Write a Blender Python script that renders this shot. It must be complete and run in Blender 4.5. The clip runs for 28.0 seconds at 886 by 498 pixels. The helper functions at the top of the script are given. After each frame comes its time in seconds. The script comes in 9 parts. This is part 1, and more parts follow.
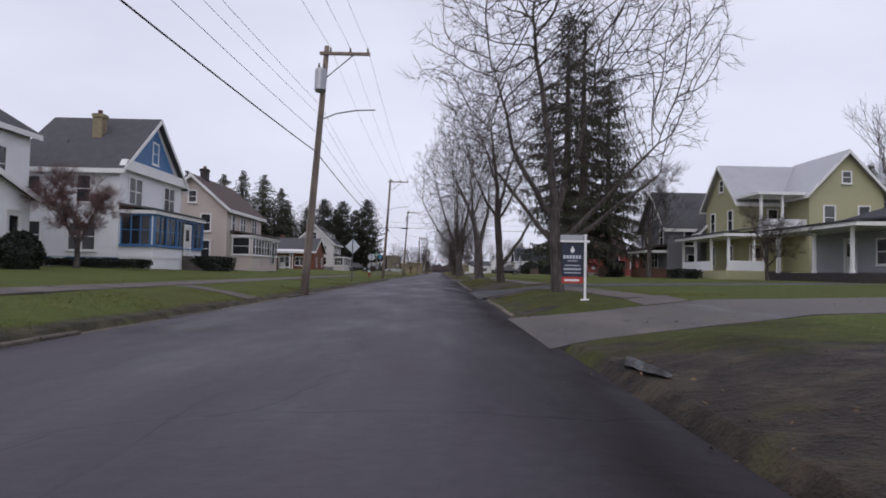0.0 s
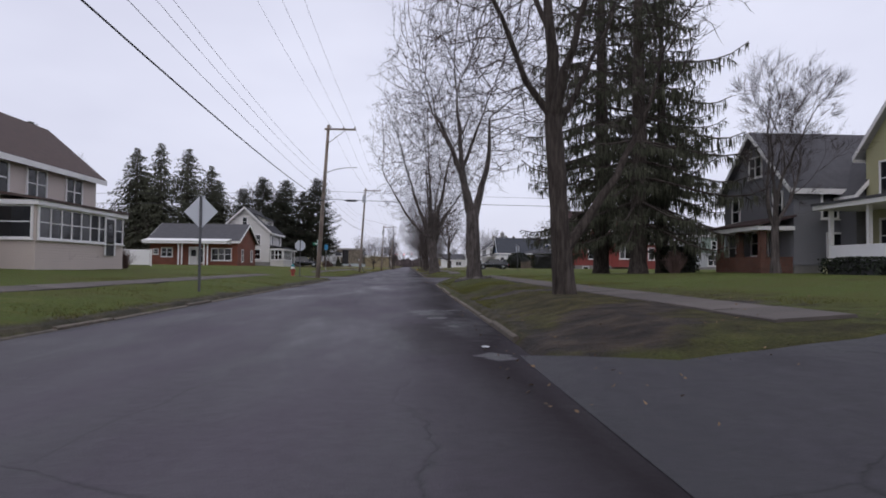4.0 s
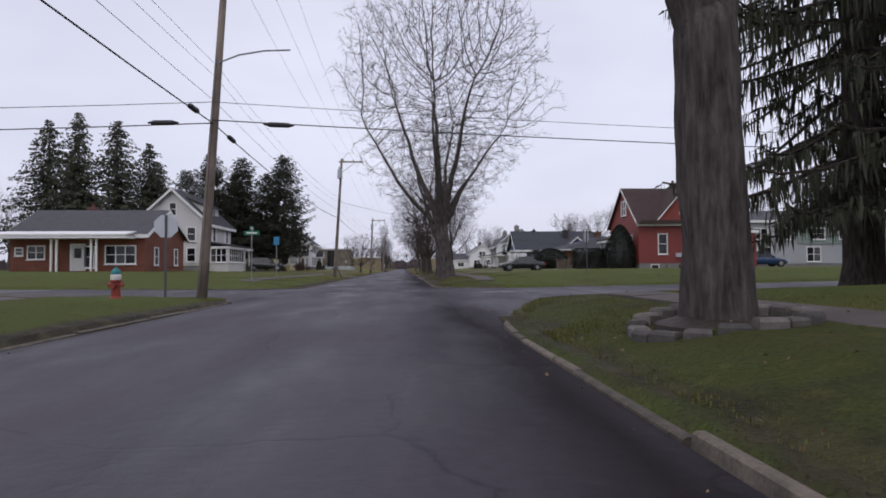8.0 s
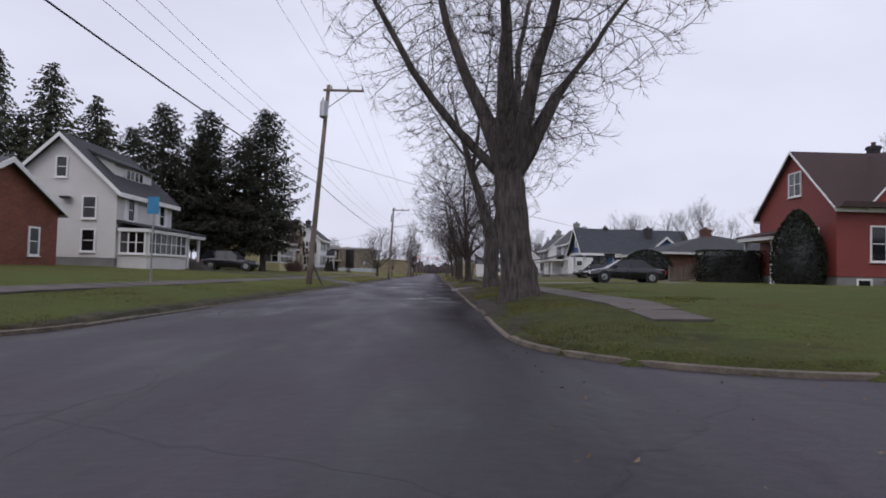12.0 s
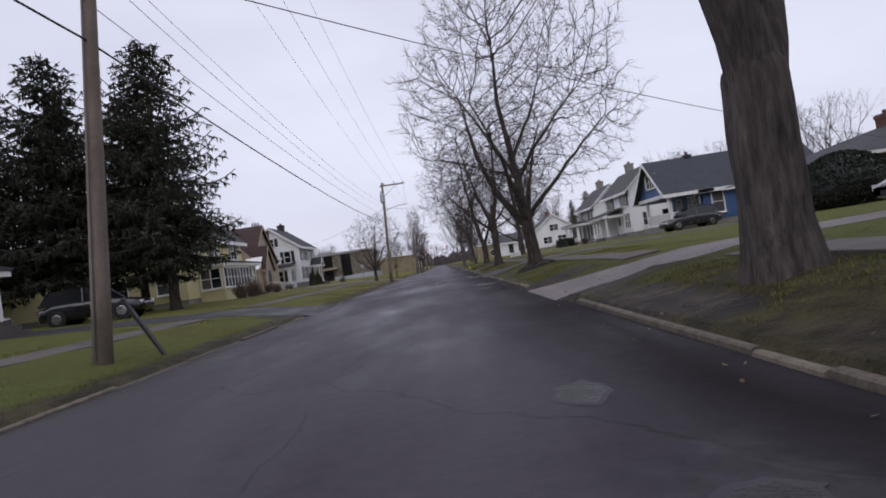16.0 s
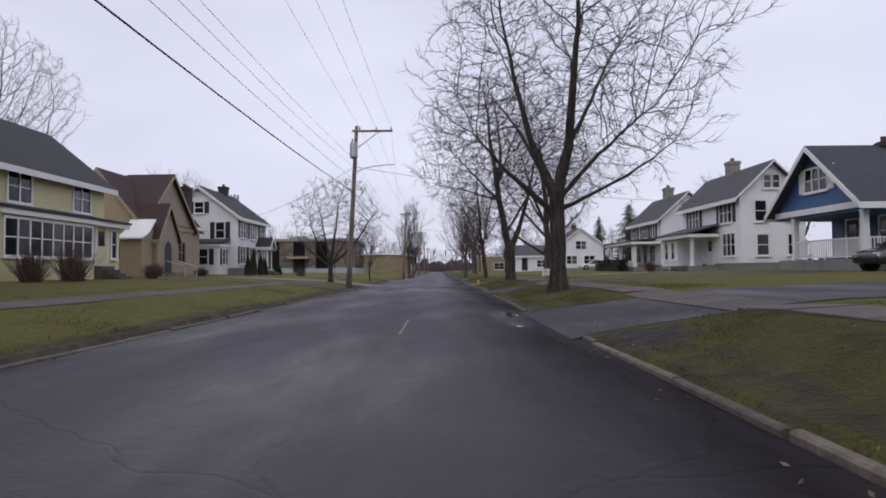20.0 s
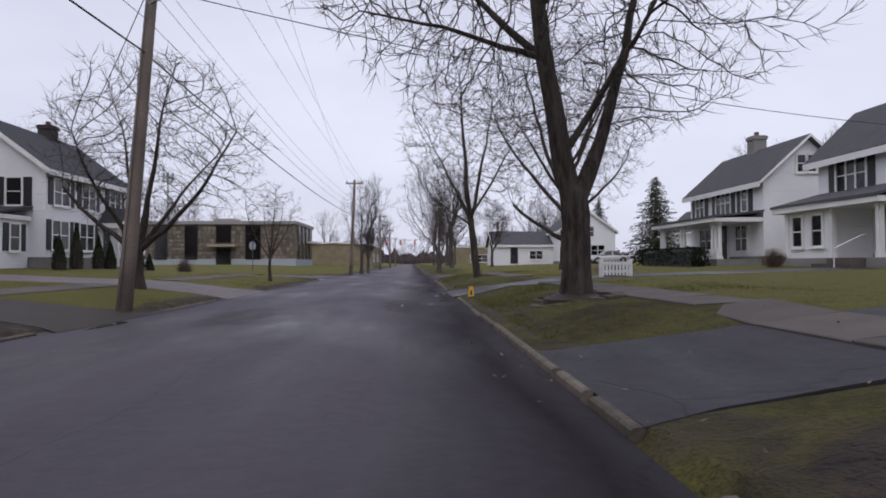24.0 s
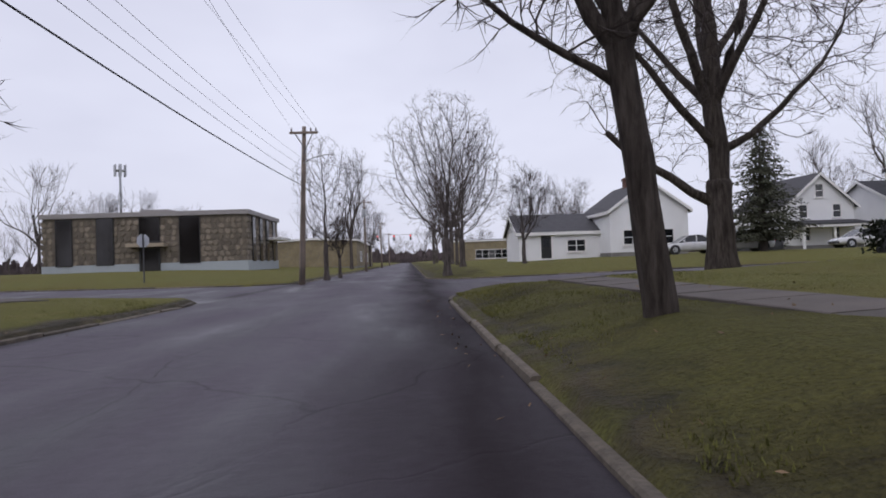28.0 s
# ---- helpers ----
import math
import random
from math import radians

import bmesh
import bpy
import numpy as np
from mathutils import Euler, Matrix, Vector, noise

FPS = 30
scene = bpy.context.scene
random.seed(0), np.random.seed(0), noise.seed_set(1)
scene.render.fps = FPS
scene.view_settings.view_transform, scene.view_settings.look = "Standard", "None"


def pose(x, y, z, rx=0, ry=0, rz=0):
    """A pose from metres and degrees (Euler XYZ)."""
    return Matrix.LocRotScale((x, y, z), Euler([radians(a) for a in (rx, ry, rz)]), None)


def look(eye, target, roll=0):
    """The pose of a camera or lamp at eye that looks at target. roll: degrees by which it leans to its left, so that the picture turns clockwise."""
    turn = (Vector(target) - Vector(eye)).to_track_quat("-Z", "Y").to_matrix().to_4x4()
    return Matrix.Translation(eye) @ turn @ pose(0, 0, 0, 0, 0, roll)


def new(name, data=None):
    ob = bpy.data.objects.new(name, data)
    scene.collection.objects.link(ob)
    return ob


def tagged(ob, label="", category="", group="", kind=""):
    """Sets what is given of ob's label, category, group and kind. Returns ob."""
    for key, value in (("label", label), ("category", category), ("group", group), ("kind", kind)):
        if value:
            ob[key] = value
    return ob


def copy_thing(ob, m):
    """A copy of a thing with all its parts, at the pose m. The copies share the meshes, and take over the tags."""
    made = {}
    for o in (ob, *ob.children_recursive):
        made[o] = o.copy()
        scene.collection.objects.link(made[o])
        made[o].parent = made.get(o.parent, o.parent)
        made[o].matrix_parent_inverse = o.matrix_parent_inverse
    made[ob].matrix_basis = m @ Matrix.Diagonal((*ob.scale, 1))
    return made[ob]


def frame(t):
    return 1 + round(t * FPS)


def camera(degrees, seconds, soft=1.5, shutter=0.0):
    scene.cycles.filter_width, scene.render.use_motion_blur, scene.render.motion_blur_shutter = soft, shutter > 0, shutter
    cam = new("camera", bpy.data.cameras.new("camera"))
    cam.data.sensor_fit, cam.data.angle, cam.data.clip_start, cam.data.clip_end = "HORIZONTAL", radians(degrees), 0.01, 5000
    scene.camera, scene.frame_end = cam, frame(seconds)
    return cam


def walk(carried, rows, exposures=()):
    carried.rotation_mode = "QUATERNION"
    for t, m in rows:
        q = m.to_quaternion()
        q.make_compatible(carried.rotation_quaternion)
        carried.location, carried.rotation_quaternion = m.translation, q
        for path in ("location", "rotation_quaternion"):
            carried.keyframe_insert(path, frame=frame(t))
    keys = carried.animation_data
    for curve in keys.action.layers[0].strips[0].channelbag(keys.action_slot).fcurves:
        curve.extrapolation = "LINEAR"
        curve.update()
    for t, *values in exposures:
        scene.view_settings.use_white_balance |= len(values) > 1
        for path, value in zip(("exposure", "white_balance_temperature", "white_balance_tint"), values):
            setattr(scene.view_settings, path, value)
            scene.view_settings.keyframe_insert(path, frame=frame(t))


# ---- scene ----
cam = camera(71.80, 28.0, soft=1.75)
# seconds, eye in metres, pitch above level, roll and yaw in degrees
PATH = [
    (0.0, 0.700, 3.121, 1.032, 2.11, -1.17, -0.28),
    (0.5, 0.646, 6.193, 1.057, 1.99, -1.93, 0.50),
    (1.0, 0.516, 9.219, 1.081, 1.87, -0.54, 1.37),
    (1.5, 0.461, 12.194, 1.022, 2.18, 1.05, 1.82),
    (2.0, 0.433, 15.214, 1.064, 2.02, 2.45, 0.99),
    (2.5, 0.482, 18.265, 1.039, 1.26, 3.62, -0.37),
    (4.5, 0.970, 30.700, 1.066, 1.73, -2.10, -2.78),
    (5.0, 0.877, 33.866, 1.051, 1.58, -3.50, -0.54),
    (5.5, 0.762, 37.039, 1.056, 1.60, -1.45, 2.92),
    (6.0, 0.685, 40.215, 1.032, 1.77, 2.43, 2.91),
    (6.5, 0.669, 43.376, 1.058, 1.87, 3.94, 1.35),
    (7.0, 0.619, 46.516, 1.048, 1.73, 0.38, -2.36),
    (7.5, 0.632, 49.669, 1.065, 1.87, 0.19, -3.26),
    (8.0, 0.719, 52.795, 1.066, 1.76, 0.36, -3.69),
    (8.5, 0.856, 55.876, 1.011, 1.79, -0.55, -4.29),
    (9.0, 0.915, 58.975, 1.044, 1.80, -0.25, -3.78),
    (9.5, 0.775, 62.066, 1.029, 1.94, -2.27, -3.27),
    (10.0, 0.774, 65.193, 1.034, 1.97, -1.04, -1.84),
    (10.5, 0.757, 68.370, 1.031, 1.93, 0.28, -1.19),
    (11.0, 0.841, 71.511, 1.017, 2.10, 0.20, -1.18),
    (11.5, 1.020, 74.531, 1.058, 2.36, -0.72, -0.87),
    (13.5, 1.465, 86.488, 0.996, 1.48, -3.18, -0.64),
    (14.0, 1.288, 89.526, 1.004, 1.60, -6.05, 1.54),
    (14.5, 1.022, 92.583, 1.034, 1.62, -4.43, 5.51),
    (15.0, 0.680, 95.563, 1.051, 1.88, -0.53, 8.43),
    (15.5, 0.320, 98.486, 1.036, 2.31, 4.85, 8.60),
    (16.0, 0.163, 101.393, 1.048, 1.38, 8.67, 0.07),
    (16.5, 0.219, 104.323, 1.056, 1.37, 3.77, -3.68),
    (17.0, 0.220, 107.278, 1.065, 2.03, -2.63, -4.92),
    (17.5, 0.210, 110.234, 1.084, 2.20, -3.02, -2.24),
    (18.0, 0.231, 113.190, 1.062, 2.31, -1.98, 0.17),
    (18.5, 0.203, 116.141, 1.078, 2.16, 0.06, 1.05),
    (19.0, 0.199, 119.058, 1.079, 2.11, 1.01, 0.45),
    (19.5, 0.313, 121.928, 1.047, 2.02, 0.80, 0.23),
    (20.0, 0.281, 124.778, 1.055, 2.00, 0.59, -0.27),
    (20.5, 0.313, 127.627, 1.052, 1.89, 1.49, -0.82),
    (21.0, 0.459, 130.477, 1.029, 1.90, -0.12, -1.43),
    (21.5, 0.522, 133.311, 1.057, 1.89, 0.24, -1.32),
    (23.5, 0.967, 144.490, 1.065, 1.47, -1.80, -5.30),
    (24.0, 1.090, 147.258, 1.074, 1.28, 0.25, -2.92),
    (24.5, 1.151, 150.006, 1.057, 1.39, 0.86, -2.53),
    (25.0, 1.202, 152.732, 1.044, 1.50, 0.72, -2.47),
    (25.5, 1.266, 155.452, 1.031, 1.48, 0.73, -2.14),
    (26.0, 1.299, 158.124, 1.049, 1.19, 0.27, -1.66),
    (26.5, 1.293, 160.767, 1.032, 1.27, 2.97, -0.93),
    (27.0, 1.341, 163.391, 1.031, 1.40, 2.86, -1.59),
    (27.5, 1.410, 165.989, 1.070, 1.14, 2.08, -2.45),
    (28.0, 1.480, 168.555, 1.034, 1.06, 1.93, -3.12),
]
walk(cam, [(t, pose(x, y, z, 90 + pitch, roll, yaw)) for t, x, y, z, pitch, roll, yaw in PATH])
# ---- world and light ----
SUN_EL, SUN_AZ = 48.0, 205.0          # soft light of an overcast sky, brightest behind the rider
world = bpy.data.worlds.new("overcast_sky")
scene.world = world
world.use_nodes = True
wt = world.node_tree
wt.nodes.clear()
w_out = wt.nodes.new("ShaderNodeOutputWorld")
w_bg = wt.nodes.new("ShaderNodeBackground")
w_sky = wt.nodes.new("ShaderNodeTexSky")
w_sky.sky_type = "NISHITA"
w_sky.sun_disc = False
w_sky.sun_elevation = radians(SUN_EL)
w_sky.sun_rotation = radians(SUN_AZ)
w_sky.air_density, w_sky.dust_density, w_sky.ozone_density = 1.0, 3.0, 1.0
w_mul = wt.nodes.new("ShaderNodeMixRGB")
w_mul.blend_type = "MULTIPLY"
w_mul.inputs[0].default_value = 1.0
w_mul.inputs[2].default_value = (0.012, 0.012, 0.012, 1)
w_geo = wt.nodes.new("ShaderNodeTexCoord")
w_map = wt.nodes.new("ShaderNodeMapping")
w_map.inputs["Scale"].default_value = (1.0, 1.0, 2.6)
w_noise = wt.nodes.new("ShaderNodeTexNoise")
w_noise.inputs["Scale"].default_value = 1.6
w_noise.inputs["Detail"].default_value = 4.0
w_ramp = wt.nodes.new("ShaderNodeValToRGB")
w_ramp.color_ramp.elements[0].position, w_ramp.color_ramp.elements[0].color = 0.3, (0.592, 0.597, 0.736, 1)
w_ramp.color_ramp.elements[1].position, w_ramp.color_ramp.elements[1].color = 0.72, (0.768, 0.777, 0.918, 1)
w_add = wt.nodes.new("ShaderNodeMixRGB")
w_add.blend_type = "ADD"
w_add.inputs[0].default_value = 1.0
L = wt.links.new
L(w_sky.outputs[0], w_mul.inputs[1])
L(w_geo.outputs["Generated"], w_map.inputs[0])
L(w_map.outputs[0], w_noise.inputs["Vector"])
L(w_noise.outputs[0], w_ramp.inputs[0])
L(w_ramp.outputs[0], w_add.inputs[1])
L(w_mul.outputs[0], w_add.inputs[2])
L(w_add.outputs[0], w_bg.inputs[0])
w_bg.inputs[1].default_value = 1.0
L(w_bg.outputs[0], w_out.inputs[0])
sun = new("sun", bpy.data.lights.new("sun", "SUN"))
sun.data.energy, sun.data.angle, sun.data.color = 0.5, radians(60), (1.0, 0.97, 0.95)
sun.matrix_world = look((0, 0, 0), (-math.sin(radians(SUN_AZ)) * math.cos(radians(SUN_EL)), -math.cos(radians(SUN_AZ)) * math.cos(radians(SUN_EL)), -math.sin(radians(SUN_EL))))


# ---- materials ----
def mat(name, col, rough=0.8, var=0.25, scale=3.0, bump=0.0, bscale=40.0, metal=0.0, col2=None, spec=0.5, lines=None, island=0.0, obj=0.0):
    """A surface of one paint or stuff: broad stains and fine grain round a base colour; lines=(axis, metres, depth) adds boards."""
    m = bpy.data.materials.new(name)
    m.use_nodes = True
    t = m.node_tree
    n, k = t.nodes, t.links.new
    b = n["Principled BSDF"]
    b.inputs["Metallic"].default_value = metal
    b.inputs["Specular IOR Level"].default_value = spec
    tc = n.new("ShaderNodeTexCoord")
    big = n.new("ShaderNodeTexNoise")
    big.inputs["Scale"].default_value, big.inputs["Detail"].default_value = scale, 6.0
    k(tc.outputs["Object"], big.inputs["Vector"])
    fine = n.new("ShaderNodeTexNoise")
    fine.inputs["Scale"].default_value, fine.inputs["Detail"].default_value = bscale, 5.0
    k(tc.outputs["Object"], fine.inputs["Vector"])
    mix = n.new("ShaderNodeMixRGB")
    a = [c * (1 - var) for c in col]
    z = col2 or [min(1, c * (1 + var)) for c in col]
    mix.inputs[1].default_value, mix.inputs[2].default_value = (*a, 1), (*z, 1)
    add = n.new("ShaderNodeMath")
    add.operation = "MULTIPLY_ADD"
    add.inputs[1].default_value, add.inputs[2].default_value = 1.6, -0.3
    k(big.outputs[0], add.inputs[0])
    add2 = n.new("ShaderNodeMath")
    add2.operation = "MULTIPLY_ADD"
    add2.inputs[1].default_value = 0.8
    k(fine.outputs[0], add2.inputs[0])
    sub = n.new("ShaderNodeMath")
    sub.operation = "SUBTRACT"
    sub.inputs[1].default_value = 0.4
    sub.use_clamp = True
    k(add.outputs[0], add2.inputs[2])
    k(add2.outputs[0], sub.inputs[0])
    k(sub.outputs[0], mix.inputs[0])
    colour = mix.outputs[0]
    if island or obj:
        src = n.new("ShaderNodeObjectInfo") if obj else n.new("ShaderNodeNewGeometry")
        rnd = src.outputs["Random"] if obj else src.outputs["Random Per Island"]
        hs = n.new("ShaderNodeHueSaturation")
        mr = n.new("ShaderNodeMapRange")
        amount = obj or island
        mr.inputs["To Min"].default_value, mr.inputs["To Max"].default_value = 1 - amount, 1 + amount
        k(rnd, mr.inputs[0])
        k(mr.outputs[0], hs.inputs["Value"])
        k(colour, hs.inputs["Color"])
        colour = hs.outputs[0]
    k(colour, b.inputs["Base Color"])
    rr = n.new("ShaderNodeMapRange")
    rr.inputs["To Min"].default_value, rr.inputs["To Max"].default_value = max(0.02, rough - 0.12), min(1, rough + 0.1)
    k(big.outputs[0], rr.inputs[0])
    k(rr.outputs[0], b.inputs["Roughness"])
    h = fine.outputs[0]
    if lines:
        axis, size, depth = lines
        sep = n.new("ShaderNodeSeparateXYZ")
        k(tc.outputs["Object"], sep.inputs[0])
        dv = n.new("ShaderNodeMath")
        dv.operation = "DIVIDE"
        dv.inputs[1].default_value = size
        k(sep.outputs["XYZ".index(axis)], dv.inputs[0])
        fr = n.new("ShaderNodeMath")
        fr.operation = "FRACT"
        k(dv.outputs[0], fr.inputs[0])
        bl = n.new("ShaderNodeBump")
        bl.invert = True
        bl.inputs["Strength"].default_value, bl.inputs["Distance"].default_value = 1.0, depth
        k(fr.outputs[0], bl.inputs["Height"])
        k(bl.outputs[0], b.inputs["Normal"])
    if bump:
        bp = n.new("ShaderNodeBump")
        bp.inputs["Strength"].default_value, bp.inputs["Distance"].default_value = 1.0, bump
        k(h, bp.inputs["Height"])
        if lines:
            k(bl.outputs[0], bp.inputs["Normal"])
        k(bp.outputs[0], b.inputs["Normal"])
    return m


def brick_mat(name, c1, c2, mortar, bw=0.21, bh=0.075):
    m = mat(name, c1, 0.85)
    t = m.node_tree
    n, k = t.nodes, t.links.new
    b = n["Principled BSDF"]
    tc = n.new("ShaderNodeTexCoord")
    sep = n.new("ShaderNodeSeparateXYZ")
    k(tc.outputs["Object"], sep.inputs[0])
    ad = n.new("ShaderNodeMath")
    k(sep.outputs[0], ad.inputs[0])
    k(sep.outputs[1], ad.inputs[1])
    cb = n.new("ShaderNodeCombineXYZ")
    k(ad.outputs[0], cb.inputs[0])
    k(sep.outputs[2], cb.inputs[1])
    br = n.new("ShaderNodeTexBrick")
    br.inputs["Scale"].default_value = 1.0
    br.inputs["Brick Width"].default_value, br.inputs["Row Height"].default_value = bw, bh
    br.inputs["Mortar Size"].default_value = 0.006
    br.inputs["Color1"].default_value, br.inputs["Color2"].default_value, br.inputs["Mortar"].default_value = (*c1, 1), (*c2, 1), (*mortar, 1)
    k(cb.outputs[0], br.inputs["Vector"])
    nz = n.new("ShaderNodeTexNoise")
    nz.inputs["Scale"].default_value = 0.8
    k(tc.outputs["Object"], nz.inputs["Vector"])
    mx = n.new("ShaderNodeMixRGB")
    mx.blend_type = "OVERLAY"
    mx.inputs[0].default_value = 0.35
    k(br.outputs[0], mx.inputs[1])
    k(nz.outputs[0], mx.inputs[2])
    k(mx.outputs[0], b.inputs["Base Color"])
    bp = n.new("ShaderNodeBump")
    bp.invert = True
    bp.inputs["Distance"].default_value = 0.006
    k(br.outputs[1], bp.inputs["Height"])
    k(bp.outputs[0], b.inputs["Normal"])
    return m


class Net:
    """Shorthand for node maths on a material's object coordinates."""

    def __init__(self, material):
        self.t = material.node_tree
        self.tc = self.t.nodes.new("ShaderNodeTexCoord").outputs["Object"]
        sep = self.t.nodes.new("ShaderNodeSeparateXYZ")
        self.t.links.new(self.tc, sep.inputs[0])
        self.x, self.y = sep.outputs[0], sep.outputs[1]

    def op(self, kind, a, b=0.0, clamp=False):
        n = self.t.nodes.new("ShaderNodeMath")
        n.operation, n.use_clamp = kind, clamp
        for i, v in enumerate((a, b)):
            if isinstance(v, (int, float)):
                n.inputs[i].default_value = v
            else:
                self.t.links.new(v, n.inputs[i])
        return n.outputs[0]

    def noise(self, scale, detail=5.0, stretch=None, rough=0.55):
        n = self.t.nodes.new("ShaderNodeTexNoise")
        n.inputs["Scale"].default_value, n.inputs["Detail"].default_value, n.inputs["Roughness"].default_value = scale, detail, rough
        src = self.tc
        if stretch:
            m = self.t.nodes.new("ShaderNodeMapping")
            m.inputs["Scale"].default_value = stretch
            self.t.links.new(src, m.inputs[0])
            src = m.outputs[0]
        self.t.links.new(src, n.inputs["Vector"])
        return n.outputs[0]

    def ramp(self, f, *stops):
        n = self.t.nodes.new("ShaderNodeValToRGB")
        e = n.color_ramp.elements
        e[0].position, e[0].color = stops[0][0], (*stops[0][1], 1)
        e[1].position, e[1].color = stops[-1][0], (*stops[-1][1], 1)
        for p, c in stops[1:-1]:
            e.new(p).color = (*c, 1)
        self.t.links.new(f, n.inputs[0])
        return n.outputs[0]

    def mix(self, f, a, b, kind="MIX"):
        n = self.t.nodes.new("ShaderNodeMixRGB")
        n.blend_type = kind
        for i, v in enumerate((f, a, b)):
            if isinstance(v, tuple):
                n.inputs[i].default_value = (*v, 1)
            elif isinstance(v, (int, float)):
                n.inputs[i].default_value = v
            else:
                self.t.links.new(v, n.inputs[i])
        return n.outputs[0]

    def spots(self, places, ragged, soft=0.25):
        """1 inside ragged ellipses (x, y, rx, ry), 0 outside."""
        best = None
        for x, y, rx, ry in places:
            dx = self.op("DIVIDE", self.op("SUBTRACT", self.x, x), rx)
            dy = self.op("DIVIDE", self.op("SUBTRACT", self.y, y), ry)
            d = self.op("SQRT", self.op("ADD", self.op("MULTIPLY", dx, dx), self.op("MULTIPLY", dy, dy)))
            best = d if best is None else self.op("MINIMUM", best, d)
        d = self.op("ADD", best, self.op("MULTIPLY", self.op("SUBTRACT", ragged, 0.5), 1.9))
        return self.op("DIVIDE", self.op("SUBTRACT", 1.0 + soft / 2, d), soft, True)

    def band(self, lo, hi, ragged, amount, soft):
        """1 where lo < x < hi, with a ragged edge."""
        q = self.op("ADD", self.x, self.op("MULTIPLY", self.op("SUBTRACT", ragged, 0.5), amount))
        return self.op("MULTIPLY", self.op("DIVIDE", self.op("SUBTRACT", q, lo), soft, True), self.op("DIVIDE", self.op("SUBTRACT", hi, q), soft, True))

    def bump(self, height, distance, under=None):
        n = self.t.nodes.new("ShaderNodeBump")
        n.inputs["Distance"].default_value = distance
        self.t.links.new(height, n.inputs["Height"])
        if under:
            self.t.links.new(under, n.inputs["Normal"])
        return n.outputs[0]


TAR = [(1.5, 37.2, 0.9, 2.4), (1.3, 99.5, 1.0, 3.2), (1.9, 105.5, 0.4, 2.0), (0.9, 163.0, 0.5, 2.2), (-1.4, 79.0, 0.7, 0.5), (-4.0, 80.5, 0.5, 0.35), (1.4, 77.5, 0.5, 1.3), (-3.6, 13.5, 0.9, 1.4), (-2.4, 160.0, 0.6, 2.0)]
# standing wet, and verges gone to dead grass
FILM = [(1.45, 41.7, 0.5, 1.0), (1.95, 38.4, 0.45, 1.7), (0.66, 101.6, 0.55, 0.7), (1.3, 103.2, 0.6, 1.0), (1.55, 100.0, 0.6, 1.0), (2.1, 168.3, 0.42, 1.2), (1.75, 126.0, 0.4, 1.1), (1.9, 138.4, 0.45, 2.2), (5.0, 79.5, 1.1, 0.6), (-3.2, 92.0, 0.8, 1.6)]
DRY = [(4.6, 39.4, 2.6, 5.5), (5.0, 47.0, 2.4, 1.6), (3.6, 101.5, 1.5, 7.5), (3.8, 109.0, 1.6, 2.6)]
MUD = [(5.4, 5.6, 4.6, 3.4), (3.0, 8.6, 1.0, 1.6), (2.9, 17.9, 0.6, 0.5), (3.1, 26.4, 1.1, 1.2), (4.0, 44.6, 1.3, 0.7), (5.0, 37.4, 1.9, 0.9), (3.4, 35.4, 1.2, 1.3), (2.75, 95.2, 0.4, 3.8), (2.9, 109.8, 0.6, 2.6), (3.4, 113.3, 1.5, 0.9), (3.2, 118.4, 1.2, 0.9), (3.2, 149.2, 0.8, 1.0), (3.0, 133.0, 0.6, 1.0), (-5.4, 121.6, 0.7, 1.2), (-5.4, 156.8, 0.8, 1.4), (3.9, 126.3, 0.9, 1.1), (11.7, 188.5, 1.3, 1.3), (14.8, 70.3, 2.4, 2.0), (14.9, 64.3, 2.4, 2.4)]


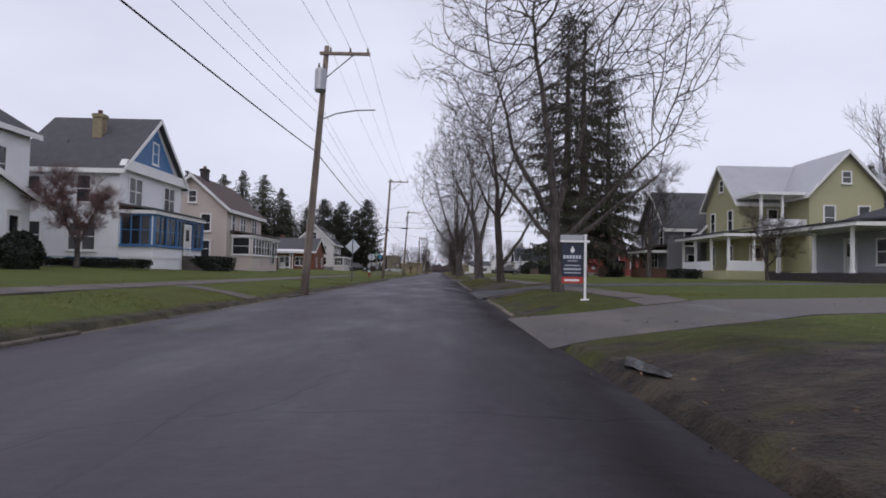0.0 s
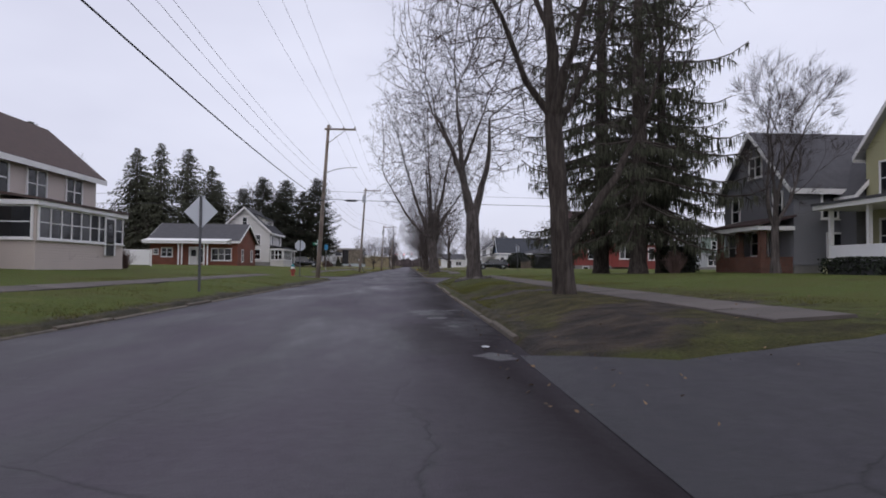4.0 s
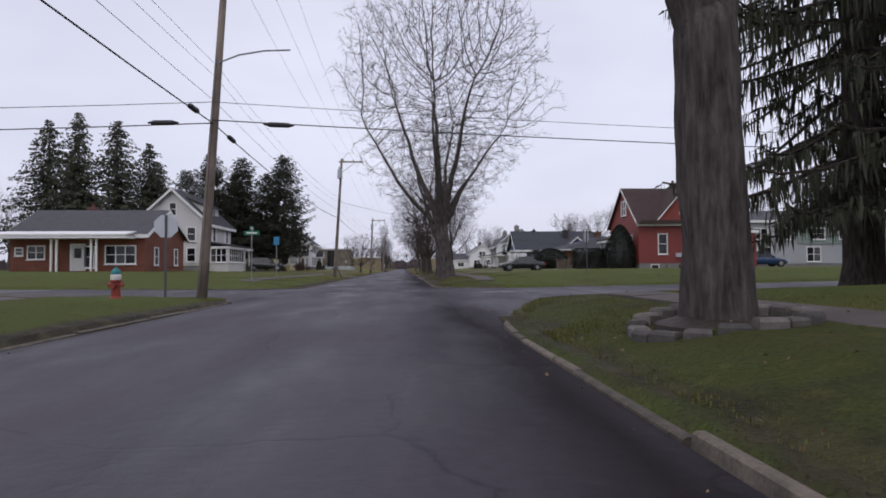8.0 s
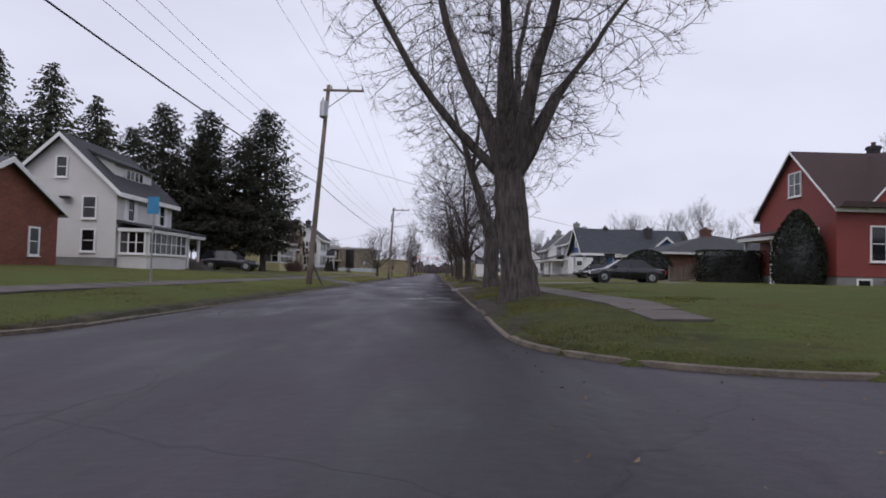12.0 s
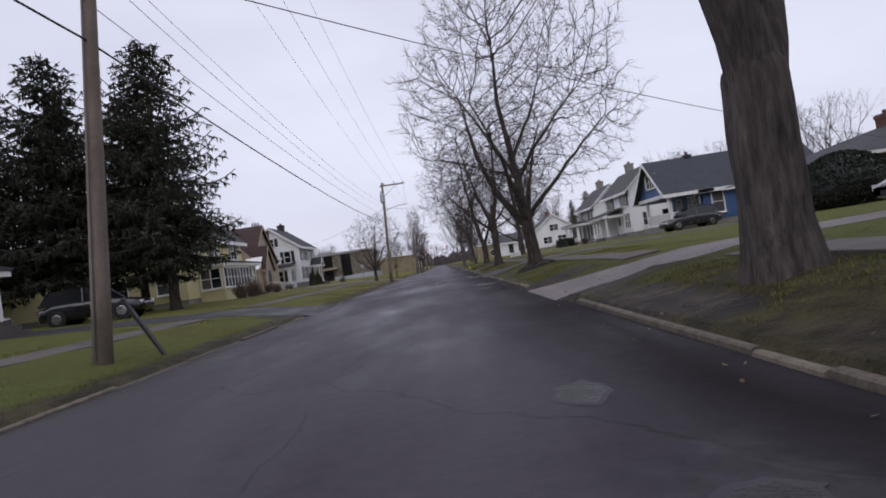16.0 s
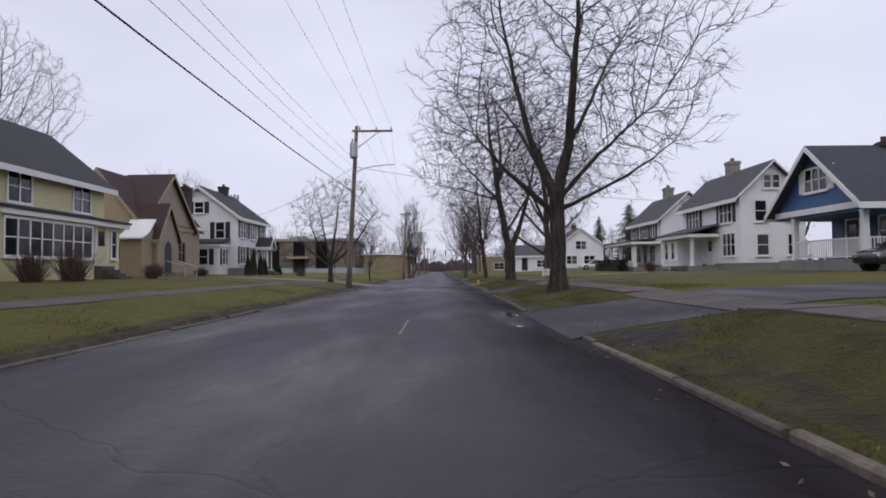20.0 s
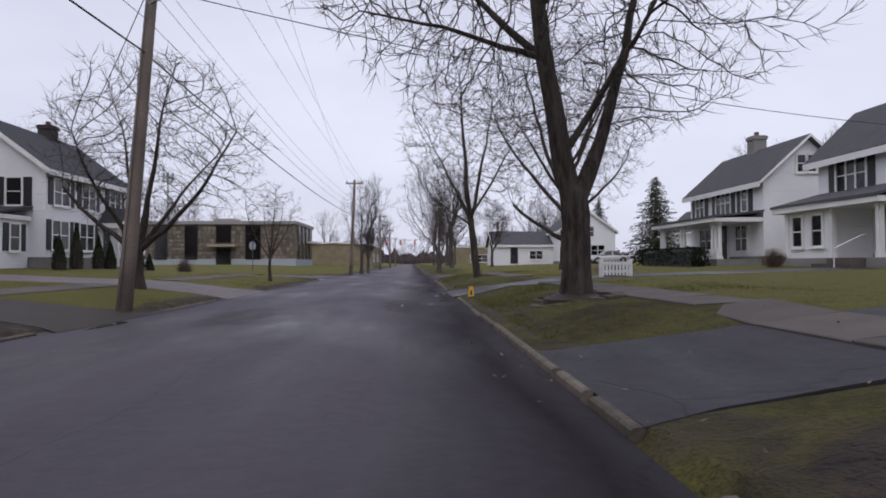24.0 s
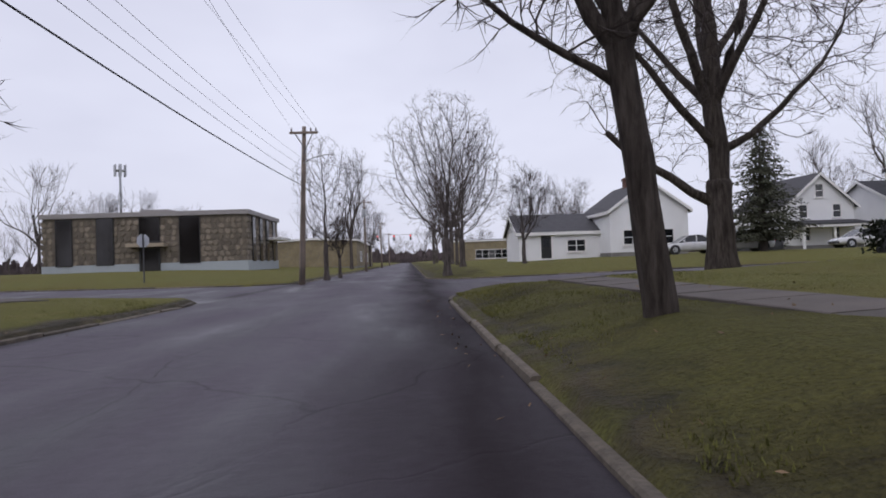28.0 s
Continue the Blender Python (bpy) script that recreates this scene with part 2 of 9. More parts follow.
def asphalt_mat(name, dark, light, patch_scale, wet, street=False, least=0.3):
    """Old asphalt: aggregate grain, broad bleached and tarred fields, long cracks, damp patches with a low gloss."""
    m = bpy.data.materials.new(name)
    m.use_nodes = True
    b = m.node_tree.nodes["Principled BSDF"]
    k = m.node_tree.links.new
    g = Net(m)
    broad = g.noise(patch_scale, 7.0, (1.0, 0.3, 1.0), 0.6)
    grain = g.noise(95.0, 3.0)
    mottle = g.noise(7.0, 5.0)
    colour = g.ramp(broad, (0.38, dark), (0.6, light))
    colour = g.mix(0.55, colour, grain, "OVERLAY")
    colour = g.mix(0.5, colour, mottle, "OVERLAY")
    rough = g.op("ADD", g.op("MULTIPLY", g.op("SUBTRACT", broad, 0.35), 1.3), wet)
    wobble = g.mix(0.9, g.tc, m.node_tree.nodes.new("ShaderNodeTexNoise").outputs[0], "ADD")
    wn = [n for n in m.node_tree.nodes if n.bl_idname == "ShaderNodeTexNoise"][-1]
    wn.inputs["Scale"].default_value, wn.inputs["Detail"].default_value = 0.9, 6.0
    k(g.tc, wn.inputs["Vector"])
    wm = [n for n in m.node_tree.nodes if n.bl_idname == "ShaderNodeMixRGB"][-1]
    k(wn.outputs["Color"], wm.inputs[2])
    vor = m.node_tree.nodes.new("ShaderNodeTexVoronoi")
    vor.feature = "DISTANCE_TO_EDGE"
    vor.inputs["Scale"].default_value = 0.22
    k(wobble, vor.inputs["Vector"])
    crack = g.ramp(vor.outputs["Distance"], (0.0008, (0.3, 0.3, 0.3)), (0.0055, (1, 1, 1)))
    gate = g.op("GREATER_THAN", g.noise(0.16, 2.0), 0.44)
    if street:
        ragged = g.noise(1.4, 6.0)
        ragged2 = g.noise(0.5, 6.0, (1.0, 0.25, 1.0))
        tar = g.spots(TAR, ragged, 0.3)
        gutter = g.band(0.75, 3.4, ragged2, 1.8, 1.3)
        clear = g.op("DIVIDE", g.op("SUBTRACT", g.op("ABSOLUTE", g.op("SUBTRACT", g.y, 79.0)), 5.0), 6.0, True)
        gutter = g.op("MULTIPLY", gutter, g.op("ADD", g.op("MULTIPLY", clear, 0.65), 0.35))
        gutter_l = g.band(-5.2, -4.3, ragged2, 0.9, 0.35)
        wet_f = g.op("MAXIMUM", g.op("MULTIPLY", tar, 0.8), g.op("MULTIPLY", g.op("MAXIMUM", gutter, gutter_l), 0.95))
        tracks = g.op("ADD", g.band(-2.7, -1.2, ragged2, 0.9, 0.5), g.band(-0.6, 0.6, ragged2, 0.9, 0.5))
        colour = g.mix(g.op("MULTIPLY", tracks, 0.25), colour, tuple(c * 1.35 for c in light))
        colour = g.mix(wet_f, colour, (dark[0] * 0.52, dark[1] * 0.42, dark[2] * 0.41))
        stretch_n = m.node_tree.nodes.new("ShaderNodeMapRange")
        stretch_n.inputs["From Min"].default_value, stretch_n.inputs["From Max"].default_value = 0.0, 200.0
        k(g.op("ADD", g.y, g.op("MULTIPLY", ragged2, 8.0)), stretch_n.inputs[0])
        age = g.ramp(stretch_n.outputs[0], (0.0, (0.86, 0.86, 0.86)), (0.12, (0.92, 0.92, 0.92)), (0.2, (1.08, 1.08, 1.08)), (0.36, (1.06, 1.06, 1.06)), (0.47, (0.8, 0.8, 0.8)), (0.68, (0.8, 0.8, 0.8)), (0.77, (1, 1, 1)), (0.83, (1.35, 1.35, 1.35)))
        colour = g.mix(1.0, colour, age, "MULTIPLY")
        colour = g.mix(1.0, colour, (0.87, 0.86, 0.88), "MULTIPLY")
        seam = g.op("LESS_THAN", g.op("ABSOLUTE", g.op("ADD", g.op("ADD", g.x, 1.05), g.op("MULTIPLY", g.op("SUBTRACT", g.noise(0.25, 6.0), 0.5), 1.3))), 0.012)
        colour = g.mix(g.op("MULTIPLY", seam, 0.6), colour, (0.008, 0.008, 0.009))
        rough = g.op("MAXIMUM", g.op("ADD", rough, g.op("MULTIPLY", gutter, 0.25)), 0.3)
        film = g.spots(FILM, g.noise(2.6, 6.0), 0.5)
        colour = g.mix(g.op("MULTIPLY", film, 0.55), colour, (0.016, 0.014, 0.016))
        rough = g.op("SUBTRACT", rough, g.op("MULTIPLY", film, g.op("ADD", 0.12, g.op("MULTIPLY", mottle, 0.34))))
    colour = g.mix(g.op("MULTIPLY", gate, 0.8), colour, crack, "MULTIPLY")
    k(colour, b.inputs["Base Color"])
    k(g.op("MAXIMUM", rough, least), b.inputs["Roughness"])
    b.inputs["Specular IOR Level"].default_value = 0.6
    if street:
        k(g.op("SUBTRACT", 0.62, g.op("MULTIPLY", gutter, 0.36)), b.inputs["Specular IOR Level"])
    k(g.bump(crack, 0.008, g.bump(mottle, 0.012, g.bump(grain, 0.006))), b.inputs["Normal"])
    return m


def lawn_mat():
    """Winter lawn: olive green with yellowed, mossy and bare brown patches, mud where wheels have cut the verge; tree
    shade is put into the right verge's colour.
    """
    m = bpy.data.materials.new("lawn")
    m.use_nodes = True
    b = m.node_tree.nodes["Principled BSDF"]
    k = m.node_tree.links.new
    g = Net(m)
    broad = g.noise(0.25, 8.0, None, 0.62)
    mid = g.noise(2.2, 6.0, None, 0.6)
    fine = g.noise(26.0, 5.0)
    f = g.op("ADD", g.op("MULTIPLY", broad, 0.6), g.op("MULTIPLY", mid, 0.4))
    colour = g.ramp(f, (0.32, (0.066, 0.062, 0.022)), (0.44, (0.100, 0.108, 0.027)), (0.54, (0.088, 0.118, 0.026)), (0.72, (0.16, 0.155, 0.046)))
    dry = g.op("MULTIPLY", g.op("DIVIDE", g.op("SUBTRACT", g.y, 95.0), 50.0, True), g.op("ADD", g.op("MULTIPLY", mid, 0.7), 0.2))
    colour = g.mix(dry, colour, (0.185, 0.155, 0.05))
    colour = g.mix(0.85, colour, fine, "OVERLAY")
    ragged = g.noise(1.1, 6.0)
    strip = g.op("MAXIMUM", g.band(2.3, 3.25, ragged, 1.9, 0.5), g.band(-5.3, -4.5, ragged, 0.7, 0.25))
    mud = g.op("MAXIMUM", g.spots(MUD, ragged, 0.35), g.op("MULTIPLY", strip, 0.85))
    mudc = g.ramp(mid, (0.38, (0.02, 0.0145, 0.011)), (0.5, (0.04, 0.029, 0.021)), (0.64, (0.08, 0.06, 0.04)))
    bare = g.ramp(g.noise(0.42, 6.0, None, 0.65), (0.5, (0, 0, 0)), (0.66, (1, 1, 1)))
    # right verge: tree shade put into the grass colour, then bare brown patches
    near = g.band(2.0, 6.4, ragged, 2.5, 1.4)
    colour = g.mix(g.op("MULTIPLY", near, 0.5), colour, g.mix(0.6, (0.046, 0.042, 0.016), fine, "OVERLAY"))
    colour = g.mix(g.op("MULTIPLY", near, g.op("MULTIPLY", bare, 0.75)), colour, g.mix(0.7, (0.027, 0.020, 0.013), fine, "OVERLAY"))
    tuft = g.ramp(g.noise(3.4, 5.0, None, 0.7), (0.55, (0, 0, 0)), (0.68, (1, 1, 1)))
    colour = g.mix(g.op("MULTIPLY", tuft, 0.4), colour, (0.15, 0.135, 0.045))
    withered = g.mix(0.75, g.ramp(mid, (0.36, (0.026, 0.020, 0.013)), (0.52, (0.062, 0.050, 0.028)), (0.66, (0.115, 0.092, 0.048))), fine, "OVERLAY")
    colour = g.mix(g.op("MULTIPLY", g.spots(DRY, ragged, 0.9), 0.8), colour, withered)
    colour = g.mix(mud, colour, mudc)
    k(colour, b.inputs["Base Color"])
    k(g.op("SUBTRACT", 0.95, g.op("MULTIPLY", mud, 0.3)), b.inputs["Roughness"])
    b.inputs["Specular IOR Level"].default_value = 0.2
    k(g.bump(fine, 0.06, g.bump(mid, 0.2)), b.inputs["Normal"])
    return m


def glass_mat(name, tint, rough=0.05):
    """A window pane seen from outside by day: dark behind, with the sky's reflection on it."""
    m = mat(name, tint, rough, 0.5, 0.7)
    m.node_tree.nodes["Principled BSDF"].inputs["Specular IOR Level"].default_value = 0.6
    return m


M = {}
M["lawn"] = lawn_mat()
M["asphalt"] = asphalt_mat("asphalt", (0.0245, 0.0198, 0.0262), (0.060, 0.0495, 0.064), 0.5, 0.45, True, 0.08)
M["asphalt_drive"] = asphalt_mat("asphalt_drive", (0.016, 0.0145, 0.019), (0.032, 0.029, 0.036), 0.8, 0.5)
M["asphalt_wet"] = asphalt_mat("asphalt_wet", (0.015, 0.0135, 0.017), (0.026, 0.024, 0.03), 0.45, 0.3, False, 0.16)
M["wet_tar"] = mat("broken_wet_tar", (0.011, 0.0095, 0.010), 0.42, 0.5, 5.0, 0.02, 30)
M["dirty_concrete"] = asphalt_mat("dirty_concrete", (0.060, 0.052, 0.048), (0.125, 0.11, 0.10), 0.9, 0.55)
M["drive_concrete"] = asphalt_mat("drive_concrete", (0.108, 0.09, 0.088), (0.20, 0.172, 0.17), 0.9, 0.55)
M["concrete"] = mat("concrete", (0.098, 0.083, 0.074), 0.85, 0.4, 1.2, 0.004, 60, obj=0.16)
M["kerb"] = mat("kerb_concrete", (0.13, 0.108, 0.085), 0.9, 0.6, 4.0, 0.012, 25, obj=0.35)
M["soil"] = mat("wet_soil", (0.034, 0.025, 0.019), 0.7, 0.4, 1.5, 0.03, 14)
M["water"] = mat("puddle_water", (0.012, 0.012, 0.013), 0.09, 0.1, 1.0)
M["white_siding"] = mat("white_siding", (0.82, 0.82, 0.83), 0.55, 0.07, 0.6, lines=("Z", 0.14, 0.012))
# white siding toned down: the shade on the dormer house is in this colour
M["shade_siding"] = mat("shaded_white_siding", (0.63, 0.61, 0.59), 0.6, 0.08, 0.6, lines=("Z", 0.13, 0.014))
M["white_trim"] = mat("white_trim", (0.82, 0.81, 0.80), 0.5, 0.07, 1.0)
M["cream_siding"] = mat("cream_siding", (0.56, 0.48, 0.43), 0.6, 0.07, 0.6, lines=("Z", 0.13, 0.012))
M["yellow_siding"] = mat("yellow_siding", (0.66, 0.60, 0.33), 0.6, 0.07, 0.6, lines=("Z", 0.13, 0.012))
M["pale_siding"] = mat("pale_siding", (0.60, 0.58, 0.52), 0.6, 0.07, 0.6, lines=("Z", 0.13, 0.012))
M["tan_siding"] = mat("tan_siding", (0.37, 0.29, 0.19), 0.7, 0.1, 0.6, lines=("Z", 0.24, 0.02))
M["tan_stucco"] = mat("tan_stucco", (0.36, 0.30, 0.23), 0.85, 0.12, 0.8, 0.006, 30)
M["green_siding"] = mat("green_siding", (0.42, 0.40, 0.24), 0.6, 0.08, 0.6, lines=("Z", 0.13, 0.012))
M["grey_siding"] = mat("grey_siding", (0.20, 0.20, 0.22), 0.65, 0.1, 0.6, lines=("Z", 0.15, 0.012))
M["light_grey_siding"] = mat("light_grey_siding", (0.40, 0.41, 0.43), 0.6, 0.07, 0.6, lines=("Z", 0.15, 0.012))
M["sage_siding"] = mat("sage_siding", (0.24, 0.30, 0.27), 0.65, 0.08, 0.6, lines=("Z", 0.15, 0.012))
M["blue_paint"] = mat("blue_paint", (0.045, 0.15, 0.33), 0.55, 0.12, 0.8, lines=("Z", 0.14, 0.01))
M["navy_siding"] = mat("navy_siding", (0.05, 0.11, 0.26), 0.55, 0.1, 0.8, lines=("Z", 0.14, 0.012))
M["red_siding"] = mat("red_siding", (0.235, 0.047, 0.04), 0.65, 0.12, 0.6, lines=("Z", 0.16, 0.01))
M["red_shingle"] = mat("red_shingle", (0.24, 0.055, 0.042), 0.8, 0.2, 1.5, 0.01, 9, lines=("Z", 0.18, 0.014))
M["brick"] = brick_mat("orange_brick", (0.25, 0.075, 0.042), (0.17, 0.05, 0.03), (0.16, 0.11, 0.09))
M["brown_brick"] = brick_mat("brown_brick", (0.16, 0.065, 0.045), (0.11, 0.045, 0.033), (0.16, 0.13, 0.11))
M["tan_brick"] = brick_mat("tan_brick", (0.30, 0.25, 0.15), (0.24, 0.19, 0.11), (0.2, 0.18, 0.15))
M["dark_brick"] = brick_mat("dark_brick", (0.05, 0.04, 0.04), (0.035, 0.03, 0.03), (0.07, 0.06, 0.06))
M["foundation"] = mat("foundation_block", (0.24, 0.23, 0.22), 0.9, 0.25, 1.0, 0.004, 30)
M["roof_grey"] = mat("grey_shingles", (0.075, 0.073, 0.08), 0.9, 0.25, 2.0, 0.01, 12, lines=("Z", 0.12, 0.012))
M["roof_dark"] = mat("dark_shingles", (0.042, 0.042, 0.048), 0.9, 0.25, 2.0, 0.01, 12, lines=("Z", 0.12, 0.012))
M["roof_brown"] = mat("brown_shingles", (0.085, 0.058, 0.052), 0.9, 0.25, 2.0, 0.01, 12, lines=("Z", 0.12, 0.012))
M["roof_maroon"] = mat("maroon_shingles", (0.055, 0.033, 0.031), 0.9, 0.25, 2.0, 0.01, 12, lines=("Z", 0.12, 0.012))
M["roof_slate"] = mat("blue_grey_shingles", (0.085, 0.10, 0.11), 0.9, 0.2, 2.0, 0.01, 12, lines=("Z", 0.12, 0.012))
M["roof_slate_dark"] = mat("slate_shingles", (0.05, 0.055, 0.066), 0.9, 0.25, 2.0, 0.01, 12, lines=("Z", 0.12, 0.012))
M["roof_metal"] = mat("galvanised_roof", (0.42, 0.42, 0.45), 0.45, 0.1, 1.0, metal=0.3, lines=("X", 0.4, 0.02))
M["pane"] = glass_mat("window_pane", (0.010, 0.0115, 0.014))
M["pane_curtain"] = glass_mat("curtained_pane", (0.085, 0.085, 0.088), 0.12)
M["door_white"] = mat("painted_door", (0.68, 0.67, 0.66), 0.5, 0.06)
M["black_paint"] = mat("black_paint", (0.02, 0.02, 0.022), 0.5, 0.2)
M["pole_wood"] = mat("weathered_pole", (0.2, 0.158, 0.13), 0.85, 0.35, 2.0, 0.01, 25)
M["steel"] = mat("galvanised_steel", (0.38, 0.39, 0.41), 0.4, 0.15, 2.0, metal=0.8)
M["dark_steel"] = mat("dark_steel", (0.10, 0.10, 0.11), 0.5, 0.15, 2.0, metal=0.5)
M["sign_back"] = mat("bare_aluminium", (0.55, 0.57, 0.62), 0.45, 0.08, 2.0, metal=0.6)
M["wire"] = mat("cable", (0.03, 0.03, 0.033), 0.6, 0.1)
M["porcelain"] = mat("brown_insulator", (0.09, 0.06, 0.05), 0.3, 0.1)


def bark_mat(name, dark, light):
    """Furrowed bark: long upright ridges, broad weathered and mossy fields."""
    m = bpy.data.materials.new(name)
    m.use_nodes = True
    b = m.node_tree.nodes["Principled BSDF"]
    k = m.node_tree.links.new
    g = Net(m)
    ridges = g.noise(13.0, 6.0, (1.0, 1.0, 0.14), 0.65)
    plates = g.noise(5.0, 4.0, (1.0, 1.0, 0.35))
    broad = g.noise(1.1, 4.0)
    f = g.op("ADD", g.op("MULTIPLY", ridges, 0.75), g.op("MULTIPLY", plates, 0.25))
    colour = g.ramp(f, (0.32, tuple(c * 0.38 for c in dark)), (0.46, dark), (0.66, light))
    colour = g.mix(g.op("MULTIPLY", g.op("SUBTRACT", broad, 0.45, True), 1.6), colour, tuple((a + c) * 0.55 for a, c in zip(dark, light)))
    k(colour, b.inputs["Base Color"])
    b.inputs["Roughness"].default_value = 0.95
    b.inputs["Specular IOR Level"].default_value = 0.15
    k(g.bump(f, 0.09, g.bump(plates, 0.08)), b.inputs["Normal"])
    return m


M["bark"] = bark_mat("grey_bark", (0.076, 0.065, 0.061), (0.165, 0.143, 0.134))
M["bark_dark"] = bark_mat("dark_bark", (0.052, 0.043, 0.038), (0.115, 0.097, 0.086))
M["leaf_litter"] = mat("leaf_litter", (0.07, 0.056, 0.046), 0.95, 0.5, 6.0, island=0.5)
M["twig"] = mat("twigs", (0.058, 0.045, 0.043), 0.95, 0.3, 0.6)
M["twig_red"] = mat("reddish_twigs", (0.15, 0.085, 0.082), 0.95, 0.3, 0.6)
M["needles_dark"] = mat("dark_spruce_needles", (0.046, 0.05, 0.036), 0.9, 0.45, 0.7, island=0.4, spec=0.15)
M["needles"] = mat("spruce_needles", (0.072, 0.075, 0.053), 0.9, 0.45, 0.7, island=0.4, spec=0.15)
M["needles_pale"] = mat("arborvitae_needles", (0.036, 0.048, 0.024), 0.9, 0.45, 0.7, island=0.4, spec=0.15)
M["hedge"] = mat("hedge_leaves", (0.024, 0.030, 0.020), 0.9, 0.4, 1.5, island=0.4, spec=0.2)
M["shrub"] = mat("bare_shrub", (0.13, 0.085, 0.075), 0.95, 0.3, 1.0, island=0.3)
M["rubber"] = mat("tyre_rubber", (0.018, 0.018, 0.02), 0.85, 0.2)
M["alloy"] = mat("wheel_alloy", (0.45, 0.46, 0.48), 0.3, 0.1, metal=0.9)
M["chrome"] = mat("chrome", (0.6, 0.6, 0.62), 0.15, 0.05, metal=1.0)
M["car_glass"] = glass_mat("car_glass", (0.012, 0.013, 0.016))
M["lamp_red"] = mat("tail_lamp", (0.35, 0.02, 0.02), 0.2, 0.1)
M["lamp_clear"] = mat("head_lamp", (0.7, 0.7, 0.72), 0.15, 0.05)
M["far_wood"] = mat("far_wood", (0.10, 0.082, 0.085), 1.0, 0.3, 0.2, spec=0.0)


# ---- mesh tools ----
class Shape:
    """Vertices and faces gathered in world metres, then linked as one mesh."""

    def __init__(self):
        self.v, self.f = [], []

    def add(self, verts, faces):
        o = len(self.v)
        self.v.extend(verts)
        self.f.extend([tuple(i + o for i in f) for f in faces])
        return self

    def box(self, x0, y0, z0, x1, y1, z1):
        return self.add([(x0, y0, z0), (x1, y0, z0), (x1, y1, z0), (x0, y1, z0), (x0, y0, z1), (x1, y0, z1), (x1, y1, z1), (x0, y1, z1)],
                        [(3, 2, 1, 0), (4, 5, 6, 7), (0, 1, 5, 4), (1, 2, 6, 5), (2, 3, 7, 6), (3, 0, 4, 7)])

    def prism(self, outline, axis, a, b):
        """An outline of (u, z) pushed along an axis from a to b; u is the other level axis."""
        n = len(outline)
        put = (lambda u, z, s: (s, u, z)) if axis == "x" else ((lambda u, z, s: (u, s, z)) if axis == "y" else (lambda u, z, s: (u, z, s)))
        verts = [put(u, z, a) for u, z in outline] + [put(u, z, b) for u, z in outline]
        return self.add(verts, [tuple(range(n))[::-1], tuple(range(n, 2 * n))] + [(i, (i + 1) % n, n + (i + 1) % n, n + i) for i in range(n)])

    def tube(self, path, radii, sides=6, cap=True):
        rings = []
        for i, p in enumerate(path):
            p = Vector(p)
            d = (Vector(path[min(i + 1, len(path) - 1)]) - Vector(path[max(i - 1, 0)])).normalized()
            u = d.cross(Vector((0.31, 0.17, 0.93) if abs(d.z) < 0.9 else (1, 0.2, 0))).normalized()
            w = d.cross(u)
            r = radii[i] if isinstance(radii, (list, tuple)) else radii
            rings.append([tuple(p + (u * math.cos(q) + w * math.sin(q)) * r) for q in (2 * math.pi * j / sides for j in range(sides))])
        faces = [(i * sides + j, i * sides + (j + 1) % sides, (i + 1) * sides + (j + 1) % sides, (i + 1) * sides + j) for i in range(len(path) - 1) for j in range(sides)]
        if cap:
            faces += [tuple(range(sides))[::-1], tuple(range((len(path) - 1) * sides, len(path) * sides))]
        return self.add([v for r in rings for v in r], faces)

    def lathe(self, x, y, profile, sides=14):
        """A turned shape about the upright through (x, y); profile of (radius, z)."""
        n = len(profile)
        verts = [(x + r * math.cos(2 * math.pi * j / sides), y + r * math.sin(2 * math.pi * j / sides), z) for r, z in profile for j in range(sides)]
        faces = [(i * sides + j, i * sides + (j + 1) % sides, (i + 1) * sides + (j + 1) % sides, (i + 1) * sides + j) for i in range(n - 1) for j in range(sides)]
        return self.add(verts, faces + [tuple(range(sides))[::-1], tuple(range((n - 1) * sides, n * sides))])


ORIGIN = {}


def thing(name, x, y, z, label, category, group="", kind=""):
    e = tagged(new(name), label, category, group, kind)
    e.location = (x, y, z)
    ORIGIN[e.name] = (x, y, z)
    return e


def part(name, shape, material, parent=None, label="", smooth=False):
    """One mesh under a thing or a part; without a parent a top-level mesh with its origin at the world's."""
    o = ORIGIN.get(parent.name, (0, 0, 0)) if parent else (0, 0, 0)
    me = bpy.data.meshes.new(name)
    me.from_pydata([(x - o[0], y - o[1], z - o[2]) for x, y, z in shape.v], [], shape.f)
    if smooth:
        me.shade_smooth()
    me.materials.append(material)
    ob = new(name, me)
    if parent:
        ob.parent = parent
    ORIGIN[ob.name] = o
    if label:
        ob["label"] = label
    return ob


# ---- plan ----
KR, KL = 2.42, -4.68        # inner faces of the kerbs
C1A, C1B = 72.8, 84.0       # the crossing street
C1L = 75.2                  # its near kerb left of the street
C2A, C2B = 190.5, 201.0     # the next crossing
CROSS = {1: ((C1A, C1B), (C2A, C2B)), -1: ((C1L, C1B), (C2A, C2B))}


def ramp(v, pts):
    if v <= pts[0][0]:
        return pts[0][1]
    for (a, p), (b, q) in zip(pts, pts[1:]):
        if v <= b:
            return p + (q - p) * (v - a) / (b - a)
    return pts[-1][1]


DRIVES = [(1, 12.2, 16.6), (1, 28.4, 33.4), (1, 114.2, 117.3), (1, 134.6, 139.6), (1, 151.3, 154.2), (1, 166.7, 170.0), (-1, 122.6, 127.0), (-1, 166.8, 170.9), (-1, 157.8, 160.6)]


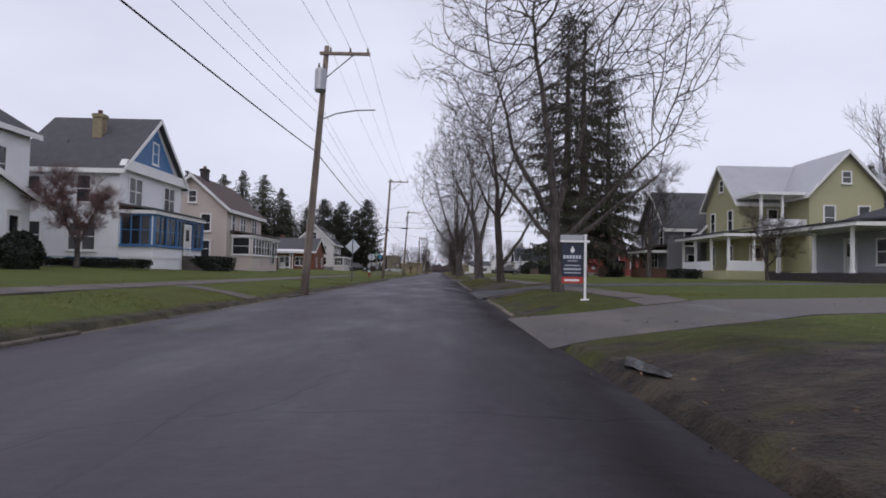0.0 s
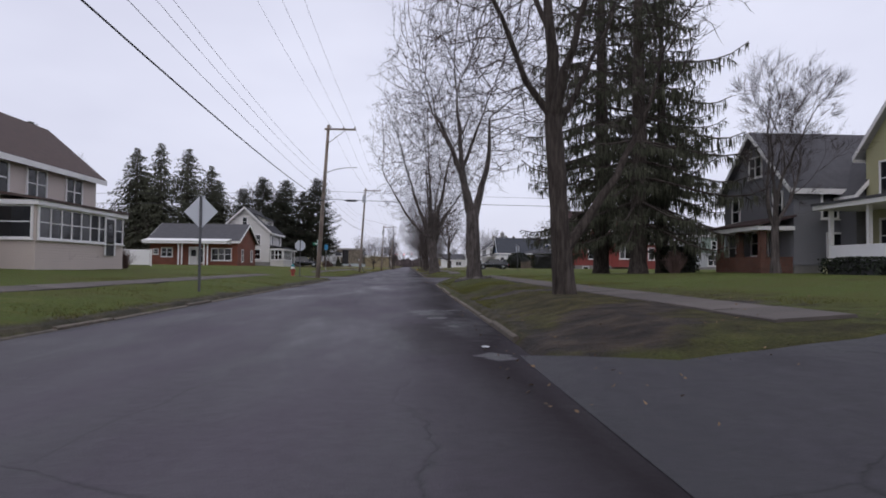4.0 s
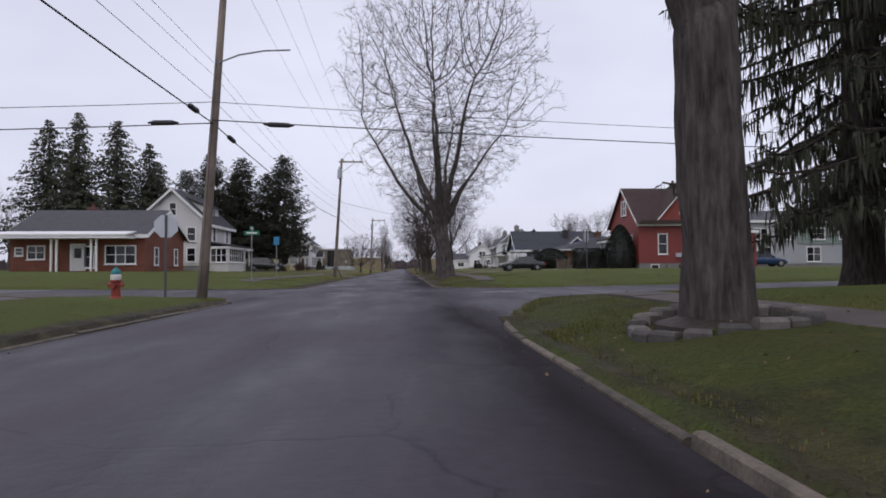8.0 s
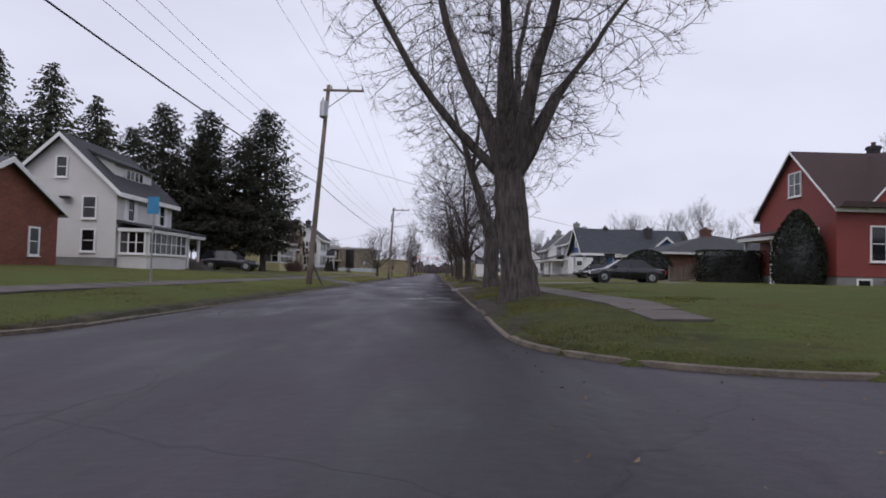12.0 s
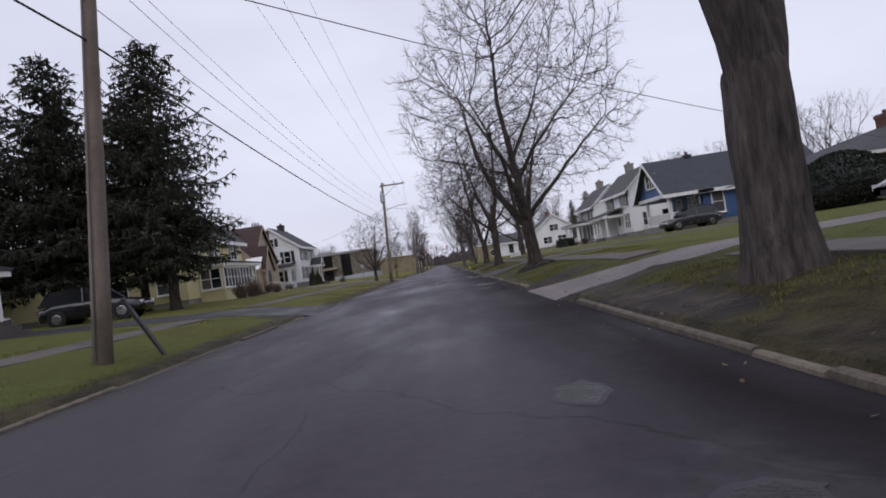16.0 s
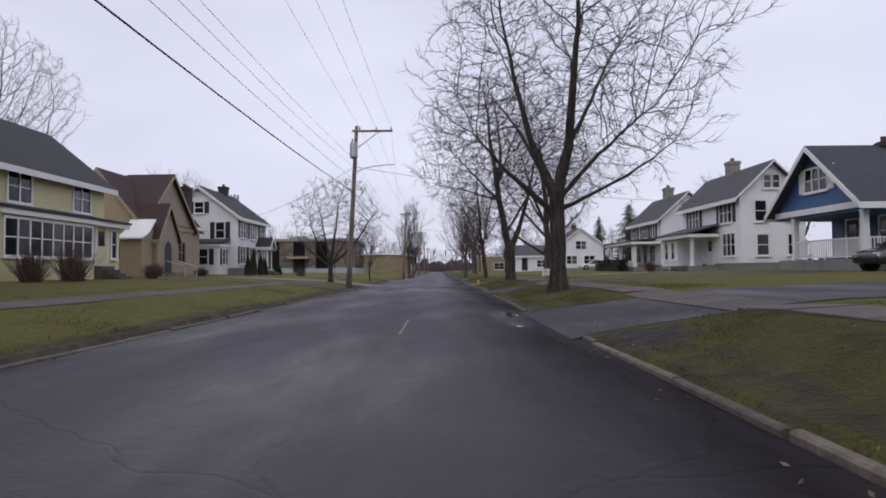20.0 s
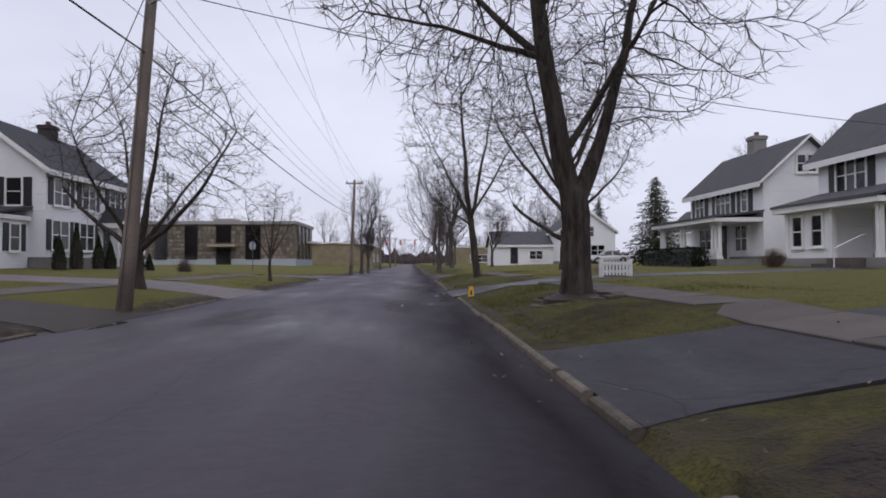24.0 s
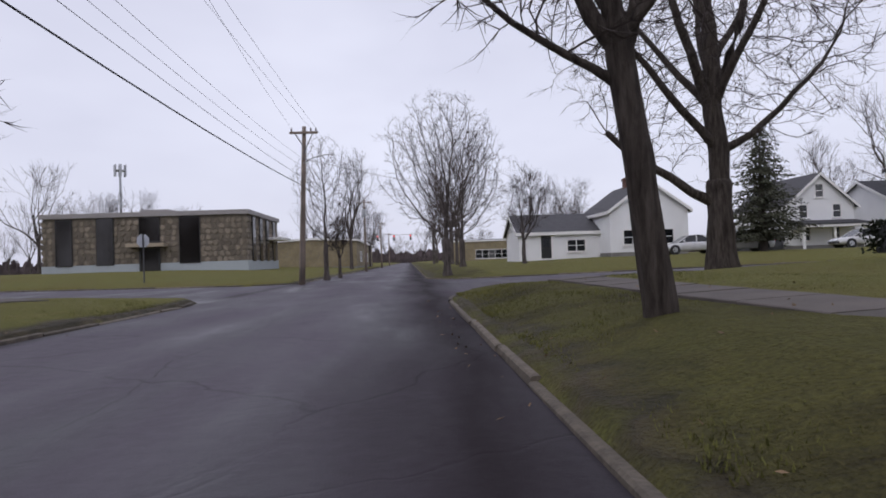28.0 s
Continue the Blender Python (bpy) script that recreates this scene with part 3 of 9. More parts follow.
def gz(x, y):
    """Height of the ground beside the street."""
    if x > (KR + KL) / 2:
        z = ramp(x - KR, [(0.0, 0.07), (0.3, 0.1), (0.8, 0.2), (1.6, 0.4), (4.0, 0.52), (9.0, 0.68), (16.0, 0.85), (30, 0.95)])
    else:
        z = ramp(KL - x, [(0.0, 0.07), (0.3, 0.1), (0.8, 0.18), (1.8, 0.3), (4.0, 0.45), (10.0, 0.72), (15.0, 0.92), (30, 1.0)])
    side = 1 if x > (KR + KL) / 2 else -1
    out = x - KR if side > 0 else KL - x
    for sd, a, b in DRIVES:
        d = max(a - y, y - b)
        if sd == side and d < 1.3:
            low = 0.0 + 0.13 * max(0.0, out)
            z = min(z, low + max(0.0, z - low) * max(0.0, d) / 1.3)
    for a, b in CROSS[side]:
        d = max(a - y, y - b)
        f = min(1.0, max(0.0, d / 7.0))
        low = 0.08 + 0.012 * max(0, abs(x + 1) - 4)
        if d < 7:
            z = min(z, low + (z - low) * f) if d > 0 else -0.05 + 0.012 * max(0, abs(x + 1) - 4)
    return z


# ---- ground, road, kerbs ----
def cross_rise(x):
    return 0.012 * max(0.0, abs(x + 1.0) - 4.0)


FILLET = {(1, -1, C1A): 10.4, (-1, -1, C1L): 3.2, (1, 1, C1B): 3.6, (-1, 1, C1B): 4.0, (1, -1, C2A): 6.5, (-1, -1, C2A): 5.0, (1, 1, C2B): 4.0, (-1, 1, C2B): 4.0}


def on_road(x, y, grow=0.0):
    if KL - grow < x < KR + grow:
        return True
    sx, kx = (1, KR) if x > (KR + KL) / 2 else (-1, KL)
    for a, b in CROSS[sx]:
        if a - grow < y < b + grow:
            return True
        for sy, ky in ((-1, a), (1, b)):
            dx, dy = (x - kx) * sx, (y - ky) * sy
            fl = FILLET[sx, sy, ky]
            if 0 <= dx < fl and 0 <= dy < fl and math.hypot(fl - dx, fl - dy) > fl - grow:
                return True
    return False


def build_ground():
    xs = [-2500, -900, -400, -200, -120, -80, -60, -45] + [-38 + 1.5 * i for i in range(20)]
    xs += [KL - v for v in (3.6, 3.0, 2.4, 1.8, 1.3, 0.9, 0.6, 0.35, 0.17, 0.0)] + [-3, -1, 1, KR]
    xs += [KR + v for v in (0.17, 0.35, 0.6, 0.9, 1.3, 1.6, 2.1, 2.6, 3.2, 3.8, 4.4, 5.2)] + [8.6 + 1.5 * i for i in range(24)] + [50, 60, 80, 120, 200, 400, 900, 2500]
    ys = [-600, -200, -100, -60, -40] + [-30 + 1.5 * i for i in range(64)]
    ys += [67.0 + 0.3 * i for i in range(76)] + [90.5 + 1.5 * i for i in range(61)] + [183 + 0.5 * i for i in range(43)] + [207 + 4 * i for i in range(20)] + [300, 340, 400, 500, 700, 1000, 1600, 3000]
    for _, a, b in DRIVES:
        ys += [a - 1.3, a - 0.6, a - 0.12, a + 0.12, b - 0.12, b + 0.12, b + 0.6, b + 1.3]
    xs, ys = sorted(set(xs)), sorted(set(ys))
    verts = []
    for y in ys:
        for x in xs:
            if on_road(x, y, 0.1):
                z = -0.09 + (cross_rise(x) if (C1A - 4 < y < C1B + 4 or C2A - 4 < y < C2B + 4) else 0)
            else:
                calm = min([1.0] + [max(0.0, max(a - y, y - b)) / 1.6 for sd, a, b in DRIVES if sd * (x + 1.13) > 0])
                z = gz(x, y) + calm * (0.05 * noise.noise((x * 0.35, y * 0.35, 0)) + 0.025 * noise.noise((x * 1.3, y * 1.3, 3)) * min(1, abs(x + 1) / 4))
                if abs(x - (KR + KL) / 2) < (KR - KL) / 2 + 0.5:
                    z = min(z, 0.14)
                if any(sd * (x + 1.13) > 0 and a + 0.1 < y < b - 0.1 for sd, a, b in DRIVES):
                    z = gz(x, y) - 0.05
            verts.append((x, y, z))
    n = len(xs)
    s = Shape().add(verts, [(j * n + i, j * n + i + 1, (j + 1) * n + i + 1, (j + 1) * n + i) for j in range(len(ys) - 1) for i in range(n - 1)])
    tagged(part("ground", s, M["lawn"], smooth=True), "winter lawn, olive green with brown worn patches", "lawn", kind="structure")


def crown(x):
    u = (x - (KR + KL) / 2) / ((KR - KL) / 2)
    return 0.0 if abs(u) > 1 else 0.03 * (1 - u * u) - 0.02


def build_road():
    s = Shape()
    cols = [KL + (KR - KL) * i / 8 for i in range(9)]
    ys = list(range(-60, 300, 4)) + [300, 340, 400, 500, 700, 1200]
    v = [(x, y, crown(x)) for y in ys for x in cols]
    s.add(v, [(j * 9 + i, j * 9 + i + 1, (j + 1) * 9 + i + 1, (j + 1) * 9 + i) for j in range(len(ys) - 1) for i in range(8)])
    for sx, kx in ((1, KR), (-1, KL)):
        for a, b in CROSS[sx]:
            xx = [kx + sx * d for d in (0, 3, 8, 16, 30, 60, 150)]
            v = [(x, y, crown(kx) + (0 if x == kx else cross_rise(x))) for x in xx for y in (a, b)]
            s.add(v, [(2 * i, 2 * i + 2, 2 * i + 3, 2 * i + 1) if sx > 0 else (2 * i, 2 * i + 1, 2 * i + 3, 2 * i + 2) for i in range(len(xx) - 1)])
            for sy, ky in ((-1, a), (1, b)):
                fl = FILLET[sx, sy, ky]
                cx, cy = kx + sx * fl, ky + sy * fl
                arc = [(cx - sx * fl * math.cos(q), cy - sy * fl * math.sin(q)) for q in (math.pi / 2 * i / 8 for i in range(9))]
                pts = [(kx, ky)] + arc
                vv = [(x, y, crown(kx) + (cross_rise(x) if i else 0)) for i, (x, y) in enumerate(pts)]
                s.add(vv, [(0, i, i + 1) if sx * sy < 0 else (0, i + 1, i) for i in range(1, 9)])
    tagged(part("road", s, M["asphalt"]), "old patched dark grey asphalt street, damp", "road", kind="structure")


KERB_GAPS_R = [(-40, 17.6), (25.4, 36.4), (112.3, 118.9), (134.2, 140.4), (150.0, 154.6), (165.3, 170.6)]
KERB_GAPS_L = [(122.0, 127.6), (157.5, 161.0), (166.0, 171.5)]


KERB_PROFILE = [(0, -0.12), (0.105, -0.12), (0.103, 0.036), (0.09, 0.05), (0.03, 0.047), (0.008, 0.03)]


def kerb_mesh(axis, sign, length):
    s = Shape().prism([(sign * u, z) for u, z in KERB_PROFILE], axis, 0, length)
    me = bpy.data.meshes.new("kerb_stone")
    me.from_pydata(s.v, [], s.f)
    me.materials.append(M["kerb"])
    return me


def build_kerbs():
    rnd = random.Random(4)
    sizes = (3.0, 2.44, 1.88, 0.93)
    for name, kx, sx, gaps in (("kerb_right", KR, 1, KERB_GAPS_R), ("kerb_left", KL, -1, KERB_GAPS_L)):
        holder = tagged(new(name), "worn concrete kerb stones along the street edge", "kerb", kind="structure")
        meshes = [kerb_mesh("y", sx, v - 0.035) for v in sizes]
        cuts = gaps + [(a - FILLET[sx, -1, a], b + FILLET[sx, 1, b]) for a, b in CROSS[sx]]
        y = -30.0
        while y < 300:
            i = rnd.choice((0, 0, 1, 2, 2, 3))
            inside = [b for a, b in cuts if a <= y + 0.05 and y < b]
            if inside:
                y = max(inside)
                continue
            ahead = [a for a, b in cuts if y < a < y + sizes[i]]
            short = 1.0
            if ahead:
                i = 3
                if min(ahead) - y < 0.12:
                    y = min(ahead)
                    continue
                short = min(1.0, (min(ahead) - y) / sizes[3])
            ob = new("kerb_stone", meshes[i])
            ob.parent = holder
            ob.matrix_basis = pose(kx + rnd.uniform(-0.02, 0.02), y, rnd.uniform(-0.035, 0.014) - (0.02 if sx < 0 else 0), rnd.uniform(-0.4, 0.4), rnd.uniform(-4, 4), rnd.uniform(-0.4, 0.4)) @ Matrix.Diagonal((1, short, 1, 1))
            y += sizes[i] * short
        if sx > 0:
            for y, i in ((151.0, 3), (152.1, 3), (153.15, 2)):
                ob = new("kerb_stone", meshes[i])
                ob.parent = holder
                ob.matrix_basis = pose(kx + 0.01, y, 0.0, 0, rnd.uniform(-3, 3), rnd.uniform(-0.6, 0.6))
        for a, b in CROSS[sx]:
            for sy, ky in ((-1, a), (1, b)):
                fl = FILLET[sx, sy, ky]
                cx, cy = kx + sx * fl, ky + sy * fl
                arc = []
                for i in range(13):
                    q = math.pi / 2 * i / 12
                    for r, z in ((fl, -0.1), (fl - 0.01, 0.042), (fl - 0.115, 0.05), (fl - 0.125, -0.1)):
                        x = cx - sx * r * math.cos(q)
                        arc.append((x, cy - sy * r * math.sin(q), z + cross_rise(x)))
                part("corner_kerb", Shape().add(arc, [(i * 4 + j, i * 4 + (j + 1) % 4, (i + 1) * 4 + (j + 1) % 4, (i + 1) * 4 + j) for i in range(12) for j in range(4)]), M["kerb"], holder)
                x = cx
                while abs(x - kx) < 60:
                    x2 = x + sx * 3.0
                    lo = min(x, x2)
                    z = cross_rise((x + x2) / 2)
                    part("kerb_stone", Shape().prism([(ky + sy * u, zz + z) for u, zz in KERB_PROFILE], "x", lo, lo + 2.96), M["kerb"], holder)
                    x = x2


build_ground()
build_road()
build_kerbs()


def sheet(name, pts, mat_, lift, label, category, nx=1):
    """A thin paved patch laid on the ground: a quad strip of left and right edge points."""
    v, f = [], []
    for (ax, ay), (bx, by) in pts:
        for i in range(5):
            x, y = ax + (bx - ax) * i / 4, ay + (by - ay) * i / 4
            base = crown(x) + 0.006 if on_road(x, y) else gz(x, y) + lift
            v.append((x, y, base))
    n = len(pts)
    for j in range(n - 1):
        for i in range(4):
            f.append((j * 5 + i, j * 5 + i + 1, (j + 1) * 5 + i + 1, (j + 1) * 5 + i))
    low = [(x, y, z - 0.12) for x, y, z in v]
    s = Shape().add(v + low, f + [tuple(i + len(v) for i in reversed(q)) for q in f])
    edge = [i for i in range(5)] + [j * 5 + 4 for j in range(1, n)] + [(n - 1) * 5 + i for i in range(3, -1, -1)] + [j * 5 for j in range(n - 2, 0, -1)]
    m = len(v)
    s.f += [(edge[k], edge[k] + m, edge[(k + 1) % len(edge)] + m, edge[(k + 1) % len(edge)]) for k in range(len(edge))]
    return tagged(part(name, s, mat_), label, category, kind="structure")


def drive(y0, y1, x_to, mat_, label, flare=0.5, sx=1, start=-0.16):
    k = KR if sx > 0 else KL
    rnd = random.Random(int(y0 * 10))
    xs = [k + sx * start] + [k + sx * (0.25 + 0.45 * i) for i in range(14)] + [k + sx * 8, x_to]
    pts = []
    for i, x in enumerate(xs):
        g = flare * max(0, 1 - i / 4) ** 2
        p, q = rnd.uniform(-0.07, 0.07), rnd.uniform(-0.07, 0.07)
        pts.append(((x, y0 - g + p), (x, y1 + g + q)) if sx > 0 else ((x, y1 + g + q), (x, y0 - g + p)))
    return sheet("driveway", pts, mat_, 0.008, label, "driveway")


drive(12.2, 16.6, 30.0, M["dirty_concrete"], "cracked concrete driveway beside muddy verge")
drive(28.4, 33.4, 20.0, M["asphalt_drive"], "dark asphalt driveway between the lawns", 1.6)
drive(114.2, 117.3, 17.0, M["drive_concrete"], "pale broken concrete driveway")
drive(134.6, 139.6, 19.0, M["asphalt_drive"], "fresh black asphalt driveway")
drive(151.3, 154.2, 17.5, M["asphalt_drive"], "black asphalt driveway crossing the verge", 0.25, start=0.13)
drive(166.7, 170.0, 17.5, M["asphalt_wet"], "wet black asphalt driveway", 0.2, start=-0.04)
drive(122.6, 127.0, -17.0, M["asphalt_drive"], "worn dark gravel and asphalt driveway", sx=-1)
drive(166.8, 170.9, -15.0, M["drive_concrete"], "pale concrete driveway on the verge", sx=-1)
drive(157.8, 160.6, -16.0, M["soil"], "muddy track across the verge", sx=-1)


def sidewalk(name, x, y0, y1, skip, w=0.6, sunk=0.0):
    holder = tagged(new(name), "grey concrete sidewalk slabs set in the grass", "sidewalk", kind="structure")
    rnd = random.Random(name)
    me = {}
    y = y0
    while y < y1:
        if not any(a < y + 0.75 < b for a, b in skip):
            s = Shape().prism([(-w, -0.1), (w, -0.1), (w, 0.035), (w - 0.02, 0.045), (0.02 - w, 0.045), (-w, 0.035)], "y", -0.74, 0.74)
            if "slab" not in me:
                d = bpy.data.meshes.new("slab")
                d.from_pydata(s.v, [], s.f)
                d.materials.append(M["concrete"])
                me["slab"] = d
            ob = new("slab", me["slab"])
            ob.parent = holder
            tilt = math.degrees(math.atan2(gz(x, y + 1.45) - gz(x, y + 0.05), 1.4))
            slope = math.degrees(math.atan2(gz(x + 0.6, y) - gz(x - 0.6, y), 1.2))
            ob.matrix_basis = pose(x, y + 0.75, gz(x, y + 0.75) + 0.01 - sunk, tilt + rnd.uniform(-0.4, 0.4), -slope + rnd.uniform(-0.6, 0.6), rnd.uniform(-0.4, 0.4))
        y += 1.5


sidewalk("sidewalk_right_south", 5.7, 3, 69, [(2, 17.2), (27.6, 34.2)], 0.5, 0.025)
sidewalk("sidewalk_right_north", 5.5, 88, 184, [(112.4, 118.0), (165.6, 172.4)], 0.52, 0.02)
sidewalk("sidewalk_left_south", -8.4, 3, 71, [], 0.5, 0.03)
sheet("garden_path", [((-4.95, 21.2), (-4.95, 22.3)), ((-6.0, 21.9), (-6.0, 23.0)), ((-7.0, 22.5), (-7.0, 23.6)), ((-8.0, 23.1), (-8.0, 24.2))], M["concrete"], 0.012, "narrow concrete path from the kerb to the sidewalk", "path")
sidewalk("sidewalk_left_north", -8.4, 89, 184, [(122.2, 127.4), (166.4, 171.3), (157.4, 161)], 0.52, 0.03)


# ---- houses ----
class House:
    """A dwelling: walls with gables, roof slabs, trim; windows, doors and porches are added on its faces."""

    def __init__(self, name, label, x0, x1, y0, y1, zb, eave, ridge, axis, wall, roof, over=0.4, found=0.5, fmat=None, trim=None, group="houses along the street", rake=0.14, rakes=(True, True)):
        self.b = (x0, x1, y0, y1, zb, eave, ridge, axis)
        self.n = int(abs(x0 * 3 + y0))
        self.rake = rake
        self.trim = trim or M["white_trim"]
        self.t = thing(name, (x0 + x1) / 2, (y0 + y1) / 2, zb, label, "house", group)
        part("foundation", Shape().box(x0 + 0.05, y0 + 0.05, zb - 0.5, x1 - 0.05, y1 - 0.05, zb + found), fmat or M["foundation"], self.t)
        self.block(x0, x1, y0, y1, zb + found, eave, ridge, axis, wall, roof, over, rakes=rakes)

    def block(self, x0, x1, y0, y1, zb, eave, ridge, axis, wall, roof, over=0.4, name="wall", rakes=(True, True)):
        s = Shape()
        if axis == "x":
            m = (y0 + y1) / 2
            s.prism([(y0, zb), (y1, zb), (y1, eave), (m, ridge), (y0, eave)], "x", x0, x1)
            a0, a1, c0, c1 = x0 - over, x1 + over, y0, y1
        elif axis == "y":
            m = (x0 + x1) / 2
            s.prism([(x0, zb), (x1, zb), (x1, eave), (m, ridge), (x0, eave)], "y", y0, y1)
            a0, a1, c0, c1 = y0 - over, y1 + over, x0, x1
        else:
            s.box(x0, y0, zb, x1, y1, eave)
        wall_ob = part(name, s, wall, self.t)
        if axis == "hip":
            o = over
            w, d = x1 - x0, y1 - y0
            r = min(w, d) / 2
            top = [((x0 + x1) / 2 - (w / 2 - r), (y0 + y1) / 2 - (d / 2 - r), ridge), ((x0 + x1) / 2 + (w / 2 - r), (y0 + y1) / 2 + (d / 2 - r), ridge)]
            e = eave - 0.05
            low = [(x0 - o, y0 - o, e), (x1 + o, y0 - o, e), (x1 + o, y1 + o, e), (x0 - o, y1 + o, e)]
            if w >= d:
                f = [(0, 1, 5, 4), (1, 2, 5), (2, 3, 4, 5), (3, 0, 4)]
            else:
                f = [(0, 1, 4), (1, 2, 5, 4), (2, 3, 5), (3, 0, 4, 5)]
            part("roof", Shape().add(low + top, f + [(3, 2, 1, 0)]), roof, self.t)
            part("fascia", Shape().box(x0 - o + 0.03, y0 - o + 0.03, e - 0.2, x1 + o - 0.03, y1 + o - 0.03, e - 0.004), self.trim, self.t)
            return wall_ob
        sl = (ridge - eave) / ((c1 - c0) / 2)
        th = 0.16
        for name2, c, sg in (("roof", c0, -1), ("roof", c1, 1)):
            ue, ze = c + sg * over, eave - sl * over
            ol = [(m, ridge), (ue, ze), (ue, ze + th), (m, ridge + th)]
            part(name2, Shape().prism(ol if sg < 0 else ol[::-1], axis, a0, a1), roof, self.t)
        for c, sg in ((c0, -1), (c1, 1)):
            fs = Shape()
            ue, ze = c + sg * over, eave - sl * over
            f0, f1 = sorted((ue, ue + sg * 0.03))
            if axis == "x":
                fs.box(a0, f0, ze - 0.16, a1, f1, ze + 0.13)
            else:
                fs.box(f0, a0, ze - 0.16, f1, a1, ze + 0.13)
            part("fascia", fs, self.trim, self.t)
        drop = 0.0 if self.rake < 0.12 else 0.14
        for (a, b), shown in zip(((a0 - 0.05, a0 - 0.004), (a1 + 0.004, a1 + 0.05)), rakes):
            if not shown:
                continue
            for c, sg in ((c0, -1), (c1, 1)):
                ue, ze = c + sg * over, eave - sl * over
                part("rake_board", Shape().prism([(m, ridge - drop), (ue, ze - drop), (ue, ze + th - 0.02), (m, ridge + th - 0.02)], axis, a, b), self.trim, self.t)
        return wall_ob

    def face(self, f, u, z, d0, d1, w, h, sh, plane=None):
        """A box on face f: u along the face, z height, from d0 to d1 outwards."""
        x0, x1, y0, y1 = self.b[:4]
        p = plane if plane is not None else {"s": y0, "n": y1, "w": x0, "e": x1}[f]
        sg = -1 if f in "sw" else 1
        a, b = sorted((p + sg * d0, p + sg * d1))
        if f in "sn":
            sh.box(u - w / 2, a, z, u + w / 2, b, z + h)
        else:
            sh.box(a, u - w / 2, z, b, u + w / 2, z + h)
        return sh

    def window(self, f, u, z, w=0.9, h=1.45, n=1, plane=None, trim=None, pane=None, shutters=None, parent=None, bars=True):
        """n sashes side by side in one frame; each a pane with a meeting rail. z is the sill."""
        trim = trim or self.trim
        W = w * n
        b = 0.1
        x0, x1, y0, y1 = self.b[:4]
        p = plane if plane is not None else {"s": y0, "n": y1, "w": x0, "e": x1}[f]
        sg = -1 if f in "sw" else 1
        put = (lambda q, d, zz: (q, p + sg * d, zz)) if f in "sn" else (lambda q, d, zz: (p + sg * d, q, zz))
        out = [(u - W / 2 - b, z - b), (u + W / 2 + b, z - b), (u + W / 2 + b, z + h + b), (u - W / 2 - b, z + h + b)]
        inn = [(u - W / 2, z), (u + W / 2, z), (u + W / 2, z + h), (u - W / 2, z + h)]
        v = [put(q, d, zz) for ring, d in ((out, 0.002), (out, 0.07), (inn, 0.07), (inn, 0.002)) for q, zz in ring]
        fr = Shape().add(v, [(k * 4 + i, k * 4 + (i + 1) % 4, (k + 1) * 4 + (i + 1) % 4, (k + 1) * 4 + i) for k in range(3) for i in range(4)])
        wf = part("window", fr, trim, parent or self.t)
        part("sill", self.face(f, u, z - b - 0.05, 0.002, 0.13, W + 2 * b + 0.08, 0.05, Shape(), plane), trim, wf)
        for i in range(1, n):
            part("mullion", self.face(f, u - W / 2 + w * i, z, 0.002, 0.06, 0.08, h, Shape(), plane), trim, wf)
        if bars:
            for i in range(n):
                part("meeting_rail", self.face(f, u - W / 2 + w * (i + 0.5), z + h / 2 - 0.025, 0.022, 0.045, w - 0.1, 0.05, Shape(), plane), trim, wf)
        for i in range(n):
            self.n += 1
            pm = pane or (M["pane_curtain"] if (self.n * 7919) % 7 < 2 else M["pane"])
            part("pane", self.face(f, u - W / 2 + w * (i + 0.5), z, 0.004, 0.02, w, h, Shape(), plane), pm, wf)
        if shutters:
            for sd in (-1, 1):
                part("shutter", self.face(f, u + sd * (W / 2 + b + 0.22), z - 0.05, 0.003, 0.05, 0.4, h + 0.1, Shape(), plane), shutters, self.t)

    def door(self, f, u, z, w=0.95, h=2.05, plane=None, colour=None, lite=True):
        fr = Shape()
        for sd in (-1, 1):
            self.face(f, u + sd * (w / 2 + 0.06), z, 0.002, 0.07, 0.12, h + 0.12, fr, plane)
        self.face(f, u, z + h, 0.002, 0.07, w, 0.12, fr, plane)
        dr = part("door", fr, self.trim, self.t)
        part("leaf", self.face(f, u, z, 0.004, 0.03, w, h, Shape(), plane), colour or M["door_white"], dr)
        if lite:
            part("pane", self.face(f, u, z + h * 0.5, 0.031, 0.04, w * 0.6, h * 0.38, Shape(), plane), M["pane"], dr)

    def chimney(self, x, y, z0, z1, w=0.6, m=None):
        c = part("chimney", Shape().box(x - w / 2, y - w / 2, z0, x + w / 2, y + w / 2, z1).box(x - w / 2 - 0.06, y - w / 2 - 0.06, z1 - 0.25, x + w / 2 + 0.06, y + w / 2 + 0.06, z1 - 0.05), m or M["brown_brick"], self.t)
        part("flue", Shape().lathe(x, y, [(0.13, z1), (0.15, z1 + 0.25)], 10), M["brown_brick"], c)

    def shed_roof(self, x0, x1, y0, y1, z_in, z_out, out, roof, over=0.25, name="porch_roof"):
        """A lean-to roof; out names the low side; with a white fascia under it."""
        x0o, x1o, y0o, y1o = x0 - over, x1 + over, y0 - over, y1 + over
        if out == "e":
            x0o = x0
        elif out == "w":
            x1o = x1
        elif out == "s":
            y1o = y1
        zz = {"e": lambda x, y: z_in if x == x0o else z_out, "w": lambda x, y: z_in if x == x1o else z_out, "s": lambda x, y: z_in if y == y1o else z_out}[out]
        c = [(x0o, y0o), (x1o, y0o), (x1o, y1o), (x0o, y1o)]
        v = [(x, y, zz(x, y)) for x, y in c] + [(x, y, zz(x, y) + 0.12) for x, y in c]
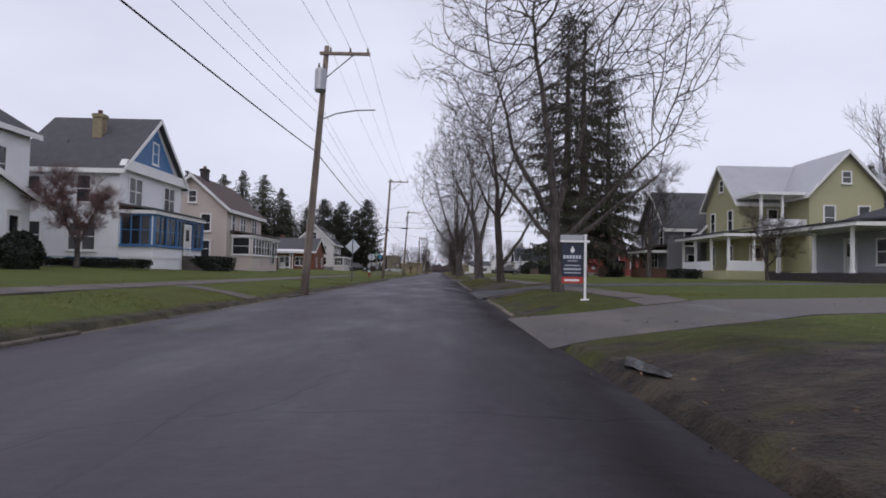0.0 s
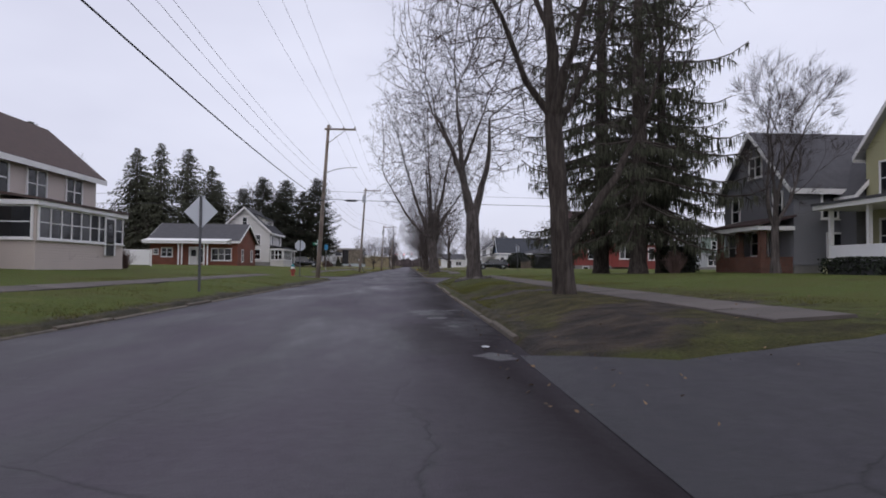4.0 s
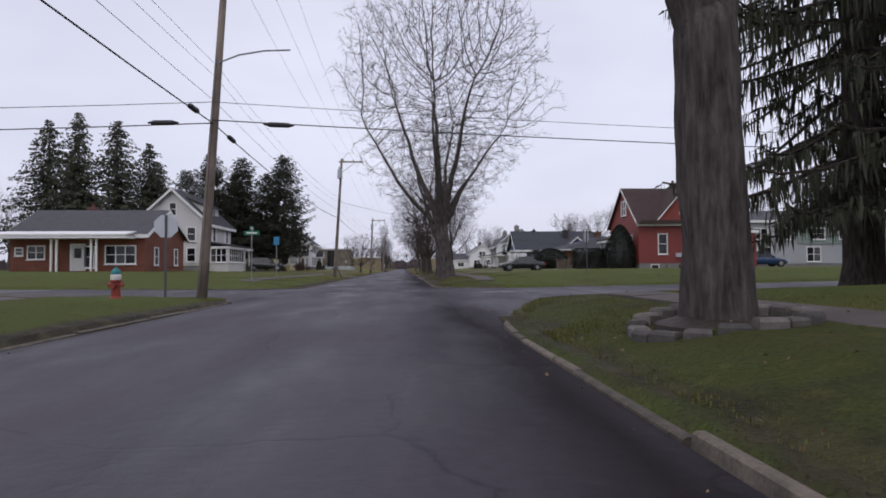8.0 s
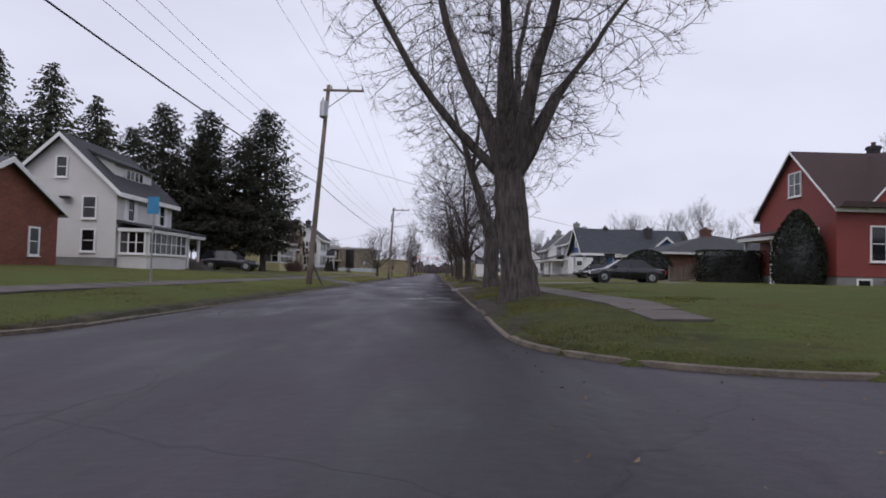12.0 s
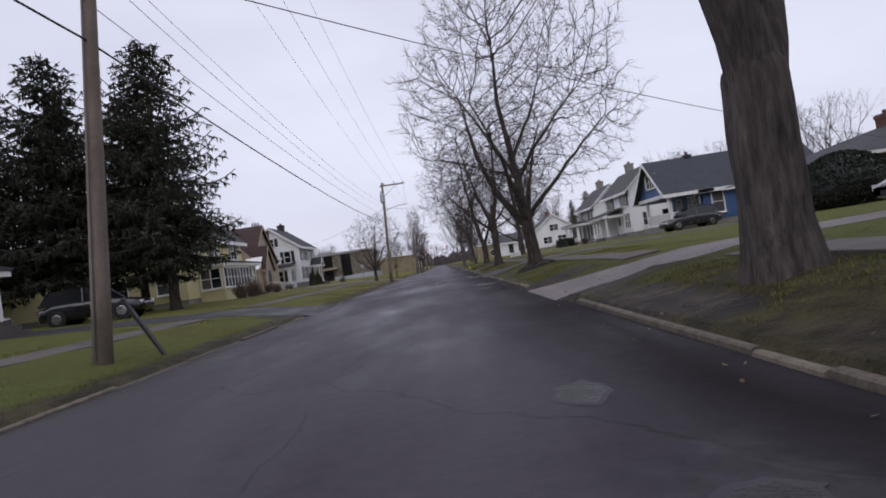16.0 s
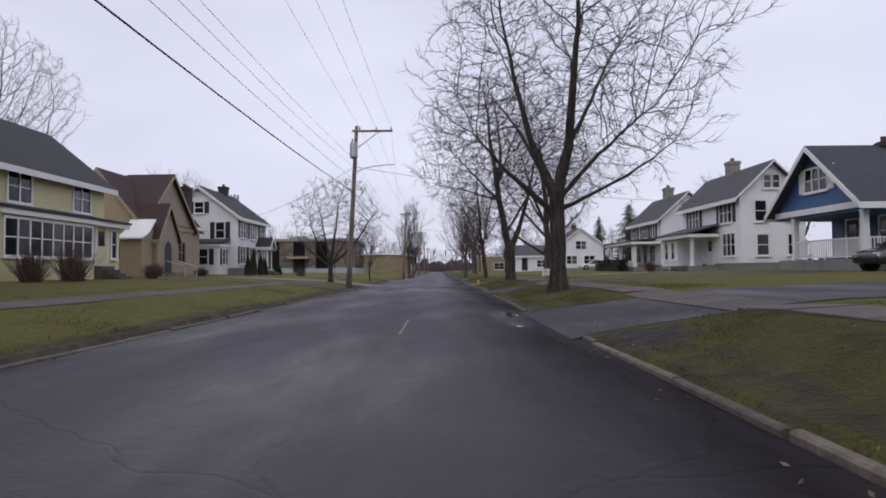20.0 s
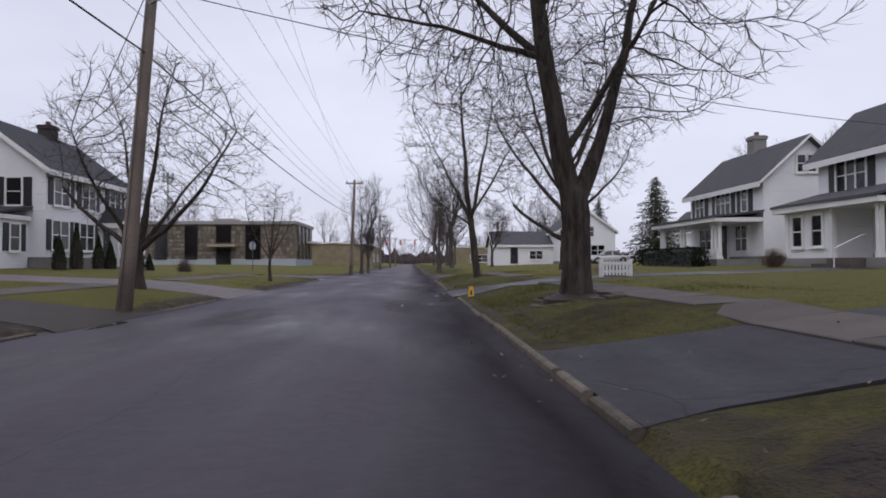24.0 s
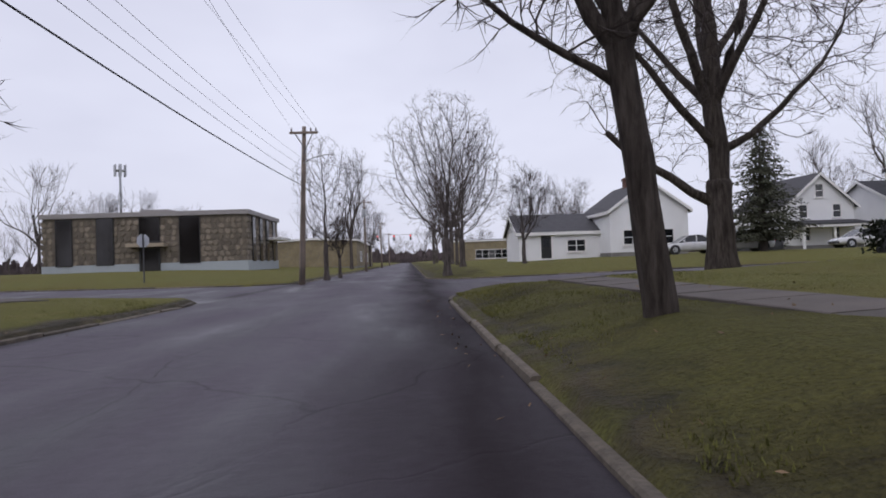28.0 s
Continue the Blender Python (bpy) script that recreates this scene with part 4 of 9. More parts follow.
        r = part(name, Shape().add(v, [(3, 2, 1, 0), (4, 5, 6, 7), (0, 1, 5, 4), (1, 2, 6, 5), (2, 3, 7, 6), (3, 0, 4, 7)]), roof, self.t)
        part("porch_fascia", Shape().box(x0o + 0.06, y0o + 0.06, z_out - 0.22, x1o - 0.06, y1o - 0.06, z_out - 0.004), self.trim, self.t)
        return r

    def column(self, x, y, z0, z1, w=0.2, m=None, round_=False):
        if round_:
            s = Shape().lathe(x, y, [(w * 0.75, z0), (w * 0.75, z0 + 0.1), (w * 0.5, z0 + 0.16), (w * 0.42, z1 - 0.2), (w * 0.65, z1 - 0.12), (w * 0.65, z1)], 12)
        else:
            s = Shape().box(x - w / 2, y - w / 2, z0, x + w / 2, y + w / 2, z1).box(x - w / 2 - 0.03, y - w / 2 - 0.03, z1 - 0.18, x + w / 2 + 0.03, y + w / 2 + 0.03, z1 - 0.08).box(x - w / 2 - 0.03, y - w / 2 - 0.03, z0, x + w / 2 + 0.03, y + w / 2 + 0.03, z0 + 0.15)
        part("column", s, m or self.trim, self.t)

    def rail(self, a, b, z, h=0.8, m=None, step=0.14):
        """A balustrade from a to b (level points) on a floor at z."""
        (ax, ay), (bx, by) = a, b
        d = math.hypot(bx - ax, by - ay)
        n = max(2, int(d / step))
        s = Shape()
        along_x = abs(bx - ax) > abs(by - ay)
        for zz, hh in ((z + 0.08, 0.06), (z + h - 0.07, 0.07)):
            if along_x:
                s.box(min(ax, bx), ay - 0.03, zz, max(ax, bx), ay + 0.03, zz + hh)
            else:
                s.box(ax - 0.03, min(ay, by), zz, ax + 0.03, max(ay, by), zz + hh)
        r = part("railing", s, m or self.trim, self.t)
        for i in range(n):
            x, y = ax + (bx - ax) * (i + 0.5) / n, ay + (by - ay) * (i + 0.5) / n
            part("baluster", Shape().box(x - 0.02, y - 0.02, z + 0.14, x + 0.02, y + 0.02, z + h - 0.07), m or self.trim, r)

    def steps(self, x0, x1, y0, y1, z0, z1, out, m=None):
        n = max(2, round((z1 - z0) / 0.18))
        for i in range(n):
            s = Shape()
            top = z0 + (z1 - z0) * (n - i) / n - 0.003
            if out == "e":
                a, b = x0 + (x1 - x0) * i / n, x0 + (x1 - x0) * (i + 1) / n
                s.box(a, y0, z0 - 0.3, b, y1, top)
            elif out == "w":
                a, b = x1 - (x1 - x0) * (i + 1) / n, x1 - (x1 - x0) * i / n
                s.box(a, y0, z0 - 0.3, b, y1, top)
            else:
                a, b = y1 - (y1 - y0) * (i + 1) / n, y1 - (y1 - y0) * i / n
                s.box(x0, a, z0 - 0.3, x1, b, top)
            part("step", s, m or M["concrete"], self.t)

    def sunporch(self, x0, x1, y0, y1, zb, top, out, wall, frame, roof, z_in, n_long, n_end, sill=1.0, h=1.35):
        """An enclosed porch with a row of windows on its street side and near end."""
        part("porch_wall", Shape().box(x0, y0, zb - 0.4, x1, y1, top - 0.2), wall, self.t)
        self.shed_roof(x0, x1, y0, y1, z_in, top, out, roof)
        plane = x1 if out == "e" else x0
        L_ = y1 - y0 - 0.4
        self.window(out, (y0 + y1) / 2, zb + sill, L_ / n_long, h, n_long, plane=plane, trim=frame)
        self.window("s", (x0 + x1) / 2, zb + sill, (x1 - x0 - 0.4) / n_end, h, n_end, plane=y0, trim=frame)


# white house with a gabled front wing, first on the left
h = House("white_house", "tall white house with dark shingle roof", -32, -22.2, 24, 37.0, 1.15, 8.3, 11.2, "y", M["white_siding"], M["roof_dark"], group="houses along the street")
h.block(-22.2, -19.9, 26.5, 33.8, 0.9, 4.3, 5.6, "x", M["white_siding"], M["roof_dark"], 0.3)
for u in (27.5, 30.2, 34.6):
    h.window("e", u, 5.3, 0.95, 1.75)
h.window("e", 35.4, 2.2, 0.9, 1.9)
h.window("e", 30.6, 2.0, 0.7, 1.7, 2, plane=-19.9)
h.door("e", 32.6, 1.5, plane=-19.9)
h.steps(-19.9, -18.4, 31.8, 33.4, 0.75, 1.5, "e")

# white house with blue gable and blue sun porch
h = House("blue_gabled_house", "white two-storey house with blue gable and foundation", -25.6, -19.0, 39.4, 48.3, 0.95, 7.15, 11.0, "x", M["white_siding"], M["roof_grey"], 0.4, 0.55, M["blue_paint"])
part("gable_panel", Shape().prism([(40.9, 7.75), (46.8, 7.75), (43.85, 10.5)], "x", -19.0, -18.97), M["blue_paint"], h.t, "blue painted gable")
part("gable_skirt", Shape().prism([(39.1, 6.95), (48.6, 6.95), (48.2, 7.6), (39.5, 7.6)], "x", -19.0, -18.62), M["white_trim"], h.t)
h.window("e", 43.85, 8.05, 0.75, 1.35)
h.window("e", 41.3, 4.95, 0.8, 1.65, 2, pane=M["pane_curtain"])
h.window("e", 46.2, 4.95, 0.8, 1.65, 2)
for u, z, n in ((-24.3, 4.8, 1), (-21.2, 4.9, 1), (-24.2, 2.0, 1), (-21.2, 1.95, 2)):
    h.window("s", u, z, 0.8, 1.6, n, pane=M["pane_curtain"] if n == 2 else None)
for u in (-24.6, -22.6, -20.4):
    h.window("s", u, 1.0, 0.7, 0.35, plane=39.42, bars=False)
h.sunporch(-19.0, -16.9, 39.5, 47.2, 1.15, 4.45, "e", M["white_siding"], M["blue_paint"], M["roof_grey"], 4.75, 10, 3, 1.2, 1.75)
part("window_band", Shape().box(-19.0, 39.48, 2.2, -16.88, 47.22, 2.32), M["blue_paint"], h.t)
part("window_band", Shape().box(-19.0, 39.48, 4.12, -16.88, 47.22, 4.22), M["blue_paint"], h.t)
for y in (39.5, 41.1, 42.7, 45.4, 47.1):
    part("porch_post", Shape().box(-16.9, y, 2.3, -16.8, y + 0.16, 4.15), M["blue_paint"], h.t)
part("porch_band", Shape().box(-19.0, 39.45, 1.5, -16.85, 47.24, 1.62), M["white_trim"], h.t)
h.door("e", 44.4, 1.75, plane=-16.83)
h.steps(-16.85, -15.6, 43.8, 45.0, 0.75, 1.75, "e")
h.chimney(-21.9, 42.1, 8.2, 11.0, 0.62, M["tan_brick"])
part("vent_pipe", Shape().tube([(-23.4, 41.2, 8.2), (-23.4, 41.2, 9.1)], 0.06), M["dark_steel"], h.t)
h.t.location += Vector((-0.15, 1.4, 0))

# cream house
h = House("cream_house", "cream two-storey house with maroon roof and glazed porch", -24.6, -18.5, 56.0, 66.0, 1.0, 6.3, 9.0, "y", M["cream_siding"], M["roof_brown"])
h.window("s", -21.5, 6.7, 0.6, 0.95)
for u, z in ((-20.3, 4.2), (-20.3, 1.9), (-23.2, 4.2), (-23.2, 1.9)):
    h.window("s", u, z, 0.75, 1.4)
for u, n in ((57.6, 1), (60.2, 2), (63.6, 2)):
    h.window("e", u, 4.35, 0.75, 1.4, n)
h.sunporch(-18.5, -16.7, 57.2, 65.6, 1.1, 3.95, "e", M["cream_siding"], M["white_trim"], M["roof_brown"], 4.25, 9, 1, 1.15, 1.4)
h.door("e", 63.9, 1.5, plane=-16.66, colour=M["black_paint"])
h.chimney(-21.5, 58.5, 8.6, 10.0, 0.6, M["dark_brick"])
h.t.location += Vector((1.5, -2.2, 0))
h.t.scale = (0.97, 0.97, 0.95)

# orange brick ranch house
h = House("brick_ranch_house", "low orange brick ranch house with grey roof", -30.4, -20.0, 103.4, 112.0, 0.6, 3.95, 6.1, "x", M["brick"], M["roof_grey"], 0.35, 0.3)
h.window("s", -21.9, 1.6, 0.75, 1.35, 3)
h.window("s", -28.4, 2.0, 0.6, 0.95, 2)
h.window("s", -29.7, 2.3, 0.5, 0.5)
h.door("s", -25.2, 1.0)
h.window("s", -24.3, 1.3, 0.6, 1.6)
for u in (105.6, 110.0):
    h.window("e", u, 1.5, 0.7, 1.35)
h.shed_roof(-30.4, -21.0, 101.9, 103.4, 4.05, 3.75, "s", M["white_trim"], 0.3)
for x in (-26.6, -26.2, -23.6, -23.2):
    h.column(x, 102.2, 0.6, 3.55, 0.14)
part("porch_floor", Shape().box(-27.2, 101.9, 0.3, -22.8, 103.4, 0.85), M["concrete"], h.t)
h.chimney(-26.5, 108.4, 5.4, 6.6, 0.6)

# white house with shed dormer and glazed porch
h = House("dormer_house", "white house with dark roof, shed dormer and glazed porch", -26.2, -19.1, 116.5, 124.6, 0.95, 5.9, 9.2, "y", M["shade_siding"], M["roof_dark"], 0.45)
h.window("s", -22.65, 6.6, 0.6, 1.2)
for u, z in ((-20.8, 4.0), (-20.8, 1.9), (-24.4, 4.0), (-24.4, 1.9)):
    h.window("s", u, z, 0.75, 1.3)
part("satellite_dish", Shape().lathe(-22.2, 116.2, [(0.02, 5.1), (0.25, 5.14), (0.38, 5.25), (0.36, 5.27), (0.05, 5.17)], 14), M["dark_steel"], h.t)
for u in (118.3, 122.9):
    h.window("e", u, 4.0, 0.75, 1.35, 1, shutters=M["white_trim"])
part("dormer", Shape().prism([(-21.9, 7.2), (-20.1, 6.6), (-20.1, 7.75), (-22.2, 8.6)], "y", 118.0, 123.2), M["shade_siding"], h.t)
part("dormer_roof", Shape().prism([(-22.4, 8.72), (-19.8, 7.66), (-19.8, 7.8), (-22.4, 8.86)], "y", 117.7, 123.5), M["roof_dark"], h.t)
h.window("e", 120.6, 6.95, 0.6, 0.6, 4, plane=-20.1, bars=False)
h.sunporch(-19.1, -17.2, 116.8, 122.9, 0.85, 3.4, "e", M["shade_siding"], M["white_trim"], M["roof_dark"], 3.8, 7, 3, 1.0, 1.3)
h.shed_roof(-19.1, -17.0, 122.9, 125.4, 3.8, 3.35, "e", M["roof_dark"], 0.25)
for y in (123.2, 125.2):
    h.column(-17.2, y, 0.9, 3.15, 0.16)
h.door("e", 123.9, 1.4, plane=-19.05, colour=M["black_paint"])
h.steps(-17.0, -15.9, 123.2, 125.0, 0.8, 1.4, "e")

# yellow house
h = House("yellow_house", "pale yellow two-storey house with dark roof and porch", -25.5, -18.7, 146.4, 159.4, 0.75, 6.1, 8.9, "y", M["yellow_siding"], M["roof_dark"], 0.5)
for u in (148.4, 152.4, 157.2):
    h.window("e", u, 4.35, 0.75, 1.35, 2)
for u in (-20.5, -23.5):
    h.window("s", u, 4.2, 0.8, 1.35)
    h.window("s", u, 1.9, 0.8, 1.35)
h.sunporch(-18.7, -16.8, 148.6, 155.0, 0.8, 3.7, "e", M["yellow_siding"], M["white_trim"], M["roof_dark"], 4.1, 8, 2, 1.05, 1.45)
h.shed_roof(-18.7, -16.9, 155.3, 158.2, 4.05, 3.69, "e", M["roof_dark"])
part("porch_wall", Shape().box(-18.7, 155.0, 0.5, -17.1, 158.0, 3.46), M["yellow_siding"], h.t)
h.door("e", 156.2, 1.45, plane=-17.1, colour=M["yellow_siding"])
h.window("e", 157.4, 1.9, 0.45, 1.4, plane=-17.1)
h.steps(-17.0, -15.8, 155.6, 156.8, 0.7, 1.45, "e")
h.chimney(-22.5, 149.6, 8.4, 9.9, 0.65, M["concrete"])

# tan cottage with steep gables
h = House("tudor_cottage", "tan cottage with steep maroon gables and arched entry", -25.1, -19.9, 165.6, 176.2, 0.8, 4.75, 8.0, "y", M["tan_siding"], M["roof_maroon"], 0.25, 0.4, trim=M["tan_stucco"])
h.block(-22.6, -19.7, 166.0, 174.4, 0.9, 4.5, 8.25, "x", M["tan_stucco"], M["roof_maroon"], 0.3)
h.block(-20.5, -18.4, 165.3, 168.5, 0.8, 3.45, 5.7, "x", M["tan_stucco"], M["roof_maroon"], 0.2)
part("entry_flashing", Shape().prism([(163.5, 3.35), (164.4, 3.75), (165.35, 4.65), (165.35, 4.55), (164.4, 3.65), (163.5, 3.25)], "x", -20.2, -18.5), M["white_trim"], h.t, "pale metal flared roof")
part("entry_side", Shape().prism([(163.8, 0.6), (165.3, 0.6), (165.3, 4.3), (164.4, 3.6), (163.8, 3.3)], "x", -20.1, -18.7), M["tan_siding"], h.t)
part("doorway", Shape().prism([(166.4, 1.1), (167.4, 1.1), (167.4, 2.7), (167.25, 3.05), (166.9, 3.25), (166.55, 3.05), (166.4, 2.7)], "x", -18.4, -18.36), M["black_paint"], h.t, "dark arched doorway")
h.window("e", 171.8, 1.9, 0.6, 1.5, 3, plane=-19.7, trim=M["tan_stucco"])
h.window("s", -21.3, 2.0, 0.9, 1.0, plane=165.6, trim=M["tan_stucco"])
h.steps(-18.3, -16.9, 166.2, 168.0, 0.75, 1.1, "e", M["tan_brick"])
for y in (166.1, 168.1):
    part("handrail", Shape().tube([(-18.2, y, 1.9), (-16.9, y, 1.5), (-16.9, y, 0.7)], 0.02, 6), M["white_trim"], h.t)
h.chimney(-20.9, 175.6, 1.0, 8.2, 0.9, M["dark_brick"])
part("eave_snow_guard", Shape().box(-19.45, 174.5, 4.5, -19.35, 176.4, 4.75), M["white_trim"], h.t)

# white house with black shutters
h = House("shuttered_house", "white colonial house with black shutters and arborvitae", -25.0, -18.0, 180.2, 189.2, 0.95, 6.2, 8.85, "y", M["white_siding"], M["roof_dark"], 0.4)
h.window("s", -21.5, 6.5, 0.75, 0.95, shutters=M["black_paint"])
for u, z in ((-19.6, 4.2), (-23.2, 4.2)):
    h.window("s", u, z, 0.75, 1.4, 1, shutters=M["black_paint"])
for u in (181.6, 184.4):
    h.window("e", u, 4.3, 0.7, 1.35, 2, shutters=M["black_paint"])
h.window("e", 187.6, 4.3, 0.7, 1.35, 2, shutters=M["black_paint"])
for u in (181.5, 184.2):
    h.window("e", u, 1.9, 0.75, 1.5, 2, shutters=M["black_paint"])
h.window("e", 188.4, 1.9, 0.6, 1.5, 2)
h.door("e", 186.5, 1.3, colour=M["black_paint"])
h.block(-18.0, -16.7, 185.6, 187.4, 3.4, 3.6, 4.4, "x", M["white_trim"], M["roof_dark"], 0.2, "canopy")
for y in (185.8, 187.2):
    h.column(-16.9, y, 0.9, 3.4, 0.16, round_=True)
h.steps(-16.8, -15.8, 185.8, 187.2, 0.7, 1.2, "e")
part("side_porch", Shape().box(-24.4, 177.9, 0.5, -18.9, 180.2, 3.55), M["white_siding"], h.t)
h.shed_roof(-24.4, -18.9, 177.9, 180.2, 4.0, 3.56, "s", M["roof_dark"])
h.window("s", -20.2, 1.8, 0.7, 1.3, 1, plane=177.9, shutters=M["black_paint"])
h.window("s", -22.9, 1.8, 0.7, 1.3, 1, plane=177.9, shutters=M["black_paint"])
h.window("e", 179.1, 1.8, 0.7, 1.3, 1, plane=-18.9, shutters=M["black_paint"])
h.chimney(-21.5, 186.4, 8.5, 9.7, 0.8, M["dark_brick"])

# right side: grey porch house, first on the right
h = House("grey_ranch_house", "low grey house with dark hip roof and porch", 26.2, 38, 33, 45, 1.0, 4.3, 7.0, "hip", M["light_grey_siding"], M["roof_dark"], 0.5)
h.shed_roof(23.2, 26.2, 36, 45, 4.5, 4.2, "w", M["roof_dark"], 0.3)
part("porch_floor", Shape().box(23.2, 36, 0.4, 26.2, 45, 1.4), M["dark_brick"], h.t)
for y in (37, 40.5, 44.5):
    h.column(23.6, y, 1.4, 4.0, 0.16)
h.door("w", 41.0, 1.45)
h.window("w", 38.2, 2.0, 0.9, 1.4)

# green farmhouse with two gables and double porch
h = House("green_farmhouse", "olive green farmhouse with metal roof and double porch", 24.6, 34.0, 52.0, 58.0, 1.1, 7.3, 10.4, "x", M["green_siding"], M["roof_metal"], 0.4)
h.block(28.2, 33.8, 48.6, 55.0, 1.2, 7.6, 10.6, "y", M["green_siding"], M["roof_metal"], 0.4)
for u, z in ((29.7, 4.8), (32.3, 4.8), (29.7, 2.0), (32.3, 2.0)):
    h.window("s", u, z, 0.75, 1.7, plane=48.6)
h.window("s", 31.0, 8.3, 0.6, 0.8, plane=48.6)
h.window("w", 55.0, 8.3, 0.6, 0.9)
for u in (53.4, 56.6):
    h.window("w", u, 4.9, 0.75, 1.6)
    h.window("w", u, 2.0, 0.75, 1.6)
part("porch_floor", Shape().box(22.2, 48.9, 0.6, 28.2, 52.0, 1.55).box(22.2, 52.0, 0.6, 24.6, 58.0, 1.55), M["green_siding"], h.t)
h.shed_roof(22.0, 24.6, 48.7, 58.0, 4.75, 4.35, "w", M["roof_grey"])
part("balcony_floor", Shape().box(24.6, 48.9, 4.3, 28.2, 52.0, 4.65), M["white_trim"], h.t)
part("balcony_roof", Shape().box(24.3, 48.5, 7.3, 28.2, 52.0, 7.5), M["white_trim"], h.t)
part("balcony_parapet", Shape().box(24.6, 48.9, 4.65, 28.2, 49.0, 5.5), M["white_siding"], h.t)
for x in (24.8, 26.4):
    h.column(x, 49.0, 5.5, 7.3, 0.16)
for x, y in ((22.4, 49.1), (24.3, 49.1), (26.2, 49.1), (22.4, 52), (22.4, 55), (22.4, 57.6)):
    h.column(x, y, 1.55, 4.3, 0.18)
part("porch_skirt", Shape().box(22.3, 48.9, 1.55, 25.0, 49.0, 2.3), M["white_siding"], h.t)
part("porch_skirt", Shape().box(22.3, 52, 1.55, 22.4, 57.5, 2.3), M["white_siding"], h.t)
h.door("s", 26.0, 1.6, plane=52.0, colour=M["tan_siding"])
h.window("s", 27.3, 5.0, 0.7, 1.5, plane=52.0)
h.steps(25.2, 26.8, 47.4, 48.9, 0.85, 1.55, "s", M["concrete"])

# dark grey gabled house
h = House("dark_grey_house", "dark grey gabled house with brick front porch", 21.6, 30.5, 59.4, 66.6, 0.8, 5.7, 9.1, "x", M["grey_siding"], M["roof_grey"], 0.45)
h.window("w", 63.0, 6.6, 0.6, 1.1, 2)
for u in (60.8, 65.2):
    h.window("w", u, 4.0, 0.8, 1.35)
h.window("s", 23.6, 3.9, 0.8, 1.35)
h.window("s", 27.4, 3.9, 0.8, 1.35)
h.window("s", 24.0, 1.6, 1.0, 1.4)
h.window("s", 28.0, 1.6, 0.9, 1.4)
h.block(24.2, 27.4, 58.2, 61.0, 1.2, 5.2, 6.9, "y", M["grey_siding"], M["roof_grey"], 0.35, "side_wing")
h.window("s", 25.8, 3.9, 0.75, 1.3, plane=58.2)
h.window("s", 25.8, 1.7, 0.75, 1.4, plane=58.2)
h.shed_roof(19.7, 21.6, 59.4, 64.4, 3.9, 3.4, "w", M["roof_maroon"])
part("porch_wall", Shape().box(19.8, 59.5, 0.4, 21.6, 64.3, 1.75), M["brown_brick"], h.t, "dark red brick porch wall")
for y in (59.7, 61.9, 64.1):
    h.column(20.0, y, 1.75, 3.2, 0.3, M["brown_brick"])
h.window("w", 62.6, 1.9, 0.8, 1.4, 2)
h.window("w", 65.6, 1.7, 0.8, 1.4)

# red house
h = House("red_house", "red shingled house with steep maroon gables and white trim", 24.0, 33.6, 112.0, 120.2, 0.7, 5.5, 9.2, "x", M["red_siding"], M["roof_maroon"], 0.3, 0.7, rake=0.1)
h.block(25.7, 31.7, 111.6, 117.0, 5.4, 5.6, 9.0, "y", M["red_shingle"], M["roof_maroon"], 0.25, "gable_wall")
part("eave_skirt", Shape().prism([(23.7, 5.3), (34.0, 5.3), (33.6, 5.62), (24.0, 5.62)], "y", 111.2, 112.0), M["roof_maroon"], h.t)
h.window("w", 116.0, 6.5, 0.6, 1.4, 2)
h.window("s", 28.7, 6.35, 0.62, 1.5, 2, plane=111.6)
h.window("w", 114.6, 2.4, 0.65, 1.8, 3)
h.window("s", 26.4, 2.35, 0.8, 1.9)
part("bay", Shape().prism([(29.2, 112.0), (29.9, 111.1), (32.5, 111.1), (33.2, 112.0)], "z", 1.2, 4.75), M["red_siding"], h.t)
part("bay_roof", Shape().prism([(29.0, 112.0), (29.8, 110.9), (32.6, 110.9), (33.4, 112.0)], "z", 4.75, 5.0), M["roof_maroon"], h.t)
h.window("s", 31.2, 2.4, 0.68, 1.75, 3, plane=111.1)
h.block(33.6, 36.4, 112.6, 118.0, 0.7, 4.6, 5.1, "x", M["red_siding"], M["roof_maroon"], 0.2)
h.window("s", 35.2, 2.3, 0.75, 1.6, plane=112.6)
h.chimney(29.9, 117.2, 8.4, 10.1, 0.55, M["dark_brick"])
part("meter_box", Shape().box(27.7, 111.8, 2.0, 28.3, 112.0, 2.4), M["sign_back"], h.t)
for x in (25.6, 32.0):
    h.window("s", x, 0.75, 0.7, 0.45, plane=112.03 if x < 30 else 111.1, bars=False)
for x, c in ((26.9, "foundation"), (28.3, "dark_brick")):
    part("air_unit", Shape().box(x - 0.4, 111.0, 0.5, x + 0.4, 111.7, 1.2), M[c], h.t)
h.shed_roof(22.6, 24.0, 116.2, 120.0, 4.3, 3.9, "w", M["roof_maroon"])
for y in (116.5, 119.8):
    h.column(22.8, y, 0.8, 3.7, 0.16)

# grey and sage two-storey house behind the red one
h = House("sage_house", "grey and sage two-storey house behind the red house", 40.0, 60.0, 122.0, 131.0, 0.8, 6.4, 7.8, "x", M["light_grey_siding"], M["roof_grey"], 0.4)
part("sage_wall", Shape().box(47.0, 121.9, 3.6, 60.0, 122.0, 6.3), M["sage_siding"], h.t)
for u in (42.5, 45.3, 49.5, 53.0, 56.5):
    h.window("s", u, 4.2, 0.8, 1.2, 2, plane=121.9)
for u in (43.0, 49.0, 54.0):
    h.window("s", u, 1.6, 0.8, 1.6, 2)

